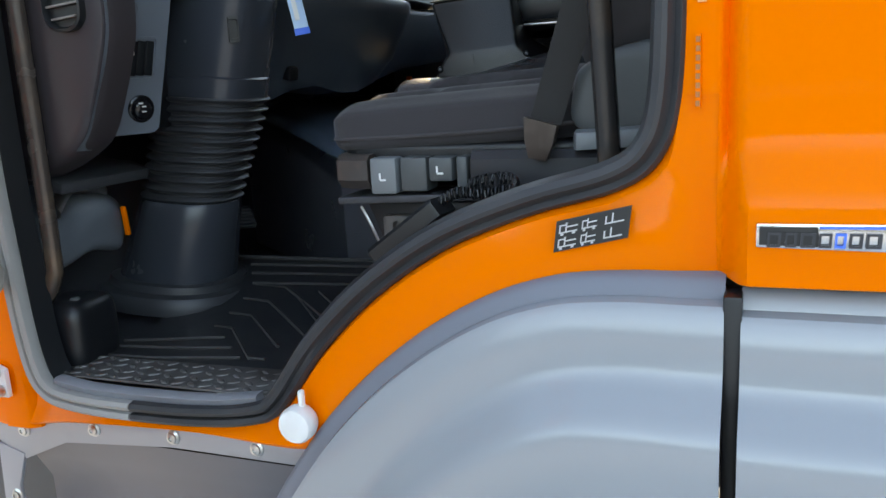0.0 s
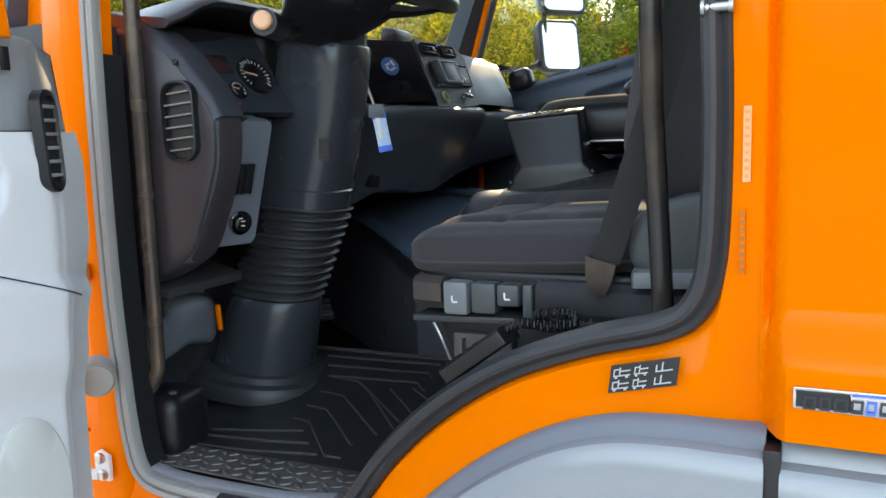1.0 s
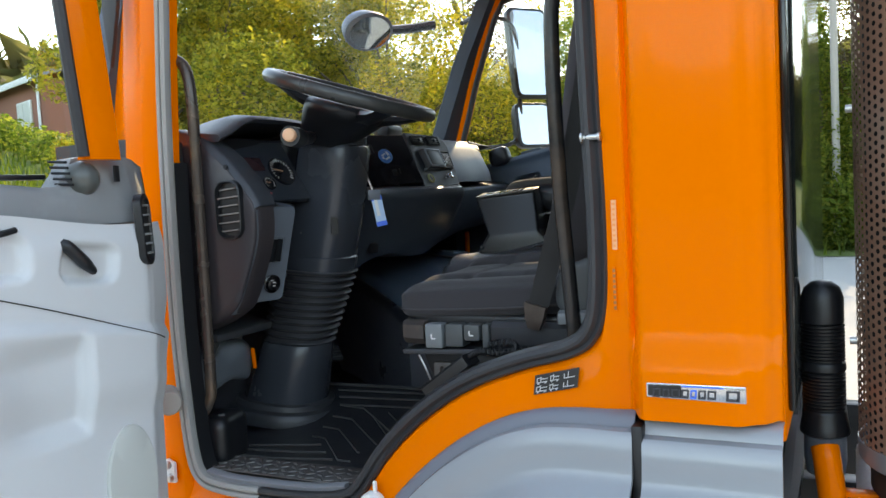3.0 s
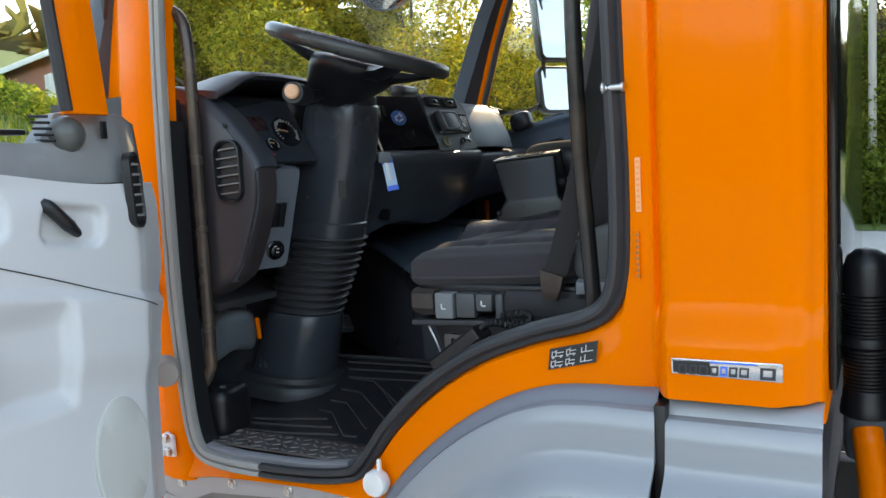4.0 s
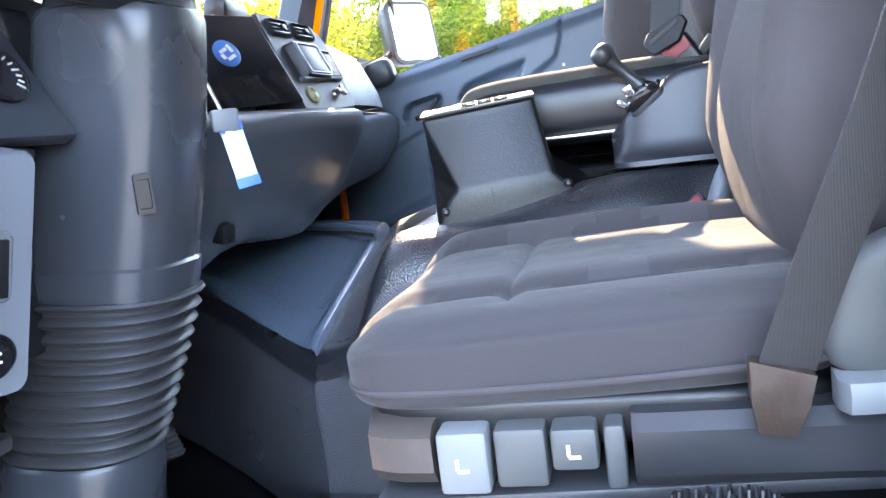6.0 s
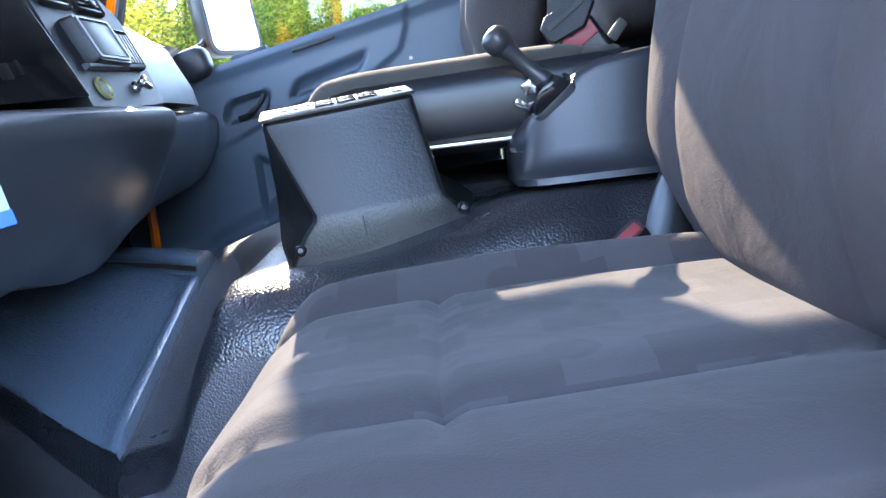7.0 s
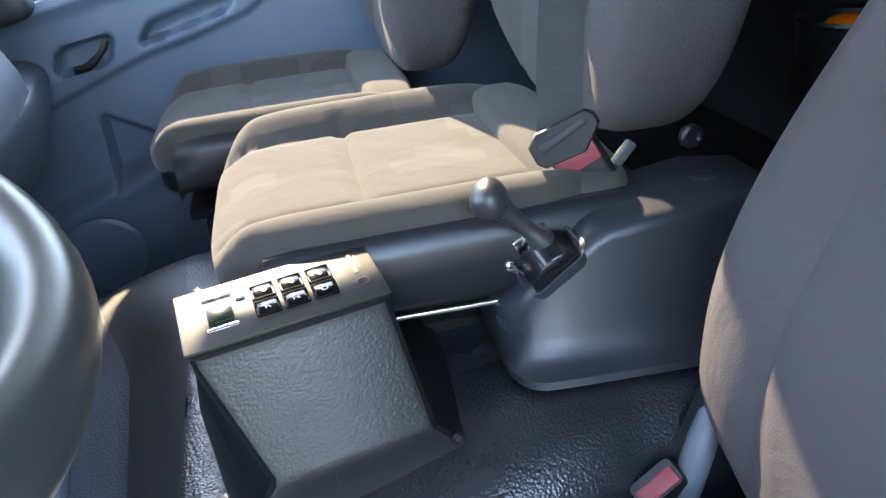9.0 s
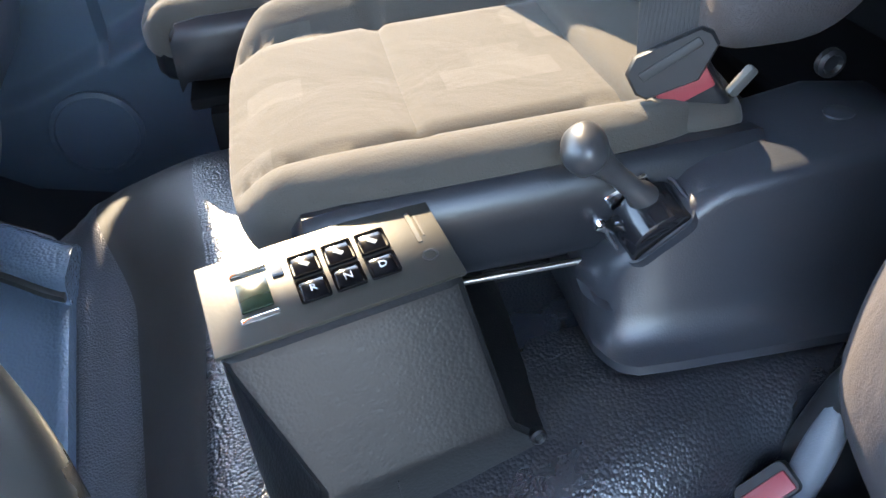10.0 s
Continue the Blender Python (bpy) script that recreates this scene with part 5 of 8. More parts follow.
inner = [(-0.353, 1.664), (-0.359, 1.600), (-0.374, 1.548), (-0.397, 1.502), (-0.425, 1.441), (-0.446, 1.407)]
edge, inner = catmull([(x, 0, z) for x, z in edge], 5), catmull([(x, 0, z) for x, z in inner], 5)
loft(bm, [[(a.x - 0.004, 0.095, a.z), (a.x, 0.084, a.z), (a.x + 0.001, 0.083, a.z), (b.x, 0.118, b.z), (b.x - 0.002, 0.121, b.z), (b.x - 0.09, 0.124, b.z), (a.x - 0.09, 0.11, a.z)] for a, b in zip(edge, inner)])
part("panel_edge", bm, PANEL, dash)
# air vent in the end panel
vent = thing("side_air_vent", "black oval air vent with slats in the dash end", "air vent")
m = place((-0.418, 0.0712, 1.668), (1, 0, 0), (0.10, 0, 1))
bm = bmesh.new()
loft(bm, [[m @ Vector((a * k, b * k, z)) for a, b in rrect(0.076, 0.142, 0.030, 6)] for k, z in ((1.0, -0.01), (1.0, 0.004), (0.94, 0.006), (0.90, 0.001), (0.90, -0.0065))])
part("frame", bm, BLACK, vent)
bm = bmesh.new()
loft(bm, [[m @ Vector((a, b, z)) for a, b in rrect(0.066, 0.126, 0.026, 6)] for z in (-0.009, -0.007)])
part("backing", bm, GLOSS, vent)
for k in range(6):
    bm = bmesh.new()
    rbox(bm, (0.064 if 0 < k < 5 else 0.05, 0.0032, 0.006), m @ pose(0, -0.05 + 0.02 * k, -0.001, 0, 0, 4), 0.0005)
    part("slat", bm, material("vent_slat", (0.20, 0.17, 0.155), 0.4) if k == 0 else bpy.data.materials["vent_slat"], vent)
bm = bmesh.new()
lathe(bm, [(0.006, 0), (0.006, 0.003), (0.004, 0.004), (0.0001, 0.002)], place((-0.428, 0.0835, 1.772), (1, 0, 0), (0, 0, 1)), 10)
part("screw_cap", bm, BLACK, dash)

# switch panel facing the driver
SP = place((-0.425, 0.208, 1.546), (0.36, 0.933, 0), (0.20, 0, 1))
bm = bmesh.new()
loft(bm, [[SP @ Vector((0.006 + a * k + b * 0.13, b * kk, z)) for a, b in rrect(0.130, 0.250, 0.014, 5)] for k, kk, z in ((1, 1, -0.09), (1, 1, -0.006), (0.96, 0.98, 0.0))])
panel = part("switch_panel", bm, PANEL, dash, "slate grey switch panel")
bm = bmesh.new()
loft(bm, [[SP @ Vector((0.014 + a * k + 0.13 * b, 0.010 + b * k, z)) for a, b in rrect(0.074, 0.074, 0.007, 4)] for k, z in ((1, -0.002), (1, 0.003), (0.92, 0.003), (0.88, -0.006))])
part("switch_frame", bm, PANEL, panel)
for k in range(4):
    bm = bmesh.new()
    rbox(bm, (0.0148, 0.060, 0.012), SP @ pose(-0.009 + 0.0155 * k, 0.010, -0.003, 0, 0, -7), 0.0015)
    sw = part("rocker_switch", bm, SCREEN_DULL, panel)
    if k < 2:
        bm = bmesh.new()
        rbox(bm, (0.005, 0.008, 0.001), SP @ pose(-0.009 + 0.0155 * k, 0.020, 0.0036), 0)
        part("symbol", bm, DIAL_INK, sw)
bm = bmesh.new()
mk = SP @ pose(0.019, -0.078, 0)
lathe(bm, [(0.0245, -0.004), (0.0245, 0.003), (0.0215, 0.005), (0.020, 0.002), (0.0165, 0.002), (0.0155, 0.010), (0.013, 0.012), (0.0001, 0.012)], mk, 26)
knob = part("light_knob", bm, GLOSS, panel)
for a, b in ((0, 0.006), (0, -0.003), (-0.006, 0.012)):
    bm = bmesh.new()
    rbox(bm, (0.008, 0.0025, 0.001), mk @ pose(a, b, 0.0125), 0)
    part("symbol", bm, DIAL_INK, knob)
for a, b, r in ((0.014, 0.094, 0.010), (-0.025, -0.099, 0.008)):
    bm = bmesh.new()
    lathe(bm, [(r, -0.002), (r, 0.001), (r * 0.75, 0.0015), (r * 0.7, -0.001), (0.0001, -0.001)], SP @ pose(a, b, 0) @ Matrix.Diagonal((0.75, 1.3, 1, 1)), 16)
    part("blank_plug", bm, PANEL, panel)

# instrument cluster under its hood
CL = place((-0.470, 0.335, 1.765), (0.10, 0.995, 0), (-0.52, 0.05, 0.85))
bm = bmesh.new()
rbox(bm, (0.27, 0.19, 0.02), CL @ pose(-0.055, 0.004, -0.012), 0.004)
clus = part("instrument_panel", bm, CLUSTER, dash)
bm = bmesh.new()
rbox(bm, (0.064, 0.042, 0.004), CL @ pose(-0.074, 0.023, 0.0), 0.002)
part("info_screen", bm, SCREEN, clus, "dark red information screen")
for cx, cy, r in ((0.016, -0.001, 0.044), (-0.104, -0.037, 0.021), (-0.053, -0.039, 0.020)):
    bm = bmesh.new()
    lathe(bm, [(r, -0.002), (r, 0.004), (r * 0.94, 0.005), (r * 0.92, 0.001), (0.0001, 0.001)], CL @ pose(cx, cy, 0), 28)
    dial = part("dial", bm, GLOSS, clus)
    bm = bmesh.new()
    for k in range(19):
        a = radians(-40 + 260 * k / 18)
        rbox(bm, (r * (0.16 if k % 3 else 0.24), r * 0.045, 0.0012), CL @ pose(cx + 0.78 * r * math.cos(a), cy + 0.78 * r * math.sin(a), 0.0018, 0, 0, math.degrees(a)), 0)
    part("scale_marks", bm, DIAL_INK, dial)
    bm = bmesh.new()
    rbox(bm, (r * 0.75, r * 0.07, 0.0015), CL @ pose(cx - r * 0.3, cy + 0.002, 0.0035, 0, 0, -12), 0)
    part("needle", bm, PEACH, dial)
bm = bmesh.new()
rbox(bm, (0.014, 0.006, 0.003), CL @ pose(-0.070, -0.070, 0.0), 0.001)
part("warning_lamp", bm, RED, clus)
hood = []
for y in [0.10 + 0.045 * k for k in range(11)]:
    lift = 0.012 * math.sin(math.pi * (y - 0.1) / 0.45) - 0.045 * (1 - smooth(0.09, 0.24, y))
    hood.append([Vector((x, y, z + lift)) for x, z in ((-0.72, 1.872), (-0.60, 1.898), (-0.52, 1.906), (-0.462, 1.898), (-0.452, 1.888), (-0.462, 1.880), (-0.53, 1.886), (-0.60, 1.87), (-0.72, 1.855))])
bm = bmesh.new()
loft(bm, hood)
part("cluster_hood", bm, DASH, dash)
bm = bmesh.new()
loft(bm, [[(x, y, z) for x, z in ((-0.66, 1.868), (-0.60, 1.866), (-0.507, 1.840), (-0.44, 1.793), (-0.41, 1.762), (-0.37, 1.716), (-0.350, 1.672), (-0.40, 1.672), (-0.47, 1.74), (-0.58, 1.80))] for y in (0.120, 0.150)])
part("hood_cheek", bm, DASH, dash)
bm = bmesh.new()
rbox(bm, (0.075, 0.20, 0.010), pose(-0.442, 0.245, 1.676, 0, 12, 14), 0.003)
part("lower_ledge", bm, BLACK, dash)
bm = bmesh.new()
rbox(bm, (0.22, 0.52, 0.44), pose(-0.63, 0.36, 1.64), 0.02)
part("carrier", bm, BLACK, dash)

# centre and passenger side
def dash_ring(y, lower=0.0, push=0.0, lip=0.0):
    """A section of the lower dash; lip swells its top into the rounded ledge under the radio."""
    return [Vector((x + push * k + lip * q, y, z)) for x, z, k, q in
            ((-0.93, 1.50, 0, 0), (-0.70, 1.49 + lower, 0, 0), (-0.57, 1.47 + lower, 0.4, 0), (-0.475, 1.472 + lower, 0.7, 0), (-0.418, 1.545 + lower * 0.5, 1, 0.3), (-0.392, 1.63, 1, 0.8), (-0.384, 1.665, 1, 1.0), (-0.382, 1.685, 1, 1.1), (-0.386, 1.700, 1, 1.1), (-0.396, 1.708, 1, 1.0), (-0.52, 1.72, 0, 0), (-0.93, 1.74, 0, 0))]


bm = bmesh.new()
loft(bm, [dash_ring(*q) for q in ((0.58, 0.0, -0.03), (0.62, -0.01, 0.0), (0.70, -0.012, 0.0), (0.80, 0.010, 0.004, 0.012), (0.92, 0.018, 0.006, 0.038), (0.98, 0.008, 0.008, 0.046), (1.04, -0.004, 0.010, 0.050), (1.14, -0.006, 0.012, 0.050), (1.20, 0.004, 0.011, 0.048), (1.235, 0.012, 0.010, 0.042), (1.260, 0.016, 0.006, 0.028), (1.275, 0.018, 0.0, 0.006), (1.285, 0.02, -0.006, -0.016), (1.32, 0.025, -0.010, -0.022), (1.5, 0.055, -0.012, -0.022), (1.8, 0.07, -0.03, -0.02), (2.08, 0.08, -0.10, 0.0))])
part("lower_dash", bm, LOWER, dash)
bm = bmesh.new()
loft(bm, [[Vector(p) for p in ((-0.52, y, 1.72), (-0.40 + dx, y, 1.722), (-0.408 + dx, y, 1.76), (-0.45 + dx, y, 1.85), (-0.50 + dx, y, 1.888), (-0.56, y, 1.90), (-0.72, y, 1.89), (-0.93, y, 1.87), (-0.93, y, 1.72))] for y, dx in ((1.275, 0.0), (1.30, 0.01), (1.45, 0.008), (1.62, -0.01), (1.74, -0.03), (1.78, -0.06))])
part("passenger_dash", bm, DASH_TOP, dash, "smooth blue-grey passenger dash panel")
bm = bmesh.new()
loft(bm, [[Vector(p) for p in ((-0.60, y, 1.72), (-0.50, y, 1.73), (-0.50, y, 1.86), (-0.56, y, 1.885), (-0.93, y, 1.87), (-0.93, y, 1.72))] for y in (0.50, 0.75, 1.30)])
part("upper_dash", bm, DASH, dash)
bm = bmesh.new()
loft(bm, [[Vector(p) for p in ((-0.60, y, 1.72), (-0.45 + d, y, 1.73), (-0.47 + d, y, 1.86), (-0.56, y, 1.89), (-0.93, y, 1.87), (-0.93, y, 1.72))] for y, d in ((1.76, -0.02), (1.90, -0.10), (2.10, -0.22))])
part("dash_corner", bm, DASH, dash)

# centre stack: black side facing the driver and the radio face
stack_bl, stack_br, stack_tl, stack_tr = Vector((-0.470, 0.715, 1.712)), Vector((-0.348, 0.965, 1.722)), Vector((-0.545, 0.745, 1.885)), Vector((-0.428, 0.975, 1.885))
bm = bmesh.new()
slab(bm, [stack_bl, stack_br, stack_tr, stack_tl], (-0.10, 0.05, 0.0), 0.003)
cstack = part("fascia", bm, GLOSS, dash, "gloss black panel facing the driver")
ctr = (stack_bl + stack_br + stack_tl + stack_tr) / 4
SM = place(ctr, stack_br - stack_bl, stack_tl - stack_bl)
bm = bmesh.new()
lathe(bm, [(0.026, 0.0), (0.026, 0.003), (0.024, 0.004), (0.0001, 0.004)], SM @ pose(0.025, 0.012, 0.0), 26)
em = part("round_emblem", bm, material("emblem_blue", (0.03, 0.16, 0.42), 0.35, vary=0.1, scale=30), cstack, "round blue and white emblem")
bm = bmesh.new()
for a, b, w, h in ((-0.008, 0.004, 0.018, 0.006), (0.008, 0.008, 0.007, 0.016), (0.004, -0.010, 0.020, 0.006), (-0.012, -0.008, 0.008, 0.010)):
    rbox(bm, (w, h, 0.001), SM @ pose(0.025 + a, 0.012 + b, 0.0046, 0, 0, 25), 0)
part("emblem_marks", bm, WHITE, em)
for a, b, w, h in ((0.040, -0.050, 0.016, 0.022), (0.062, -0.045, 0.004, 0.02), (-0.02, 0.04, 0.01, 0.035), (-0.04, 0.02, 0.006, 0.03)):
    bm = bmesh.new()
    rbox(bm, (w, h, 0.003), SM @ pose(a, b, 0.001), 0.0008)
    part("slot", bm, BLACK, cstack)
RM = place((-0.378, 1.120, 1.790), (0.06, 0.998, 0), (-0.42, 0, 0.90))
bm = bmesh.new()
loft(bm, [[RM @ Vector((0.0 + (a - 0.0) * k, b * k, z)) for a, b in ((-0.152, -0.100), (0.098, -0.086), (0.104, -0.080), (0.138, 0.070), (0.132, 0.084), (0.105, 0.112), (-0.120, 0.118), (-0.128, 0.112))] for k, z in ((1, -0.09), (1, -0.004), (0.98, 0.0))])
rad = part("radio_panel", bm, RADIO, dash, "slate grey radio panel")
bm = bmesh.new()
loft(bm, [[RM @ Vector((-0.030 + p * k, 0.010 + q * k, z)) for p, q in rrect(0.108, 0.074, 0.006, 4)] for k, z in ((1.06, -0.002), (1, 0.016), (0.97, 0.019))])
bez = part("screen_body", bm, BLACK, rad)
bm = bmesh.new()
loft(bm, [[RM @ Vector((-0.030 + p * k, 0.010 + q * k, z)) for p, q in rrect(0.100, 0.066, 0.006, 4)] for k, z in ((1.0, 0.018), (1.0, 0.022), (0.90, 0.0225), (0.88, 0.019))])
part("screen_frame", bm, PANEL, bez, "pale grey screen frame")
bm = bmesh.new()
rbox(bm, (0.088, 0.055, 0.003), RM @ pose(-0.030, 0.010, 0.0195), 0.001)
part("display", bm, SCREEN_DULL, bez)
bm = bmesh.new()
loft(bm, [[RM @ Vector((0.066 + p * k + 0.10 * q, 0.008 + q * k, z)) for p, q in rrect(0.066, 0.070, 0.008, 4)] for k, z in ((1.0, -0.002), (1.0, 0.008), (0.92, 0.010), (0.88, 0.004))])
ctl = part("slot_control", bm, BLACK, rad)
for k in range(4):
    bm = bmesh.new()
    rbox(bm, (0.0055, 0.052, 0.006), RM @ pose(0.056 + 0.0105 * k, 0.008, 0.0075, 0, 0, -6), 0.001)
    part("slat", bm, bpy.data.materials["vent_slat"], ctl)
bm = bmesh.new()
rbox(bm, (0.016, 0.016, 0.010), RM @ pose(0.042, -0.006, 0.012), 0.003)
part("slider", bm, BLACK, ctl)
bm = bmesh.new()
loft(bm, [[RM @ Vector((x, -0.029 + 0.04 * x + b, z)) for b, z in ((0.0, -0.002), (0.001, 0.010), (0.005, 0.012), (0.009, 0.004), (0.010, -0.002))] for x in (-0.104, -0.100, 0.0, 0.088, 0.092)])
part("shelf_ridge", bm, PANEL, rad)
for a in (-0.066, 0.036):
    bm = bmesh.new()
    loft(bm, [[RM @ Vector((a + p * k, 0.086 + q * k, z)) for p, q in rrect(0.086, 0.034, 0.006, 3)] for k, z in ((1.0, -0.002), (1.0, 0.006), (0.92, 0.008), (0.86, -0.004))])
    vt = part("centre_vent", bm, BLACK, rad)
    for k in range(3):
        bm = bmesh.new()
        rbox(bm, (0.072, 0.003, 0.008), RM @ pose(a, 0.077 + 0.009 * k, 0.002, 20, 0, 0), 0.0006)
        part("slat", bm, BLACK, vt)
    bm = bmesh.new()
    rbox(bm, (0.014, 0.010, 0.008), RM @ pose(a + 0.01, 0.086, 0.008), 0.002)
    part("vent_tab", bm, BLACK, vt)
bm = bmesh.new()
lathe(bm, [(0.017, -0.002), (0.017, 0.004), (0.014, 0.006), (0.012, 0.001), (0.0001, 0.001)], RM @ pose(-0.088, -0.062, 0), 20)
lit = part("lighter_socket", bm, material("socket_ring", (0.42, 0.44, 0.22), 0.3, metal=0.3), rad, "pale green ringed lighter socket")
bm = bmesh.new()
lathe(bm, [(0.010, 0.001), (0.010, 0.0035), (0.0001, 0.0035)], RM @ pose(-0.088, -0.062, 0), 16)
part("socket_hole", bm, INK, lit)
bm = bmesh.new()
lathe(bm, [(0.010, 0), (0.009, 0.004), (0.006, 0.006), (0.006, 0.013), (0.0001, 0.014)], RM @ pose(0.028, -0.056, 0), 14)
for a in (-28, 32):
    superbox(bm, (0.022, 0.009, 0.010), RM @ pose(0.028 + 0.011 * math.cos(radians(a)), -0.056 + 0.011 * math.sin(radians(a)), 0.013, 0, 0, a), 2.5, 8)
part("key_switch", bm, CHROME, rad)
bm = bmesh.new()
rbox(bm, (0.045, 0.12, 0.045), pose(-0.50, 1.02, 1.905, 0, 8, 4), 0.012)
part("dash_tray", bm, BLACK, dash)
# knob and pedals under the dash
bm = bmesh.new()
rbox(bm, (0.036, 0.030, 0.034), pose(-0.425, 0.728, 1.522, 0, 10, -20), 0.007)
part("hand_throttle_knob", bm, BLACK, dash)
pedal = thing("brake_pedal", "worn ribbed brake pedal under the column", "pedal")
m = place((-0.585, 0.700, 1.185), (0.25, 0.9, -0.1), (-0.5, 0.1, 0.8))
bm = bmesh.new()
rbox(bm, (0.075, 0.060, 0.016), m, 0.006)
part("pad", bm, GREY_BTN, pedal)
for k in range(6):
    bm = bmesh.new()
    rbox(bm, (0.070, 0.004, 0.004), m @ pose(0, -0.024 + 0.0095 * k, 0.009), 0.001)
    part("rib", bm, RUBBER, pedal)
bm = bmesh.new()
tube(bm, [(-0.60, 0.70, 1.18), (-0.70, 0.69, 1.22), (-0.76, 0.68, 1.45)], 0.009, 8)
part("arm", bm, BLACK, pedal)
# heater housing, pipe and boot beneath the dash end
heater = thing("heater_housing", "grey moulded heater housing under the dash end", "heater housing")
bm = bmesh.new()
superbox(bm, (0.24, 0.22, 0.12), pose(-0.70, 0.23, 1.268, 0, 12, 0), 6, 16, lambda u, w: w + Vector((0.012 * math.sin(5 * u.y) * smooth(-0.2, 0.8, u.z), 0, 0.010 * math.sin(4 * u.y + 1.0) * smooth(0.0, 1.0, u.x))))
part("body", bm, PANEL, heater)
bm = bmesh.new()
tube(bm, catmull([(-0.56, 0.12, 1.30), (-0.58, 0.17, 1.33), (-0.60, 0.22, 1.335), (-0.62, 0.30, 1.31)], 5), 0.016, 10)
part("pipe", bm, STEEL, heater)
bm = bmesh.new()
rbox(bm, (0.010, 0.008, 0.06), pose(-0.575, 0.31, 1.25, 10, 5, 0), 0.002)
part("orange_clip", bm, ORANGE, heater)
bm = bmesh.new()
rbox(bm, (0.17, 0.22, 0.022), pose(-0.60, 0.22, 1.362, 0, 14, 0), 0.006)
part("shelf", bm, RUBBER, heater)

# grab rails
rail = thing("grab_rail", "scuffed brown-grey steel grab rail on the hinge pillar", "grab rail")
pts = catmull([(-0.595, 0.060, 2.038), (-0.560, 0.060, 2.044), (-0.518, 0.060, 2.022), (-0.501, 0.060, 1.965), (-0.499, 0.060, 1.83), (-0.501, 0.060, 1.6), (-0.505, 0.060, 1.26), (-0.512, 0.060, 1.20), (-0.540, 0.060, 1.160), (-0.580, 0.060, 1.138), (-0.61, 0.065, 1.136)], 6)
bm = bmesh.new()
tube(bm, pts, 0.0142, 16)
part("tube", bm, BAR, rail)
for p in ((-0.60, 0.056, 2.035), (-0.60, 0.085, 1.140)):
    bm = bmesh.new()
    superbox(bm, (0.05, 0.05, 0.07), Matrix.Translation(p), 4, 8)
    part("foot", bm, BLACK, rail)
bm = bmesh.new()
superbox(bm, (0.11, 0.13, 0.13), pose(-0.545, 0.12, 1.085, 0, 0, 10), 5, 10)
cover = thing("rail_bracket_cover", "black plastic bracket cover on the cab floor", "cover")
part("shell", bm, BLACK, cover)
for dx in (-0.03, 0.03):
    bm = bmesh.new()
    lathe(bm, [(0.008, -0.003), (0.008, 0.003), (0.005, 0.005), (0.0001, 0.004)], pose(-0.545 + dx, 0.10, 1.149), 10)
    part("bolt", bm, GREY_BTN, cover)
rail = thing("grab_rail", "black grab rail with worn brown patches by the rear pillar", "grab rail")
pts = catmull([(0.46, 0.095, 2.12), (0.412, 0.100, 2.06), (0.400, 0.105, 1.95), (0.402, 0.110, 1.70), (0.410, 0.115, 1.52), (0.416, 0.118, 1.40), (0.418, 0.12, 1.335)], 6)
bm = bmesh.new()
tube(bm, pts, 0.0155, 14)
part("tube", bm, BLACK_BAR, rail)
bm = bmesh.new()
lathe(bm, [(0.024, 0), (0.024, 0.008), (0.017, 0.012), (0.0001, 0.012)], pose(0.418, 0.12, 1.325), 16)
part("foot", bm, BLACK, rail)


# ---- gear selector box on the tunnel ----
sel = thing("gear_selector_box", "black grained vinyl box with brushed push-button gear selector plate", "gear selector")
SX = Vector((0.985, 0.150, 0.075)).normalized()
BM_ = place((-0.019, 0.862, 1.666), SX, (-0.15, 1, 0.12))


def box_ring(w0, w1, y0, y1, z, b0=None, b1=None):
    """Corners seen from above, rounded a little: front edge towards the driver, b0 and b1 the back corners."""
    pts = []
    for x, y in ((w0, y0), (w1, y0), (w1 if b1 is None else b1, y1), (w0 if b0 is None else b0, y1)):
        pts.append((x, y))
    out = []
    r = 0.012
    for i, (x, y) in enumerate(pts):
        cx, cy = (w0 + w1) / 2, (y0 + y1) / 2
        sx, sy = (1 if x > cx else -1), (1 if y > cy else -1)
        a0 = {(-1, -1): 180, (1, -1): 270, (1, 1): 0, (-1, 1): 90}[(sx, sy)]
        for k in range(4):
            a = radians(a0 + 30 * k)
            out.append(BM_ @ Vector((x - sx * r + r * math.cos(a), y - sy * r + r * math.sin(a), z)))
    return out


bm = bmesh.new()
loft(bm, [box_ring(*q) for q in ((-0.100, 0.156, -0.076, 0.160, -0.215, -0.114, 0.180), (-0.096, 0.150, -0.073, 0.156, -0.172, -0.110, 0.172), (-0.094, 0.146, -0.072, 0.153, -0.162, -0.108, 0.165), (-0.086, 0.132, -0.071, 0.148, -0.147, -0.106, 0.148), (-0.073, 0.115, -0.0695, 0.140, -0.130, -0.103, 0.126), (-0.059, 0.103, -0.068, 0.128, -0.115, -0.101, 0.112), (-0.057, 0.101, -0.065, 0.125, -0.108, -0.100, 0.109),
                                  (-0.091, 0.0925, -0.008, 0.092, -0.012, -0.093, 0.0930), (-0.092, 0.092, -0.005, 0.090, -0.004, -0.092, 0.092), (-0.089, 0.089, 0.001, 0.087, 0.0, -0.089, 0.089))])
part("housing", bm, BOXV, sel, "", 22)
bm = bmesh.new()
slab(bm, [BM_ @ Vector(p) for p in ((-0.094, -0.002, 0.0), (0.094, -0.002, 0.0), (0.094, 0.092, 0.0), (-0.094, 0.092, 0.0))], BM_.to_3x3() @ Vector((0, 0, 0.004)), 0.001)
splate = part("selector_plate", bm, BRUSHED, sel, "brushed bronze-grey selector plate")
bm = bmesh.new()
rbox(bm, (0.024, 0.030, 0.003), BM_ @ pose(-0.056, 0.044, 0.0050), 0.001)
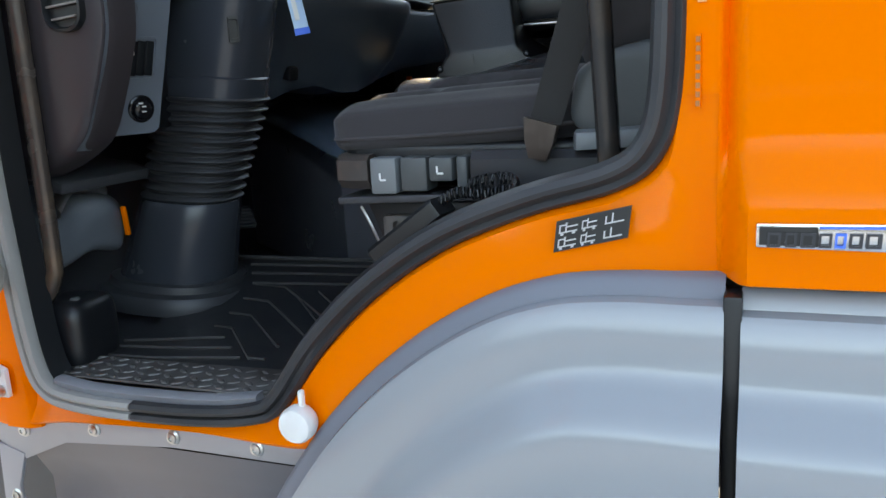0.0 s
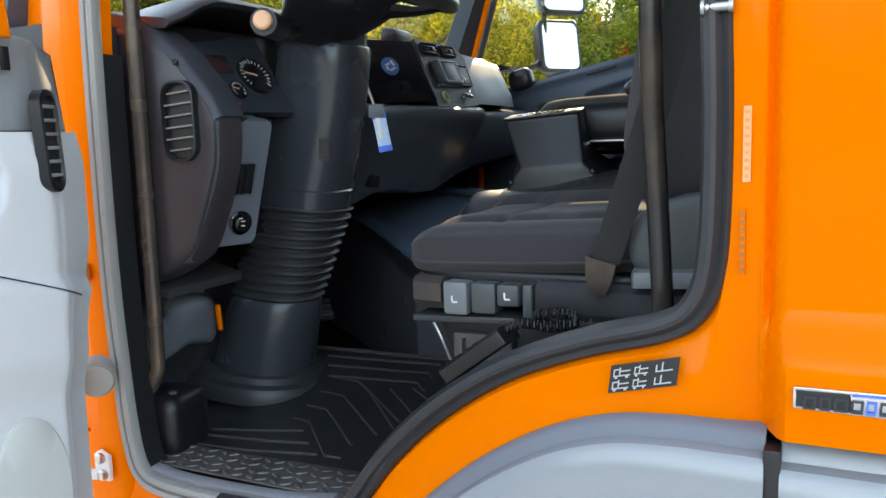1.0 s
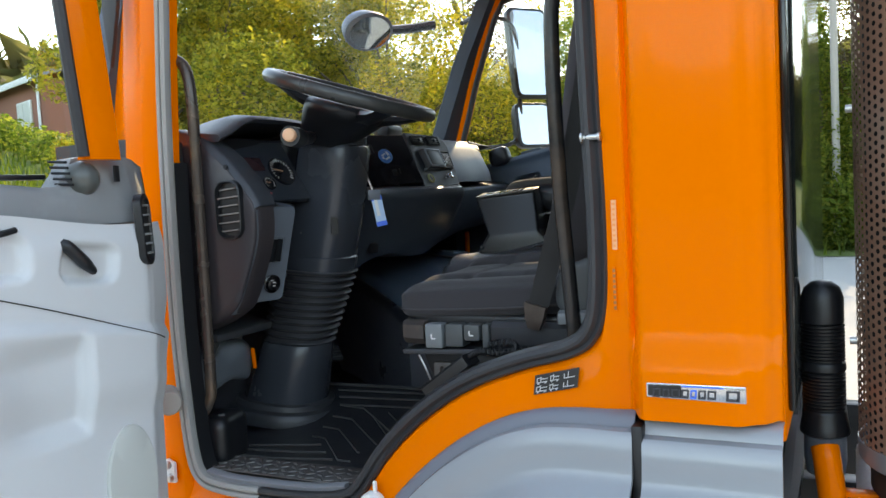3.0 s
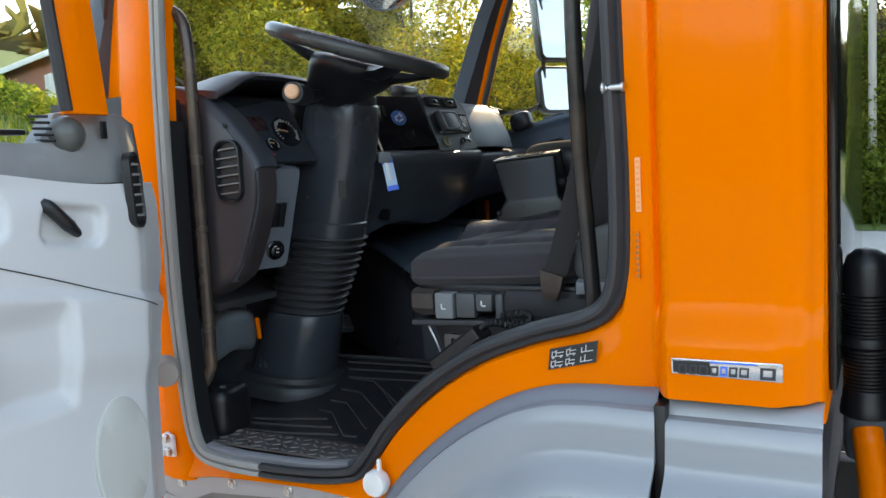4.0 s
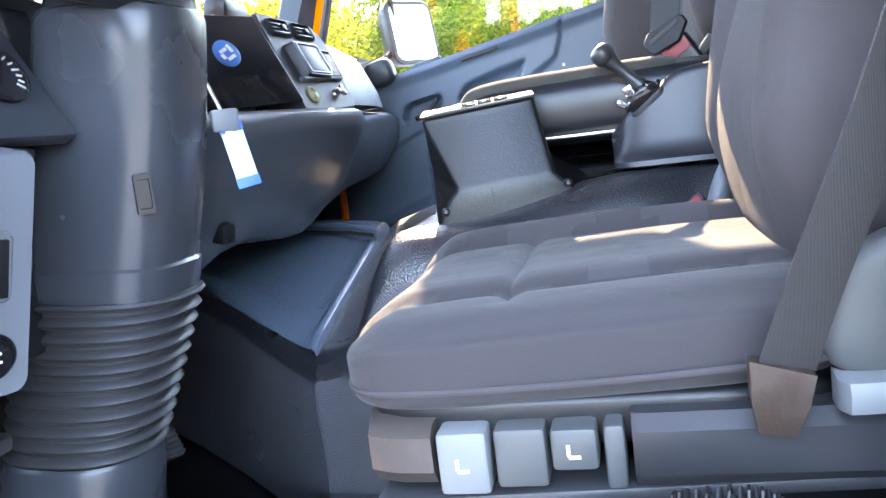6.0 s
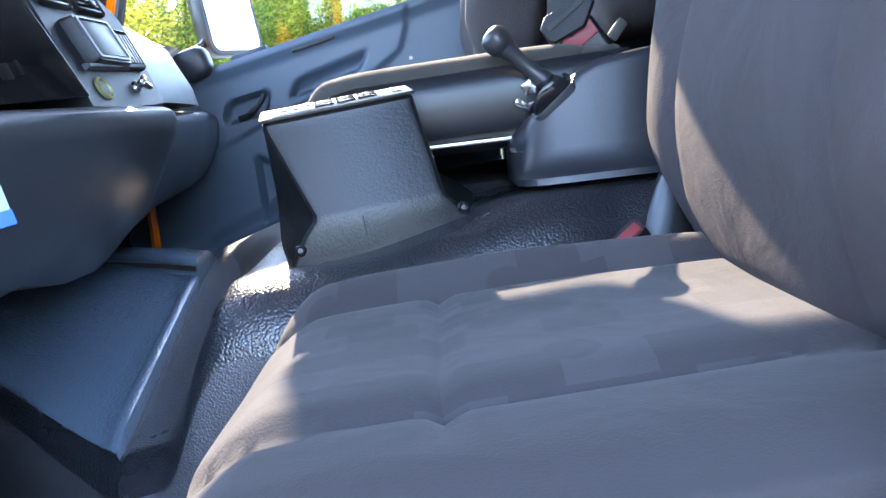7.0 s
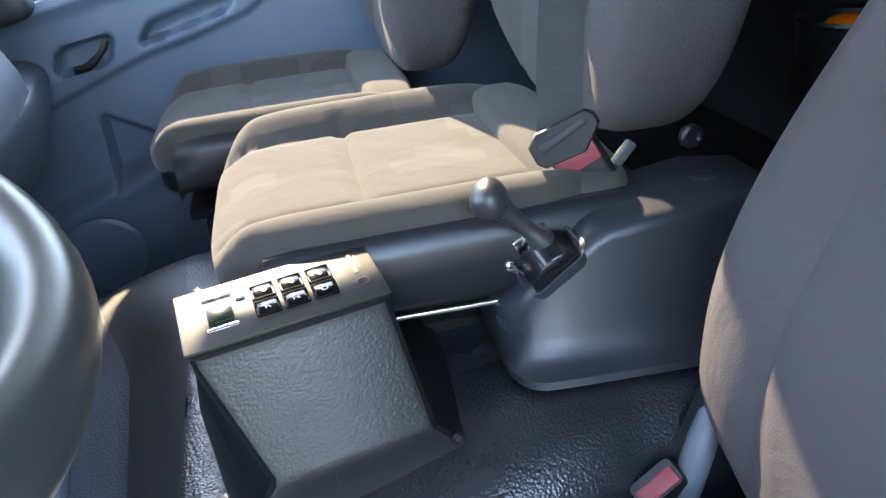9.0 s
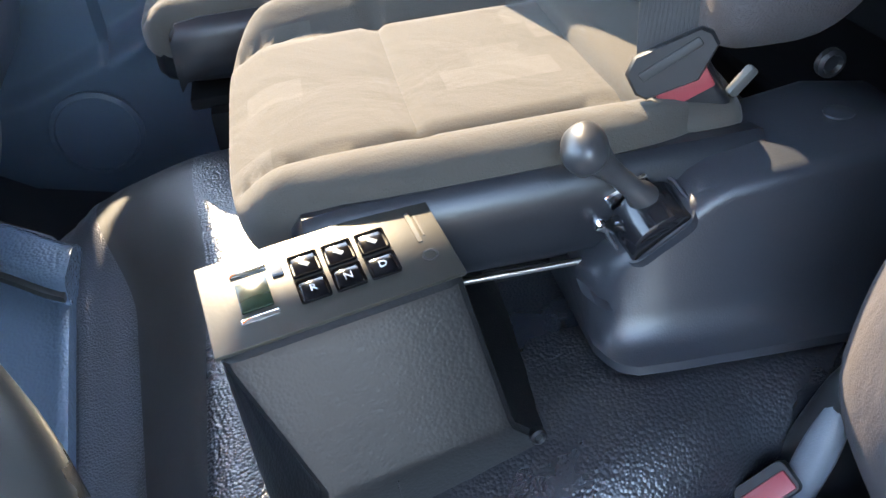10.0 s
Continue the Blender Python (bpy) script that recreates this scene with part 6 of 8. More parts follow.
part("display_window", bm, DISPLAY, splate, "small green digital display")
for y in (0.022, 0.072):
    bm = bmesh.new()
    rbox(bm, (0.028, 0.005, 0.002), BM_ @ pose(-0.056, y - 0.001, 0.0045), 0.0005)
    part("label_strip", bm, CHROME, splate)
bm = bmesh.new()
rbox(bm, (0.009, 0.018, 0.003), BM_ @ pose(-0.035, 0.066, 0.0045), 0.001)
part("mode_button", bm, PANEL, splate)
for i in range(3):
    for j, ch in enumerate(("RND"[i], "")):
        m = BM_ @ pose(-0.014 + 0.0270 * i, 0.031 + 0.0275 * j, 0.004)
        bm = bmesh.new()
        loft(bm, [[m @ Vector((a * k, b * k, z)) for a, b in rrect(0.0235, 0.0235, 0.002, 2)] for k, z in ((1, 0.0), (1, 0.0022), (0.90, 0.0022), (0.86, -0.001))])
        key = part("push_button", bm, DARKWIN, splate)
        bm = bmesh.new()
        rbox(bm, (0.0185, 0.0185, 0.002), m @ pose(0, 0, 0.0006), 0.001)
        part("button_face", bm, DARKWIN, key)
        if ch:
            lettering(ch, 0.0095, m @ pose(0, 0, 0.0022), DIAL_INK, key, "letter", 0.0003)
        else:
            bm = bmesh.new()
            rbox(bm, (0.004, 0.008, 0.0006), m @ pose(0, 0, 0.0022, 0, 0, 45), 0)
            part("symbol", bm, PANEL, key)
bm = bmesh.new()
loft(bm, [[BM_ @ pose(0.076, 0.026, 0.0043) @ Vector((r * math.cos(a), r * math.sin(a), z)) for a in [2 * math.pi * k / 20 for k in range(20)]] for r, z in ((0.0065, 0), (0.0065, 0.0006), (0.0045, 0.0006), (0.0045, 0))], caps=False)
part("round_mark", bm, INK, splate)
for x, h in ((0.074, 0.036), (0.079, 0.024)):
    bm = bmesh.new()
    rbox(bm, (0.0035 if h > 0.03 else 0.0015, h, 0.0006), BM_ @ pose(x, 0.060, 0.0045), 0)
    part("text_bar", bm, INK, splate)
for x, y, z in ((0.117, -0.0705, -0.133), (-0.078, -0.0715, -0.142)):
    bm = bmesh.new()
    lathe(bm, [(0.007, -0.004), (0.007, 0.002), (0.005, 0.004), (0.003, 0.002), (0.0001, 0.002)], BM_ @ pose(x, y, z, 70, 0, 0), 12)
    part("screw", bm, BLACK, sel)
bm = bmesh.new()
rbox(bm, (0.03, 0.004, 0.006), BM_ @ pose(0.006, -0.0745, -0.168), 0.001)
part("exposed_foam", bm, PEACH, sel)
bm = bmesh.new()
rbox(bm, (0.001, 0.001, 0.046), BM_ @ pose(0.000, -0.0703, -0.139, 4, 0, 0), 0)
part("split_line", bm, INK, sel)

# ---- parking brake console ----
con = thing("brake_console", "dark grey moulded console with parking brake lever", "console")


def con_ring(x, y0, y1, z, r=0.035):
    base = 1.545
    out = [(x, y0 - 0.030, base), (x, y0 - 0.028, base + 0.008), (x, y0 - 0.014, base + 0.012), (x, y0 - 0.002, base + 0.022), (x, y0 + 0.004, base + 0.04)]
    for k in range(6):
        a = radians(18 * k)
        out.append((x, y0 + 0.02 + r - r * math.cos(a), z - r + r * math.sin(a)))
    for k in range(6):
        a = radians(90 - 18 * k)
        out.append((x, y1 - 0.01 - r + r * math.cos(a), z - r + r * math.sin(a)))
    return [Vector(p) for p in out + [(x, y1, base)]]


bm = bmesh.new()
rings = [con_ring(x, y0, y1, z, r) for x, y0, y1, z, r in ((0.186, 0.925, 1.02, 1.600, 0.010), (0.192, 0.908, 1.02, 1.604, 0.014), (0.197, 0.899, 1.03, 1.608, 0.022), (0.203, 0.894, 1.035, 1.614, 0.030), (0.213, 0.889, 1.04, 1.626, 0.015), (0.25, 0.886, 1.04, 1.654, 0.015), (0.282, 0.885, 1.04, 1.680, 0.015), (0.30, 0.884, 1.04, 1.688, 0.015), (0.35, 0.882, 1.045, 1.694, 0.015),
                                                          (0.43, 0.880, 1.05, 1.703, 0.015), (0.485, 0.880, 1.05, 1.700, 0.03), (0.515, 0.89, 1.045, 1.68, 0.03), (0.525, 0.90, 1.03, 1.64, 0.03))]
loft(bm, rings)
part("housing", bm, CONSOLE, con)
GN = Vector((-0.60, -0.26, 0.755)).normalized()
GX = Vector((0.78, -0.04, 0.62))
LM = place((0.242, 0.932, 1.650), GX, GN.cross(GX))
bm = bmesh.new()
loft(bm, [[LM @ Vector((a * k, b * k, z)) for a, b in rrect(0.076, 0.060, 0.016, 5)] for k, z in ((1.02, -0.020), (1.00, -0.003), (0.96, 0.001), (0.90, 0.001), (0.86, -0.003), (0.84, -0.012))])
part("lever_surround", bm, CONSOLE, con)
bm = bmesh.new()
loft(bm, [[LM @ Vector((0.031 * math.cos(a), y, -0.006 + k * 0.027 * math.sin(a))) for a in [math.pi * i / 16 for i in range(17)]] for y, k in ((-0.024, 0.90), (-0.022, 1.0), (0.016, 1.0), (0.018, 0.90))])
gate = part("lever_gate", bm, GLOSS, con, "glossy black lever pivot")
bm = bmesh.new()
rbox(bm, (0.040, 0.005, 0.034), LM @ pose(0.000, 0.0225, 0.010, 0, 12, 0), 0.002)
part("gate_bracket", bm, CHROME, gate)
bm = bmesh.new()
rbox(bm, (0.010, 0.014, 0.030), LM @ pose(-0.030, 0.014, 0.010, 0, -18, 0), 0.003)
part("gate_bracket", bm, CHROME, gate)
KNOB = material("worn_lever_knob", (0.030, 0.030, 0.032), 0.32, vary=0.15, scale=25, second=(0.09, 0.09, 0.09), second_scale=18, second_amount=0.4)
base, tip = Vector((0.240, 0.936, 1.668)), Vector((0.190, 0.935, 1.720))
bm = bmesh.new()
tube(bm, [base.lerp(tip, t) for t in (0, 0.12, 0.22, 0.5, 0.7, 0.85, 1.0)], [0.013, 0.013, 0.0095, 0.009, 0.010, 0.0125, 0.016], 16)
part("lever", bm, KNOB, con, "worn black parking brake lever")
bm = bmesh.new()
superbox(bm, (0.034, 0.044, 0.036), place(tip + Vector((-0.006, 0, 0.006)), (-0.69, 0.0, 0.72), (0.25, 0.9, 0.25)), 2.5, 12)
part("lever_knob", bm, KNOB, con)
bm = bmesh.new()
lathe(bm, [(0.013, 0), (0.013, 0.002), (0.011, 0.003), (0.0001, 0.0025)], pose(0.425, 0.965, 1.7015), 18)
part("plug", bm, CONSOLE, con)
bm = bmesh.new()
lathe(bm, [(0.007, -0.004), (0.007, 0.002), (0.004, 0.003), (0.0001, 0.001)], place((0.212, 0.932, 1.580), (0.3, 1, 0), (0.2, 0, 1)) , 12)
part("bolt", bm, BLACK, con)

# ---- passenger bench: two seats ----
def passenger_seat(y, width, z, x0, label, belt_side):
    seat = thing("passenger_chair", label, "seat", "passenger bench seats")
    bm = bmesh.new()
    superbox(bm, (0.46, width - 0.012, 0.080), pose(x0 + 0.23, y, z - 0.038, 0, -1.5, 0), 4.5, 40, seat_shape(0.5, 0.030, [-0.22], [-0.58, 0.58]))
    part("cushion", bm, SEAT_P, seat)
    bm = bmesh.new()
    superbox(bm, (0.44, width - 0.03, 0.06), pose(x0 + 0.235, y, z - 0.075), 7, 14)
    part("skirt", bm, BLACK, seat, "black vinyl cushion skirt")
    for s in (-1, 1):
        bm = bmesh.new()
        loft(bm, [[(x, y + s * (width / 2 - 0.030 + a), z + b + lift) for a, b in ((0.0, -0.082), (0.032, -0.082), (0.037, -0.07), (0.036, -0.025), (0.031, -0.008), (0.020, 0.000), (0.0, -0.004))]
                  for x, lift in ((x0 + 0.055, -0.02), (x0 + 0.065, -0.006), (x0 + 0.10, 0.0), (x0 + 0.30, 0.006), (x0 + 0.46, 0.010))])
        part("side_skirt", bm, VINYL, seat, "black vinyl cushion side")
    bm = bmesh.new()
    superbox(bm, (0.10, width * 0.90, 0.07), pose(x0 + 0.425, y, z - 0.008), 4.0, 18)
    part("rear_roll", bm, SEAT_PS, seat)

    def shape(u, w):
        side = smooth(0.45, 0.85, abs(u.y))
        w.x -= 0.04 * side * smooth(0.1, -0.6, u.x) * smooth(1.0, 0.6, abs(u.z))
        w.x += 0.14 * (u.z + 1) * 0.5
        for sy in (-0.55, 0.55):
            w.x += 0.007 * math.exp(-((u.y - sy) / 0.04) ** 2) * smooth(0.0, -0.6, u.x)
        return w

    bm = bmesh.new()
    superbox(bm, (0.15, width * 0.96, 0.74), pose(x0 + 0.50, y, z + 0.40), 4.5, 32, shape)
    part("backrest", bm, BACKCLOTH, seat, "ribbed grey cloth backrest")
    bm = bmesh.new()
    rbox(bm, (0.40, width * 0.78, 0.02), pose(x0 + 0.25, y + 0.02, z - 0.158), 0.004)
    part("seat_pan", bm, CARPET, seat)
    for sx in (0.10, 0.40):
        for sy in (-0.4, 0.4):
            bm = bmesh.new()
            rbox(bm, (0.04, 0.03, 0.5 if y > 1.45 else z - 0.158 - 1.48), pose(x0 + sx, y + sy * width, (z - 0.158 + (z - 0.658 if y > 1.45 else 1.48)) / 2), 0.003)
            part("leg", bm, CARPET, seat)
    return seat


mid = passenger_seat(1.215, 0.52, 1.690, -0.105, "faded grey-brown patterned cloth middle seat, sunlit", 1)
outer = passenger_seat(1.790, 0.50, 1.655, -0.245, "faded grey-brown patterned cloth outer passenger seat", 1)
bm = bmesh.new()
rbox(bm, (0.40, 0.005, 0.005), pose(0.13, 0.952, 1.602), 0.0015)
part("slide_rail", bm, STEEL, mid)
bm = bmesh.new()
lathe(bm, [(0.013, 0), (0.013, 0.006), (0.009, 0.008), (0.007, 0.004), (0.0001, 0.004)], place((0.418, 0.985, 1.742), (1, 0, 0), (0, 0, 1)), 16)
part("pivot_bolt", bm, BLACK, mid)

pb = thing("passenger_seat_belt", "dark webbing belt with metal tongue in its buckle", "seat belt")
line = catmull([(0.287, 1.020, 1.748), (0.293, 1.037, 1.80), (0.306, 1.060, 1.883), (0.335, 1.09, 2.05), (0.40, 1.12, 2.40)], 5)
belt("webbing", line, [(0.047, -0.016, 0.006)] * len(line), pb)
m = place((0.287, 1.012, 1.750), (0.86, -0.25, 0.42), (-0.2, 0.25, 1))
bm = bmesh.new()
hexa = [(-0.038, 0.006), (-0.026, 0.017), (0.034, 0.017), (0.041, 0.010), (0.042, -0.002), (0.016, -0.024), (-0.030, -0.022), (-0.037, -0.014)]
loft(bm, [[m @ Vector((a * k, b * k, z)) for a, b in hexa] for k, z in ((0.95, -0.005), (1, -0.003), (1, 0.002), (0.93, 0.005))])
tongue = part("tongue", bm, TONGUE, pb, "grey plastic-coated belt tongue")
bm = bmesh.new()
rbox(bm, (0.058, 0.009, 0.004), m @ pose(0.001, 0.003, 0.0046, 0, 0, 9), 0.002)
part("webbing_slot", bm, INK, tongue)
bk = thing("passenger_belt_buckle", "black belt buckle with faded red button", "buckle")
m = place((0.304, 1.013, 1.722), (0.80, -0.27, 0.54), (-0.45, 0.12, 0.9))
bm = bmesh.new()
loft(bm, [[m @ Vector((a * k, y, z - 0.012)) for a, z in rrect(0.056, 0.028, 0.008, 4)] for k, y in ((0.75, -0.100), (0.82, -0.08), (0.96, -0.04), (1, 0.0), (1, 0.014), (0.96, 0.017))])
part("housing", bm, BLACK, bk)
bm = bmesh.new()
slab(bm, [m @ Vector((a, b, 0.0035)) for a, b in ((-0.024, -0.010), (0.024, -0.010), (0.025, 0.012), (0.012, 0.014), (0.011, 0.009), (-0.011, 0.009), (-0.012, 0.014), (-0.024, 0.011))], (m.to_3x3() @ Vector((0, 0, -0.012))), 0.002)
part("release_button", bm, RED, bk, "faded red release button")
bm = bmesh.new()
rbox(bm, (0.016, 0.008, 0.030), pose(0.352, 1.004, 1.726, 20, 35, 30), 0.003)
part("anchor", bm, PALE_METAL, bk, "pale metal buckle anchor")

bin_ = thing("storage_bin", "black round bin holding an orange object behind the seats", "bin")
bm = bmesh.new()
lathe(bm, [(0.054, 0), (0.062, 0.085), (0.066, 0.090), (0.064, 0.095), (0.058, 0.091), (0.052, 0.012), (0.0001, 0.012)], pose(0.672, 1.085, 1.730), 24)
part("tub", bm, BLACK, bin_)
bm = bmesh.new()
rbox(bm, (0.035, 0.05, 0.05), pose(0.741, 1.085, 1.775), 0.004)
part("wall_bracket", bm, BLACK, bin_)
bm = bmesh.new()
superbox(bm, (0.07, 0.06, 0.08), pose(0.672, 1.085, 1.785), 3, 8)
part("contents", bm, ORANGE, bin_)
locker = thing("rear_locker", "black locker box behind the seats", "locker")
bm = bmesh.new()
rbox(bm, (0.20, 0.9, 0.28), pose(0.65, 1.20, 1.425), 0.01)
part("body", bm, CARPET, locker)
bm = bmesh.new()
rbox(bm, (0.21, 0.91, 0.018), pose(0.648, 1.20, 1.575), 0.006)
part("lid", bm, CARPET, locker)
bm = bmesh.new()
rbox(bm, (0.012, 0.05, 0.03), pose(0.540, 1.20, 1.560), 0.004)
part("latch", bm, GLOSS, locker)

# ---- passenger door ----
pdoor = thing("passenger_door", "closed passenger door with blue-grey trim and clear window", "door")
PY = 2.085


def sill_z(x):
    return 1.873 + 0.20 * (x + 0.25)


bm = bmesh.new()
outline = [(-0.78, 1.02), (0.255, 1.02), (0.26, 1.4)] + [(0.26, sill_z(0.26))] + [(0.15, sill_z(0.15)), (0.0, sill_z(0)), (-0.3, sill_z(-0.3)), (-0.55, sill_z(-0.55)), (-0.70, 1.80), (-0.80, 1.80)]
slab(bm, [(x, PY + 0.055, z) for x, z in outline], (0, 0.03, 0), 0.006)
part("door_shell", bm, DOORBLUE, pdoor)


def soft_box(px, pz, w, h, r):
    """Distance to a rounded rectangle, negative inside."""
    qx, qz = abs(px) - w / 2 + r, abs(pz) - h / 2 + r
    return math.hypot(max(qx, 0), max(qz, 0)) + min(max(qx, qz), 0) - r


def pdoor_y(x, z):
    """Relief of the moulded trim: upper band, ledge, pocket and two recesses."""
    top = sill_z(x)
    y = PY + 0.006 - 0.022 * smooth(0.05, 0.0, top - z) * smooth(-0.01, 0.02, top - z)
    band = float(np.interp(x, [-0.80, -0.62, -0.50, -0.352, -0.284, -0.162, -0.053, 0.025, 0.046, 0.06], [1.52, 1.56, 1.61, 1.671, 1.697, 1.730, 1.765, 1.816, 1.88, 2.1]))
    y -= 0.012 * smooth(-0.006, 0.006, z - band)
    ledge = float(np.interp(x, [-0.80, -0.565, -0.422, -0.249, -0.023, 0.171, 0.52], [1.33, 1.373, 1.430, 1.511, 1.596, 1.636, 1.66]))
    y -= 0.034 * smooth(0.016, -0.030, z - ledge)
    y += 0.020 * smooth(-0.012, -0.045, z - ledge) * smooth(-0.02, -0.10, z - ledge)
    pocket = smooth(-0.405, -0.393, x) * smooth(0.0, -0.02, z - 1.590 + 0.55 * (x + 0.40)) * smooth(-0.05, 0.0, z - ledge)
    y += 0.042 * pocket
    d = soft_box(x + 0.402 - 0.25 * (z - 1.712), z - 1.714 - 0.18 * (x + 0.40), 0.118, 0.058, 0.020)
    y += 0.045 * smooth(0.003, -0.010, d)
    d = soft_box(x + 0.175 - 0.55 * (z - 1.77), z - 1.772 - 0.27 * (x + 0.175), 0.170, 0.046, 0.012)
    y += 0.034 * smooth(0.003, -0.009, d) * smooth(-0.03, 0.02, 1.785 - z + 0.27 * (x + 0.175))
    return y


bm = bmesh.new()
grid(bm, 150, 120, lambda u, v: Vector((-0.78 + 1.035 * u, pdoor_y(-0.78 + 1.035 * u, 1.03 + (sill_z(-0.78 + 1.035 * u) - 1.03) * v), 1.03 + (sill_z(-0.78 + 1.035 * u) - 1.03) * v)))
panel_p = part("inner_panel", bm, DOORBLUE, pdoor, "moulded blue-grey door trim", 60)
bm = bmesh.new()
tube(bm, catmull([(-0.350, PY - 0.010, 1.742), (-0.362, PY - 0.014, 1.722), (-0.395, PY - 0.012, 1.694), (-0.425, PY - 0.004, 1.686)], 5), [0.007] * 8 + [0.009] * 8, 10)
part("lever", bm, BLACK, panel_p, "black door lever")
bm = bmesh.new()
rbox(bm, (0.12, 0.012, 0.010), pose(-0.20, PY - 0.012, sill_z(-0.20) - 0.028, 0, -11.5, 0), 0.003)
part("lock_strip", bm, BLACK, panel_p)
bm = bmesh.new()
loft(bm, [[(-0.375 + a * k, PY + 0.010 - d, sill_z(-0.375) + 0.004 + b * k + 0.2 * a * k) for a, b in rrect(0.10, 0.018, 0.007, 4)] for k, d in ((1, 0), (0.96, 0.010), (0.8, 0.014))])
part("sill_grille", bm, DASH_TOP, panel_p)
bm = bmesh.new()
lathe(bm, [(0.095, 0), (0.095, 0.010), (0.085, 0.014), (0.082, 0.008), (0.03, 0.010), (0.0001, 0.010)], place((-0.46, PY - 0.020, 1.262), (1, 0, 0), (0, 0, 1)), 30)
part("speaker", bm, DOORBLUE, pdoor)
bm = bmesh.new()
lathe(bm, [(0.005, 0), (0.005, 0.006), (0.0001, 0.006)], place((0.048, PY + 0.008, 1.79), (1, 0, 0), (0, 0, 1)), 10)
part("lock_dot", bm, WHITE, pdoor)
bm = bmesh.new()
slab(bm, [(-0.80, PY + 0.05, 1.76), (-0.52, PY + 0.05, 1.81), (0.25, PY + 0.05, 1.97), (0.24, PY + 0.05, 2.58), (-0.505, PY + 0.05, 2.58)], (0, 0.005, 0))
pg = part("window_pane", bm, GLASS, pdoor)
pg.visible_shadow = False
bm = bmesh.new()
tube(bm, [(-0.80, PY + 0.055, 1.76), (-0.66, PY + 0.05, 2.20), (-0.545, PY + 0.045, 2.50), (-0.50, PY + 0.045, 2.57), (-0.43, PY + 0.045, 2.58), (0.24, PY + 0.045, 2.58), (0.25, PY + 0.055, 1.98)], 0.026, 8)
part("window_frame", bm, ORANGE, pdoor)
bm = bmesh.new()
tube(bm, [(-0.765, PY + 0.03, 1.80), (-0.635, PY + 0.022, 2.20), (-0.53, PY + 0.02, 2.47), (-0.485, PY + 0.02, 2.545), (-0.42, PY + 0.02, 2.558), (0.22, PY + 0.02, 2.558), (0.23, PY + 0.03, 1.98)], 0.014, 8)
part("window_seal", bm, SEAL, pdoor)
bm = bmesh.new()
superbox(bm, (0.10, 0.07, 0.085), pose(-0.520, PY - 0.020, 1.838, 0, -14, 0), 3.2, 12)
part("tweeter_pod", bm, DASH, pdoor)
bm = bmesh.new()
slab(bm, [(0.266, PY + 0.004, 1.0), (0.80, PY + 0.004, 1.0), (0.80, PY + 0.004, 2.62), (0.266, PY + 0.004, 2.62)], (0, 0.10, 0), 0.006)
tagged(part("wall_passenger_pillar", bm, DOORBLUE), "grey trim behind the passenger door", "pillar trim", kind="structure")
bm = bmesh.new()
slab(bm, [(-0.98, PY + 0.02, 1.0), (-0.76, PY + 0.02, 1.0), (-0.76, PY + 0.02, 1.78), (-0.98, PY + 0.02, 1.80)], (0, 0.09, 0))
tagged(part("wall_passenger_front", bm, BLACK), "dark kick panel ahead of the passenger door", "kick panel", kind="structure")
bm = bmesh.new()
tube(bm, catmull([(-0.70, 1.92, 1.15), (-0.66, 1.94, 1.35), (-0.655, 1.95, 1.50)], 4), 0.012, 8)
tagged(part("orange_edge", bm, ORANGE), "orange painted edge of the passenger door frame", "door frame", kind="structure")

# ---- driver's door, open ----
ddoor = thing("driver_door", "open driver's door with light grey inner trim and orange frame", "door")
DX = -0.425


def trim_x(y, z):
    """How far the trim stands out; y runs outwards from the hinge edge."""
    x = DX + 0.012 * math.sin((z - 1.0) * 2.2)
    x += 0.010
    x -= 0.050 * min(1.0, max(0.0, (y + 0.186) / 0.086)) + 0.012 * smooth(-0.215, -0.186, y)
    d = soft_box(y + 0.352 - 0.2 * (z - 1.578), z - 1.580 + 0.10 * (y + 0.352), 0.135, 0.078, 0.026)
    x -= 0.020 * smooth(0.004, -0.014, d)
    d = soft_box(y + 0.575, z - 1.605, 0.19, 0.085, 0.026)
    x -= 0.020 * smooth(0.004, -0.014, d)
    x += 0.020 * smooth(1.47, 1.44, z + 0.16 * (y + 0.37))
    x -= 0.030 * smooth(1.345, 1.26, z + 0.12 * (y + 0.35)) * 0.6
    x += -0.012 * smooth(1.60, 1.66, z)
    pocket = smooth(-0.372, -0.395, y) * smooth(-0.60, -0.46, y - 0.3 * (1.30 - z)) * smooth(1.47, 1.40, z) * smooth(1.24, 1.29, z)
    x -= 0.030 * pocket
    return x


bm = bmesh.new()
ys = [-0.10, -0.12, -0.14, -0.16, -0.172, -0.18, -0.186, -0.192, -0.198, -0.206, -0.215, -0.225, -0.235] + [-0.235 - 0.006 * k for k in range(1, 76)] + [-0.72, -0.8, -0.9, -1.0, -1.1, -1.2]


def trim_top(y):
    return 1.652 + 0.10 * smooth(-0.25, -0.6, y) * 0.35


def trim_low(y):
    return 0.98 + 0.0 * y


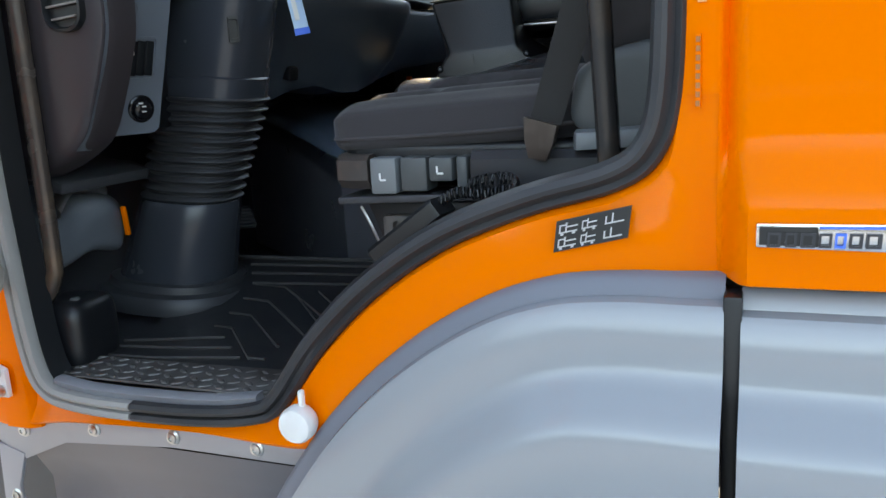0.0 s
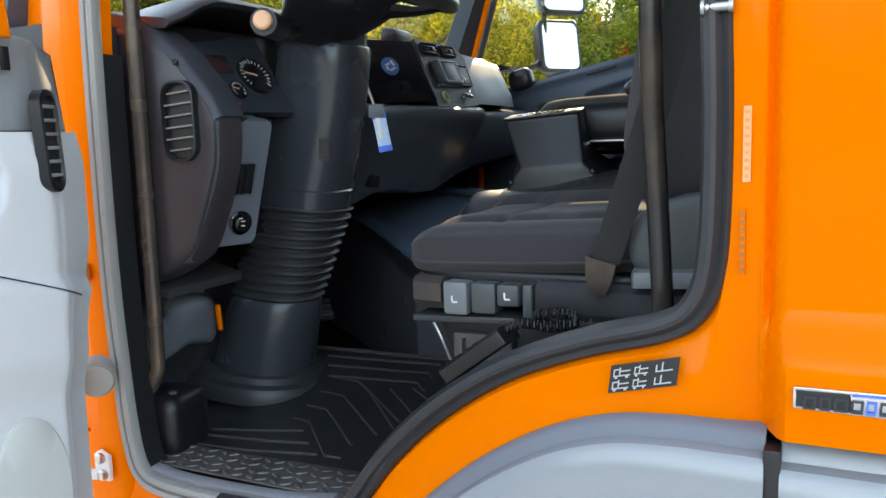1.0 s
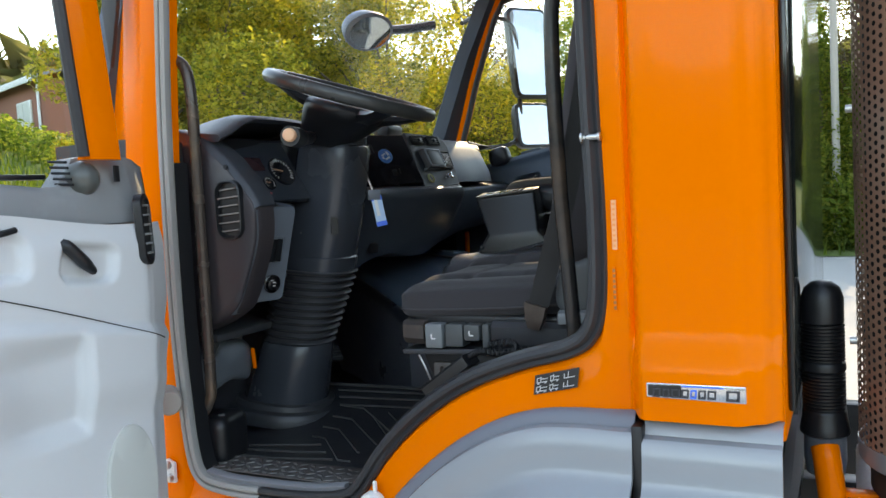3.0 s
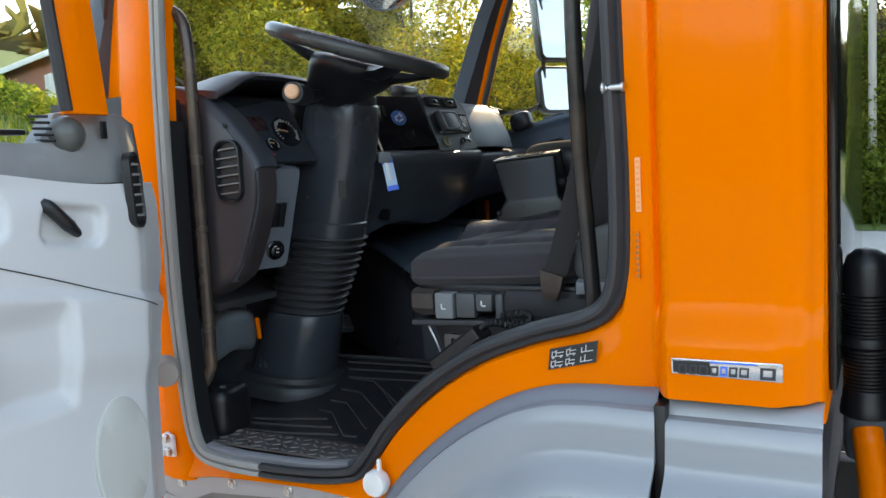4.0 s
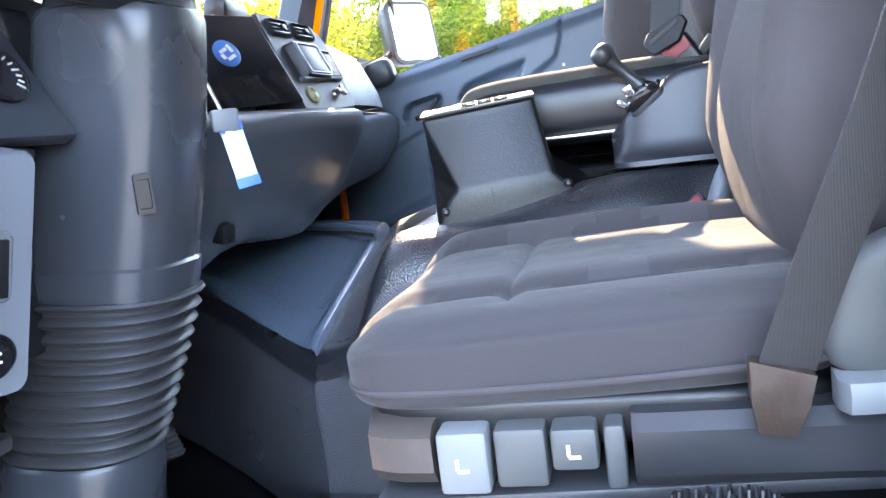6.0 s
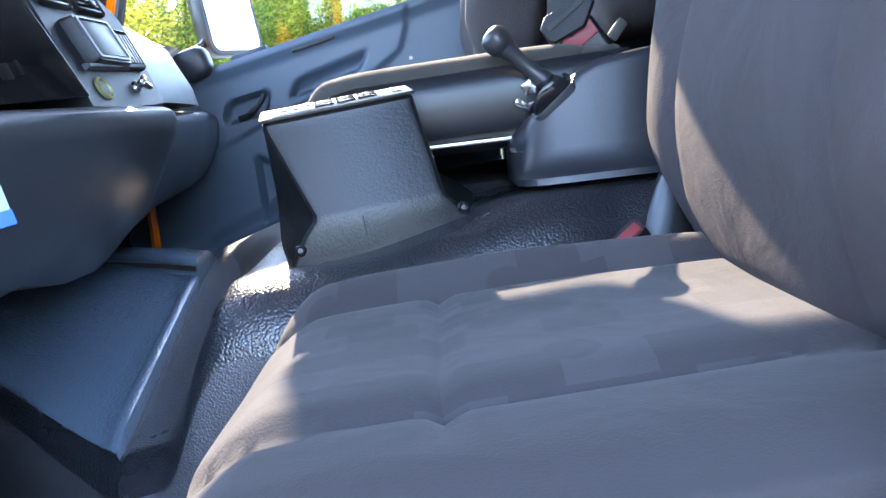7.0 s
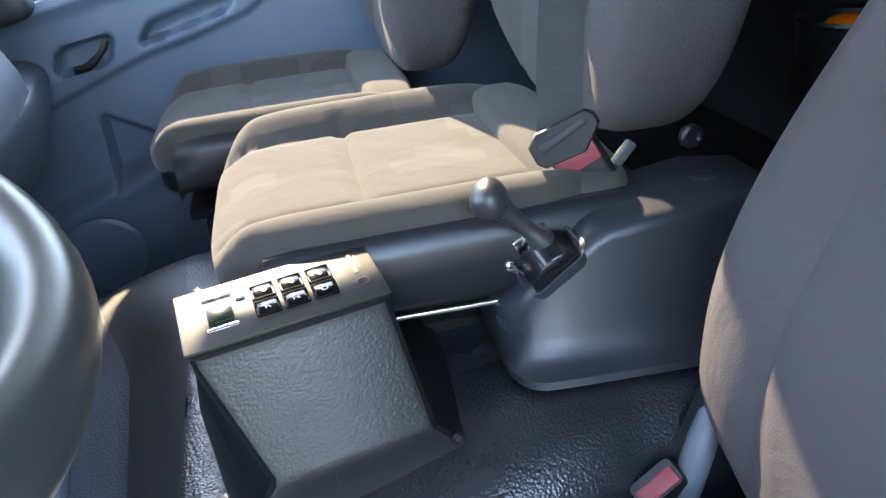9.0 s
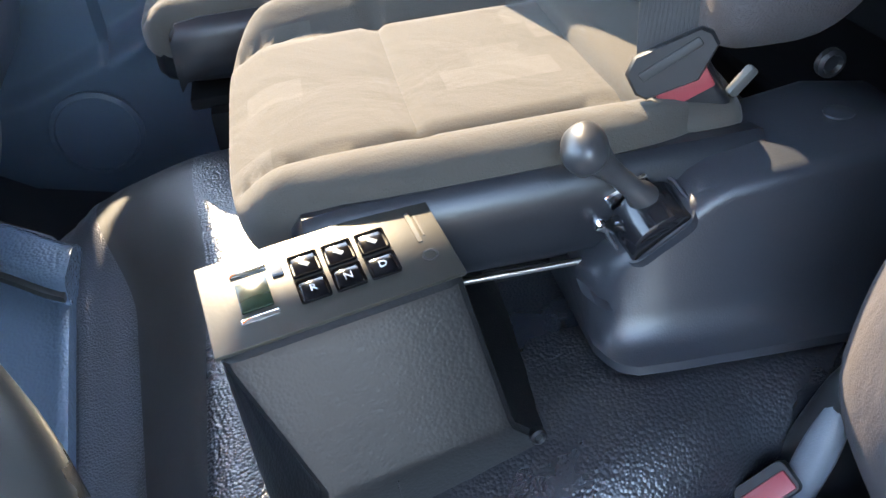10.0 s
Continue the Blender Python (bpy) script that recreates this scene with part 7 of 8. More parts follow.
rows = []
N = 120
for y in ys:
    lo, hi = trim_low(y), trim_top(y)
    zs = [lo + (hi - lo) * j / N for j in range(N + 1)]
    rows.append([bm.verts.new((trim_x(y, z), y - 0.035 * smooth(1.50, 1.32, z) * smooth(-0.26, -0.12, y), z)) for z in zs])
for p, q in zip(rows, rows[1:]):
    for j in range(N):
        bm.faces.new((p[j], q[j], q[j + 1], p[j + 1]))
part("inner_trim", bm, TRIM, ddoor, "light grey moulded door trim", 60)
bm = bmesh.new()
loft(bm, [[(DX - 0.012 + dx, y, z) for dx, z in ((-0.10, 1.64), (-0.012 - 0.055 * e, 1.642 + lift), (0.004 - 0.055 * e, 1.655 + lift), (-0.004 - 0.055 * e, 1.70 + lift), (-0.03 - 0.045 * e, 1.722 + 0.072 * peak + lift), (-0.075, 1.722 + 0.072 * peak + lift))]
          for y, peak, lift, e in ((-0.105, 0.75, 0, 1.1), (-0.15, 0.95, 0, 0.55), (-0.184, 1, 0, 0.15), (-0.20, 1, 0, 0.0), (-0.24, 1, 0, 0.0), (-0.29, 1.0, 0, 0), (-0.325, 0.92, 0, 0), (-0.345, 0.45, 0.002, 0), (-0.365, 0.1, 0.004, 0), (-0.40, 0.0, 0.010, 0), (-0.55, 0, 0.024, 0), (-0.8, 0, 0.03, 0), (-1.2, 0, 0.035, 0))])
cap = part("trim_cap", bm, TRIM_TOP, ddoor, "scuffed darker grey window sill cap")
bm = bmesh.new()
rbox(bm, (0.004, 0.014, 0.034), pose(DX - 0.014, -0.240, 1.757), 0.0015)
part("slot", bm, BLACK, cap)
bm = bmesh.new()
bmesh.ops.create_uvsphere(bm, u_segments=24, v_segments=14, radius=0.036, matrix=pose(DX - 0.036, -0.310, 1.748))
part("mirror_switch_ball", bm, material("dark_switch_ball", (0.09, 0.095, 0.09), 0.3), cap)
for k in range(5):
    bm = bmesh.new()
    tube(bm, [(DX - 0.012, -0.350 - 0.003 * k, 1.735 + 0.011 * k), (DX - 0.05, -0.360 - 0.003 * k, 1.738 + 0.011 * k)], 0.0028, 6)
    part("grille_rib", bm, BLACK, cap)
bm = bmesh.new()
rbox(bm, (0.03, 0.10, 0.010), pose(DX - 0.05, -0.44, 1.752, 0, 0, 0), 0.003)
part("lock_button_strip", bm, BLACK, cap)
# handle in its recess
m = place((DX + 0.004, -0.355, 1.597), (0, 0.97, -0.24), (0, 0.1, 1))
bm = bmesh.new()
tube(bm, catmull([(DX + 0.012, -0.408, 1.628), (DX + 0.020, -0.395, 1.612), (DX + 0.024, -0.370, 1.585), (DX + 0.018, -0.343, 1.563)], 5), [0.007, 0.009, 0.011, 0.012] + [0.0125] * 8 + [0.011, 0.010, 0.009, 0.007], 12)
part("lever", bm, BLACK, ddoor, "dark grey door lever")
bm = bmesh.new()
tube(bm, catmull([(DX + 0.012, -0.50, 1.655), (DX + 0.018, -0.53, 1.650), (DX + 0.012, -0.56, 1.648)], 4), 0.006, 8)
part("inner_grip", bm, BLACK, ddoor)
# vent, speaker pad, seam
m = place((-0.408, -0.205, 1.638), (-0.42, 0.907, 0), (-0.02, -0.05, 1))
bm = bmesh.new()
loft(bm, [[m @ Vector((a * k, b * k, z)) for a, b in rrect(0.050, 0.150, 0.024, 6)] for k, z in ((1.0, -0.01), (1.0, 0.006), (0.88, 0.008), (0.80, 0.002))])
dv = part("demister_vent", bm, BLACK, ddoor, "black oval demister vent")
for k in range(6):
    bm = bmesh.new()
    rbox(bm, (0.034, 0.005, 0.006), m @ pose(0, -0.05 + 0.02 * k, 0.004), 0.001)
    part("slat", bm, TRIM_TOP, dv)
bm = bmesh.new()
m = place((DX + 0.020, -0.290, 1.125), (0, 1, 0), (0, 0.12, 1))
loft(bm, [[m @ Vector((0.064 * k * math.cos(a), 0.118 * k * math.sin(a), z)) for a in [2 * math.pi * i / 36 for i in range(36)]] for k, z in ((1.0, -0.02), (1.0, 0.001), (0.96, 0.004), (0.5, 0.006))])
part("speaker_pad", bm, PAD, ddoor, "pale cloth oval pad")
bm = bmesh.new()
rings = [[Vector((trim_x(y, z0 + dz) + 0.001, y, z0 + dz)) + Vector((b, 0, 0)) for dz, b in ((-0.0012, -0.002), (-0.0012, 0.0006), (0.0012, 0.0006), (0.0012, -0.002))] for y, z0 in [(-0.18 - 0.02 * k, 1.404 + 0.40 * (0.02 * k) - 0.12 * (0.02 * k) ** 2) for k in range(30)]]
loft(bm, rings)
part("seam", bm, INK, ddoor)
bm = bmesh.new()
slab(bm, [(DX + 0.004, -0.352, 1.262), (DX + 0.004, -0.372, 1.330), (DX + 0.004, -0.368, 1.275), (DX + 0.004, -0.392, 1.262)], (0.003, 0, 0))
part("pocket_shadow_gap", bm, INK, ddoor)
# orange skin, frame and glass
bm = bmesh.new()
slab(bm, [(-0.478, -0.135, 0.90), (-0.478, -0.135, 1.72), (-0.478, -1.2, 1.76), (-0.478, -1.2, 0.90)], (-0.10, -0.0, 0), 0.01)
part("outer_skin", bm, ORANGE, ddoor)
bm = bmesh.new()
loft(bm, [[(-0.500 + dx + 0.02 * k, y0 + dy, z) for dx, dy in ((0.0, 0.0), (0.02, 0.0), (0.03, -0.01), (0.03, -0.075), (0.018, -0.090), (0.0, -0.090))] for z, y0, k in ((1.785, -0.233, 2.5), (1.9, -0.243, 2.5), (2.1, -0.262, 2.5), (2.35, -0.285, 2.5), (2.6, -0.31, 2.5))])
fr = part("window_frame", bm, ORANGE, ddoor)
bm = bmesh.new()
tube(bm, [(-0.430, -0.326, 1.79), (-0.430, -0.342, 1.95), (-0.430, -0.360, 2.15), (-0.43, -0.40, 2.55)], 0.012, 8)
part("glass_channel", bm, SEAL, fr)
bm = bmesh.new()
slab(bm, [(-0.478, -0.31, 1.70), (-0.478, -0.37, 2.55), (-0.478, -1.15, 2.55), (-0.478, -1.15, 1.72)], (-0.004, 0, 0))
gl = part("window_pane", bm, GLASS, ddoor)
gl.visible_shadow = False
bm = bmesh.new()
tube(bm, [(-0.47, -0.37, 2.57), (-0.47, -1.17, 2.57), (-0.47, -1.17, 1.70)], 0.035, 8)
part("rear_frame", bm, ORANGE, ddoor)

# ---- mirrors on the passenger side ----
mir = thing("door_mirror", "large rectangular truck mirror with a smaller wide-angle glass below", "mirror")
MN = Vector((0.80, -0.60, 0.0)).normalized()
for cz, h, w, nm in ((2.375, 0.44, 0.205, "main"), (2.008, 0.205, 0.185, "wide")):
    m = place((-0.515, 2.545, cz), (0.60, 0.80, 0), (-0.12, 0.09, 1))
    bm = bmesh.new()
    loft(bm, [[m @ Vector((a * k, b * k, z)) for a, b in rrect(w + 0.03, h + 0.03, 0.035, 5)] for k, z in ((0.55, -0.09), (0.85, -0.07), (1, -0.03), (1, 0.0), (0.97, 0.004))])
    hs = part("housing", bm, BLACK, mir)
    bm = bmesh.new()
    loft(bm, [[m @ Vector((a * k, b * k, z)) for a, b in rrect(w, h, 0.028, 5)] for k, z in ((1, 0.003), (1, 0.006))])
    part("mirror_glass", bm, MIRROR, hs)
bm = bmesh.new()
tube(bm, catmull([(-0.74, 2.20, 2.50), (-0.70, 2.36, 2.56), (-0.58, 2.47, 2.50), (-0.57, 2.49, 2.2), (-0.58, 2.48, 1.95), (-0.68, 2.34, 1.90), (-0.74, 2.20, 1.92)], 5), 0.011, 8)
part("arm", bm, BLACK, mir)
fm = thing("kerb_mirror", "round black front kerb mirror on a stalk over the windscreen", "mirror")
m = place((-0.985, 1.735, 2.42), (0.30, 0.955, 0.0), (0.75, -0.1, 1))
bm = bmesh.new()
lathe(bm, [(0.0001, -0.10), (0.06, -0.095), (0.10, -0.06), (0.118, -0.015), (0.118, 0.0), (0.112, 0.004), (0.0001, 0.008)], m @ Matrix.Diagonal((1.15, 0.78, 1, 1)), 26)
part("housing", bm, PANEL, fm)
bm = bmesh.new()
lathe(bm, [(0.100, 0.006), (0.100, 0.009), (0.0001, 0.013)], m @ Matrix.Diagonal((1.15, 0.78, 1, 1)), 26)
part("mirror_glass", bm, MIRROR, fm)
bm = bmesh.new()
tube(bm, catmull([(-1.00, 1.80, 2.47), (-0.98, 1.92, 2.46), (-0.93, 2.05, 2.48), (-0.86, 2.14, 2.50)], 4), 0.022, 8)
part("arm", bm, BLACK, fm)

# Out of view; added to cast the shade across the driver's cushion.
km = thing("kerb_mirror", "unseen black kerb mirror above the passenger door window, shades the driver's seat", "mirror")
m = place((-0.285, 2.40, 2.715), (1, 0, 0), (0, 0.30, 1))
bm = bmesh.new()
loft(bm, [[m @ Vector((a * k, b * k, z)) for a, b in rrect(0.31, 0.20, 0.035, 5)] for k, z in ((0.70, -0.07), (0.92, -0.055), (1, -0.02), (1, 0.0), (0.97, 0.004))])
part("housing", bm, BLACK, km)
bm = bmesh.new()
loft(bm, [[m @ Vector((a, b, z)) for a, b in rrect(0.29, 0.18, 0.028, 5)] for z in (0.003, 0.006)])
part("mirror_glass", bm, MIRROR, km)
bm = bmesh.new()
tube(bm, catmull([(-0.27, 2.38, 2.74), (-0.27, 2.28, 2.74), (-0.27, 2.17, 2.66)], 4), 0.014, 8)
part("arm", bm, BLACK, km)

# ---- behind the cab ----
hose = thing("intake_hose", "black ribbed rubber air intake hose behind the cab", "hose")
HX, HY = 0.868, 0.36
prof = [(0.0001, 1.462), (0.020, 1.458), (0.034, 1.446), (0.0405, 1.425), (0.0405, 1.375)]
for a, b in ((1.372, 1.295), (1.272, 1.195)):
    n = 11
    for k in range(n):
        z = a - (a - b) * k / n
        prof += [(0.0375, z), (0.0415, z - 0.002), (0.0415, z - 0.0045), (0.0375, z - 0.0062)]
    prof += [(0.041, b - 0.002), (0.0425, b - 0.006), (0.0425, b - 0.018)]
prof += [(0.045, 1.17), (0.046, 1.160), (0.0475, 1.155), (0.0475, 1.145), (0.040, 1.140)]
bm = bmesh.new()
lathe(bm, prof, pose(HX, HY, 0), 28)
part("ribbed_sleeve", bm, BLACK, hose)
bm = bmesh.new()
lathe(bm, [(0.040, 1.142), (0.041, 1.09), (0.036, 1.06), (0.0001, 1.06)], pose(HX, HY, 0), 24)
part("collar", bm, PANEL, hose)
bracket = thing("hose_bracket", "orange painted tube bracket below the intake hose", "bracket")
bm = bmesh.new()
tube(bm, catmull([(0.868, 0.32, 1.125), (0.872, 0.31, 1.10), (0.882, 0.31, 1.0), (0.89, 0.31, 0.85), (0.89, 0.31, 0.6)], 5), 0.027, 14)
part("tube", bm, ORANGE, bracket)
bm = bmesh.new()
rbox(bm, (0.075, 0.03, 0.012), pose(0.93, 0.32, 1.035), 0.003)
part("tab", bm, ORANGE, bracket)
shield = thing("exhaust_heat_shield", "rusty brown perforated steel exhaust guard", "heat shield")
CX, CY, CR = 1.135, 0.34, 0.205
bm = bmesh.new()
cols, rows_n, dz = 76, 62, 0.0165
da = 2 * math.pi / cols
for i in range(cols // 2 + 6):
    a0 = math.pi - 0.55 + i * da
    for j in range(rows_n):
        z0 = 1.150 + dz * (j + (0.5 if i % 2 else 0))
        outer = [(-0.5, -0.5), (0, -0.5), (0.5, -0.5), (0.5, 0), (0.5, 0.5), (0, 0.5), (-0.5, 0.5), (-0.5, 0)]
        vo = [bm.verts.new((CX + CR * math.cos(a0 + p * da), CY + CR * math.sin(a0 + p * da), z0 + q * dz)) for p, q in outer]
        vi = []
        for k in range(8):
            b = radians(-135 + 45 * k)
            vi.append(bm.verts.new((CX + CR * math.cos(a0 + 0.30 * math.cos(b) * da), CY + CR * math.sin(a0 + 0.30 * math.cos(b) * da), z0 + 0.30 * math.sin(b) * dz)))
        for k in range(8):
            n = (k + 1) % 8
            bm.faces.new((vo[k], vo[n], vi[n], vi[k]))
part("perforated_sheet", bm, SHIELD, shield)
bm = bmesh.new()
lathe(bm, [(CR + 0.001, 1.115), (CR + 0.002, 1.15), (CR - 0.003, 1.15), (CR - 0.003, 1.11), (CR - 0.03, 1.095), (0.05, 1.09)], pose(CX, CY, 0), 48)
part("bottom_band", bm, SHEET, shield)
bm = bmesh.new()
lathe(bm, [(0.0001, 1.05), (CR - 0.02, 1.05), (CR - 0.02, 2.5), (0.0001, 2.5)], pose(CX, CY, 0), 32)
part("silencer", bm, INK, shield)
for z in (1.345, 1.80):
    bm = bmesh.new()
    lathe(bm, [(0.008, 0), (0.008, 0.012), (0.0001, 0.013)], place((CX - CR, CY - 0.02, z), (0, 0.2, 1), (0, 1, 0)), 10)
    part("bolt", bm, STEEL, shield)
stackp = thing("intake_stack", "black plastic air intake stack behind the cab", "intake stack")
bm = bmesh.new()
loft(bm, [[(0.96 + dx + 0.02 + a * 0.5, 0.62 + b, z) for a, b in rrect(0.10, 0.16, 0.03, 4)] for z, dx in ((0.9, 0.0), (1.35, -0.01), (1.5, 0.02), (1.75, 0.02), (1.9, 0.0), (2.0, 0.0), (2.12, -0.015), (2.5, -0.03))])
part("duct", bm, BLACK, stackp)
tank = thing("chassis_box", "light grey painted box on the chassis behind the cab", "box")
bm = bmesh.new()
rbox(bm, (0.55, 0.50, 0.35), pose(1.20, 0.50, 0.855), 0.03, 3)
part("box", bm, WHITE, tank)
bm = bmesh.new()
rbox(bm, (0.05, 0.02, 0.012), pose(0.98, 0.28, 1.035), 0.004)
part("latch", bm, ORANGE, tank)
frame_rail = thing("chassis_rail", "dark steel chassis rail under the cab", "chassis rail")
for y in (0.75, 1.5):
    bm = bmesh.new()
    rbox(bm, (3.2, 0.07, 0.24), pose(0.9, y, 0.80), 0.01)
    part("beam", bm, BLACK, frame_rail)

# ---- ground and surroundings ----
def ground_z(x, y):
    z = 0.22 * max(0.0, -x - 5.0) * smooth(4.0, 9.0, y) + 0.02 * max(0.0, -x - 5.0)
    far = math.hypot(x, y)
    if far > 60:
        z *= 60 / far
    return z + 0.10 * smooth(11.0, 14.0, y)


def spread(u):
    """Steps that grow with distance."""
    return math.copysign(abs(u) ** 3.2 * 2600 + abs(u) * 60, u)


bm = bmesh.new()
grid(bm, 120, 120, lambda u, v: Vector((spread(2 * u - 1) - 4, spread(2 * v - 1) + 6, ground_z(spread(2 * u - 1) - 4, spread(2 * v - 1) + 6))))
tagged(part("ground", bm, GROUND), "pale gravel and asphalt yard round the truck", "ground", kind="structure")
bm = bmesh.new()
grid(bm, 80, 40, lambda u, v: Vector((-50 + 75 * u, 15.5 + 40 * v - 8.5 * smooth(-5.0, -12.0, -50 + 75 * u), 0.015 + ground_z(-50 + 75 * u, 15.5 + 40 * v - 8.5 * smooth(-5.0, -12.0, -50 + 75 * u)))))
tagged(part("verge", bm, LAWN), "rough green grass verge beyond the yard", "lawn", kind="structure")
rnd = random.Random(11)
bm = bmesh.new()
for _ in range(9000):
    x = rnd.uniform(-26, 5)
    y = 15.6 + rnd.uniform(0, 3.5) - 8.5 * smooth(-5.0, -12.0, x) + rnd.uniform(0, 1) ** 2 * 6
    z = ground_z(x, y)
    h, a = rnd.uniform(0.12, 0.45), rnd.uniform(0, 6.28)
    w = Vector((math.cos(a), math.sin(a), 0)) * rnd.uniform(0.015, 0.04)
    t = Vector((x + rnd.uniform(-0.12, 0.12), y + rnd.uniform(-0.12, 0.12), z + h))
    bm.faces.new((bm.verts.new(Vector((x, y, z)) - w), bm.verts.new(Vector((x, y, z)) + w), bm.verts.new(t)))
tagged(part("grass", bm, GRASS), "tall rough grass on the verge", "grass", kind="stuff")


def leaf_cloud(rnd, clumps, count, size, droop=0.0):
    """Leaves scattered in clumps: one small bent quad each."""
    verts, faces = [], []
    total = sum(c[1] ** 2 for c in clumps)
    for c, r in clumps:
        for _ in range(int(count * r * r / total)):
            d = Vector((rnd.gauss(0, 1), rnd.gauss(0, 1), rnd.gauss(0, 1))).normalized() * r * rnd.uniform(0.45, 1.05) ** 0.6
            p = Vector(c) + Vector((d.x, d.y, d.z * 0.85))
            s = size * rnd.uniform(0.6, 1.4)
            u = Vector((rnd.gauss(0, 1), rnd.gauss(0, 1), rnd.gauss(0, 0.6) - droop)).normalized() * s
            v = u.cross(Vector((rnd.gauss(0, 1), rnd.gauss(0, 1), rnd.gauss(0, 1)))).normalized() * s * 0.5
            i = len(verts)
            verts += [p - u, p + v, p + u, p - v]
            faces.append((i, i + 1, i + 2, i + 3))
    return verts, faces


def tree(x, y, height, width, leaf, count, seed, label, conifer=False, size=0.042):
    rnd = random.Random(seed)
    z = ground_z(x, y)
    ob = thing("conifer" if conifer else "tree", label, "tree", "trees behind the truck")
    bm = bmesh.new()
    top = height * (0.95 if conifer else 0.7)
    tube(bm, [(x + rnd.uniform(-0.08, 0.08) * k, y + rnd.uniform(-0.08, 0.08) * k, z - 0.1 + top * k / 6) for k in range(7)], [0.16 * height / 6 * (1 - 0.14 * k) for k in range(7)], 8)
    clumps = []
    if conifer:
        for k in range(46):
            h = 0.04 + 0.92 * k / 45
            r = width * (1 - h) * rnd.uniform(0.6, 1.0)
            for _ in range(3):
                a = rnd.uniform(0, 6.28)
                clumps.append((Vector((x + r * math.cos(a), y + r * math.sin(a), z + height * h)), 0.28 + 0.35 * (1 - h)))
    else:
        for k in range(34):
            a, rr, h = rnd.uniform(0, 6.28), width * rnd.uniform(0.15, 1.0) ** 0.6, rnd.uniform(0.12, 1.0)
            rr *= math.sin(math.pi * min(1, 0.25 + 0.75 * h)) ** 0.6
            c = Vector((x + rr * math.cos(a), y + rr * math.sin(a), z + height * h))
            clumps.append((c, rnd.uniform(0.35, 0.85) * width / 2.6))
            if k % 2 == 0:
                s = Vector((x, y, z + height * h * 0.55))
                tube(bm, [s, s.lerp(c, 0.5) + Vector((0, 0, 0.15)), c], [0.05, 0.03, 0.012], 5, caps=False)
    part("trunk", bm, BARK, ob)
    verts, faces = leaf_cloud(rnd, clumps, int(count * 2.4), size, 0.5 if conifer else 0.15)
    me = bpy.data.meshes.new("crown")
    me.from_pydata(verts, [], faces)
    me.materials.append(leaf)
    new("crown", me).parent = ob
    return ob


GREEN_L, GOLD_L = "leafy green autumn tree on the verge", "bushy autumn tree with yellowing leaves"
for i, (x, y, h, w, lf, n, lab) in enumerate((
        (-10.4, 9.6, 5.4, 1.35, LEAF_Y, 22000, GOLD_L), (-9.4, 10.2, 5.2, 2.9, LEAF_Y, 22000, GOLD_L), (-7.0, 12.4, 5.2, 3.0, LEAF_Y, 22000, GOLD_L),
        (-10.6, 12.6, 5.0, 2.4, LEAF_G, 12000, GREEN_L),
        (-4.6, 16.2, 5.2, 2.8, LEAF_G, 16000, GREEN_L), (-2.2, 17.5, 4.6, 2.6, LEAF_G, 16000, GREEN_L), (-10.5, 15.0, 5.8, 3.4, LEAF_Y, 16000, GOLD_L),
        (-7.2, 18.0, 5.6, 3.4, LEAF_B, 12000, "thin brown-leaved autumn tree"), (1.2, 21.5, 7.0, 3.2, LEAF_B, 12000, "thin brown-leaved autumn tree"), (-13.0, 21.0, 4.6, 2.6, LEAF_B, 8000, "thin brown-leaved autumn tree"), (-9.5, 22.0, 9.0, 4.4, LEAF_Y, 14000, GOLD_L), (-5.0, 23.0, 10.0, 4.6, LEAF_G, 14000, GREEN_L), (-1.0, 25.0, 10.0, 4.4, LEAF_G, 12000, GREEN_L))):
    tree(x, y, h, w, lf, n, 20 + i, lab)
for i, (x, y, h, w) in enumerate(((0.2, 18.6, 5.4, 2.0), (1.9, 18.4, 6.0, 2.1), (-1.4, 19.6, 5.8, 2.2), (3.6, 19.5, 6.5, 2.3), (-4.0, 20.5, 6.0, 2.4))):
    tree(x, y, h, w, LEAF_G, 14000, 60 + i, "dense green conifer on the verge", True, 0.045)
hedge = thing("hedge", "low green hedge on the sloping lawn", "hedge")
rnd = random.Random(5)
verts, faces = leaf_cloud(rnd, [(Vector((-24 + 1.0 * k, 14.5 - 0.25 * k, ground_z(-24 + k, 14.5 - 0.25 * k) + 0.35)), 0.62) for k in range(14)], 7000, 0.07)
me = bpy.data.meshes.new("leaves")
me.from_pydata(verts, [], faces)
me.materials.append(LEAF_G)
new("leaves", me).parent = hedge
rnd = random.Random(8)
verts, faces = leaf_cloud(rnd, [(Vector((-6 + 0.7 * k, 17.2 + rnd.uniform(-0.4, 0.4), 0.4 + rnd.uniform(0, 0.7))), rnd.uniform(0.6, 0.95)) for k in range(16)], 22000, 0.06)
shrubs = thing("shrub_row", "row of tangled green shrubs along the yard edge", "shrubs", kind="stuff")
me = bpy.data.meshes.new("leaves")
me.from_pydata(verts, [], faces)
me.materials.append(LEAF_G)
new("leaves", me).parent = shrubs

pole = thing("utility_pole", "weathered pale wooden utility pole among the trees", "pole")
bm = bmesh.new()
tube(bm, [(0.74, 17.6, -0.1), (0.74, 17.6, 9.0)], [0.085, 0.07], 12)
part("post", bm, POLE, pole)

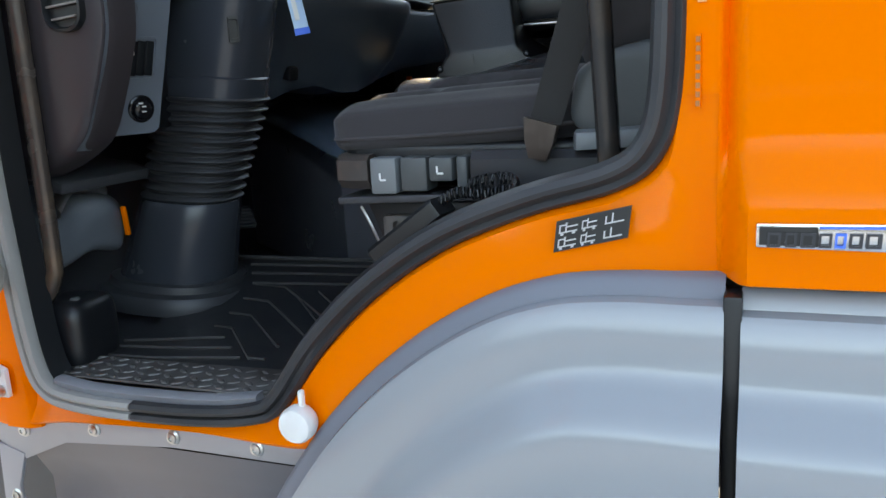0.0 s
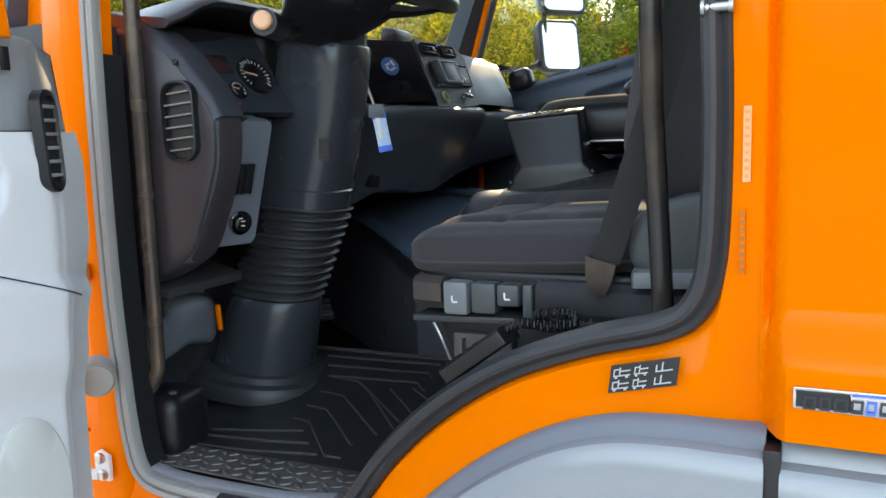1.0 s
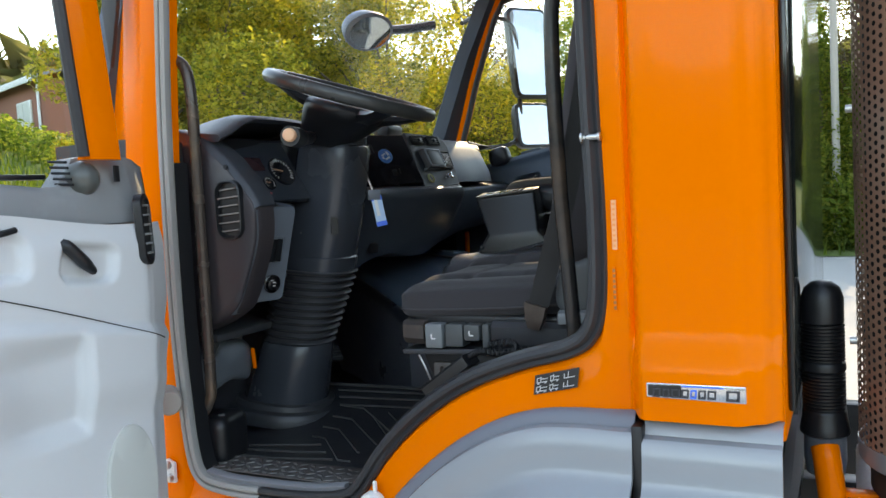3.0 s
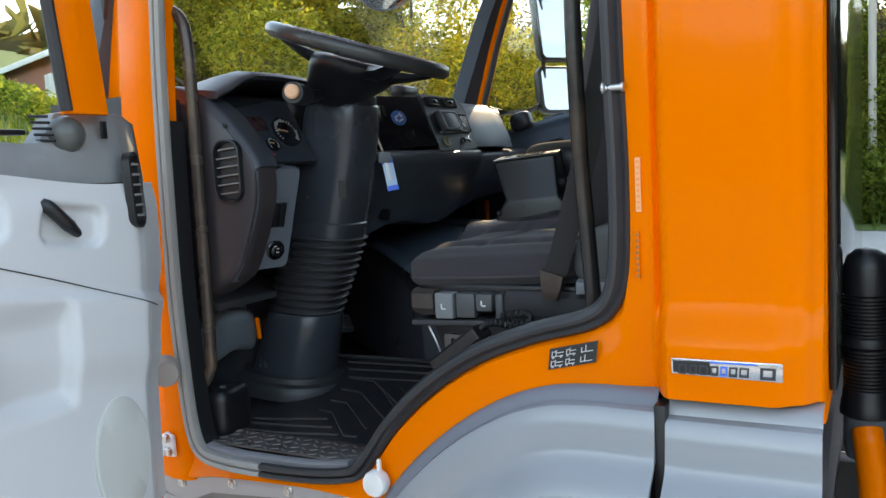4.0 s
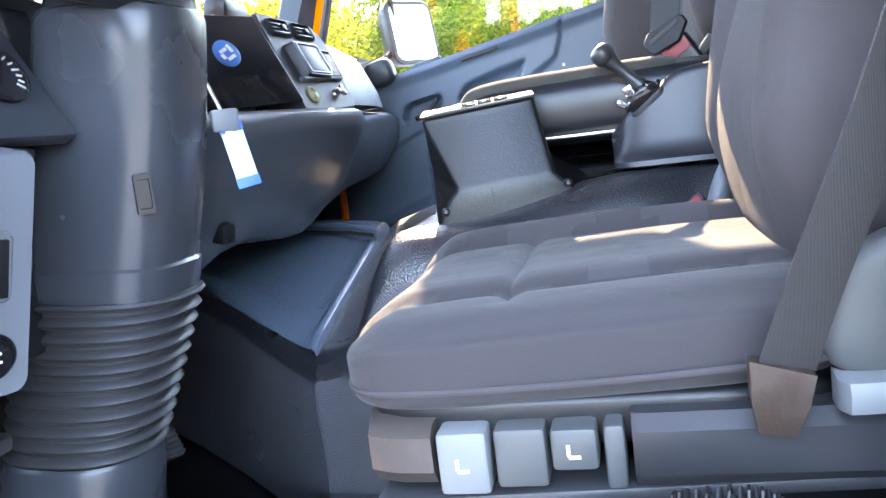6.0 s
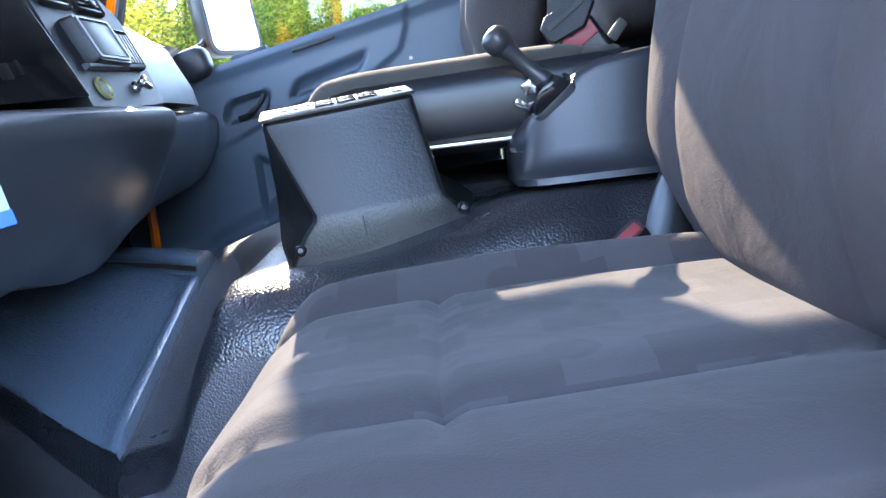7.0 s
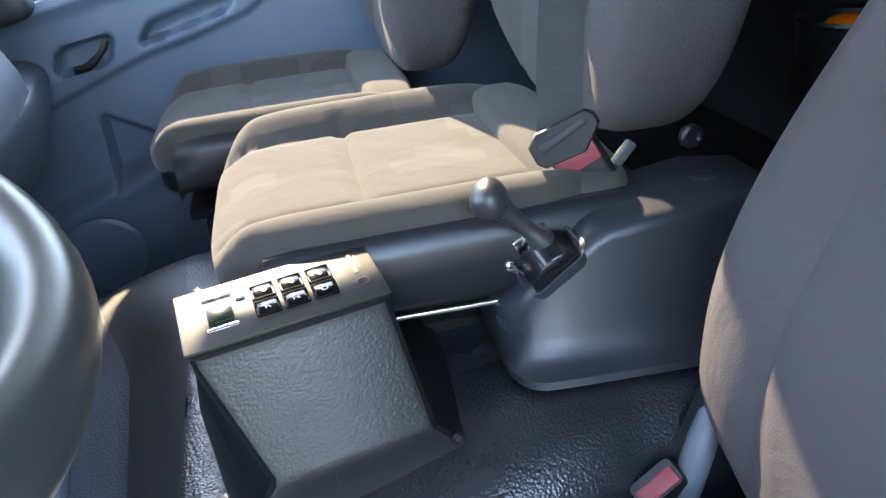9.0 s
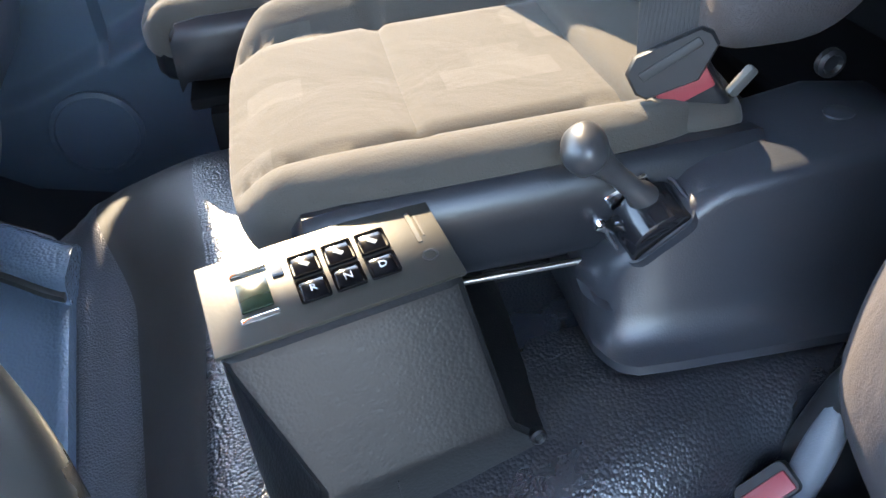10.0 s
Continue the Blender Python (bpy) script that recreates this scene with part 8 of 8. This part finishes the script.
house = thing("house", "single-storey red brick house with pale roof edge on the slope", "house")
HM = pose(-22.7, 17.0, 4.12, 0, 0, -18) @ Matrix.Scale(0.86, 4)
bm = bmesh.new()
slab(bm, [HM @ Vector(p) for p in ((-12, 0, -1.5), (0, 0, -1.5), (0, 0, 2.45), (-12, 0, 2.45))], HM.to_3x3() @ Vector((0, 8, 0)))
part("wall", bm, BRICK, house)
bm = bmesh.new()
slab(bm, [HM @ Vector(p) for p in ((-12.4, -0.45, 2.45), (0.4, -0.45, 2.45), (0.4, 4.0, 4.1), (0.4, 8.4, 2.45), (0.4, 8.4, 2.30), (0.4, 4.0, 3.92), (0.4, -0.45, 2.30), (-12.4, -0.45, 2.30))][1:7], HM.to_3x3() @ Vector((-12.8, 0, 0)))
part("roof", bm, ROOF, house)
bm = bmesh.new()
rbox(bm, (12.8, 0.05, 0.24), HM @ pose(-6.0, -0.46, 2.36), 0.01)
part("fascia_board", bm, WHITE, house, "white fascia board")
bm = bmesh.new()
rbox(bm, (0.35, 0.35, 0.7), HM @ pose(-0.9, 3.2, 4.2), 0.02)
part("vent_pipe", bm, WHITE, house)
CURTAIN = material("pale_curtain", (0.62, 0.62, 0.60), 0.3)
for x in (-1.75, -6.2):
    bm = bmesh.new()
    rbox(bm, (1.5, 0.08, 1.35), HM @ pose(x, -0.04, 1.05), 0.01)
    w = part("window", bm, WHITE, house, "white framed window")
    for k in (-1, 1):
        bm = bmesh.new()
        rbox(bm, (0.62, 0.03, 1.15), HM @ pose(x + k * 0.35, -0.085, 1.05), 0)
        part("pane", bm, CURTAIN, w)
bm = bmesh.new()
rbox(bm, (0.09, 0.09, 3.4), HM @ pose(-0.12, -0.08, 0.7), 0.02)
part("downpipe", bm, WHITE, house)

rnd = random.Random(3)
for nm, lab, r0, lo, hi, top0, n, size in (("near_woods", "belt of brown and green autumn woods beyond the verge", 62, 0, 360, 11.0, 46000, 0.9), ("far_woods", "brown autumn woods on far hills", 230, 0, 360, 24.0, 12000, 4.0)):
    verts, faces = [], []
    for _ in range(n):
        a = radians(rnd.uniform(lo, hi))
        r = r0 * rnd.uniform(0.93, 1.1)
        top = top0 * (1 + 0.12 * math.sin(a * 9.0) + 0.10 * math.sin(a * 23)) * (1 + (0.85 if r0 > 100 else 0.0) * smooth(1.9, 2.3, a) * smooth(3.4, 2.9, a))
        c = Vector((r * math.cos(a), r * math.sin(a), top * rnd.uniform(0, 1) ** 0.8 - 1))
        i = len(verts)
        for _ in range(4):
            verts.append(c + Vector((rnd.gauss(0, size), rnd.gauss(0, size), rnd.gauss(0, size * 0.8))))
        faces.append((i, i + 1, i + 2, i + 3))
    me = bpy.data.meshes.new(nm)
    me.from_pydata(verts, [], faces)
    me.materials.append(HILL)
    tagged(new(nm, me), lab, "woods", kind="stuff")
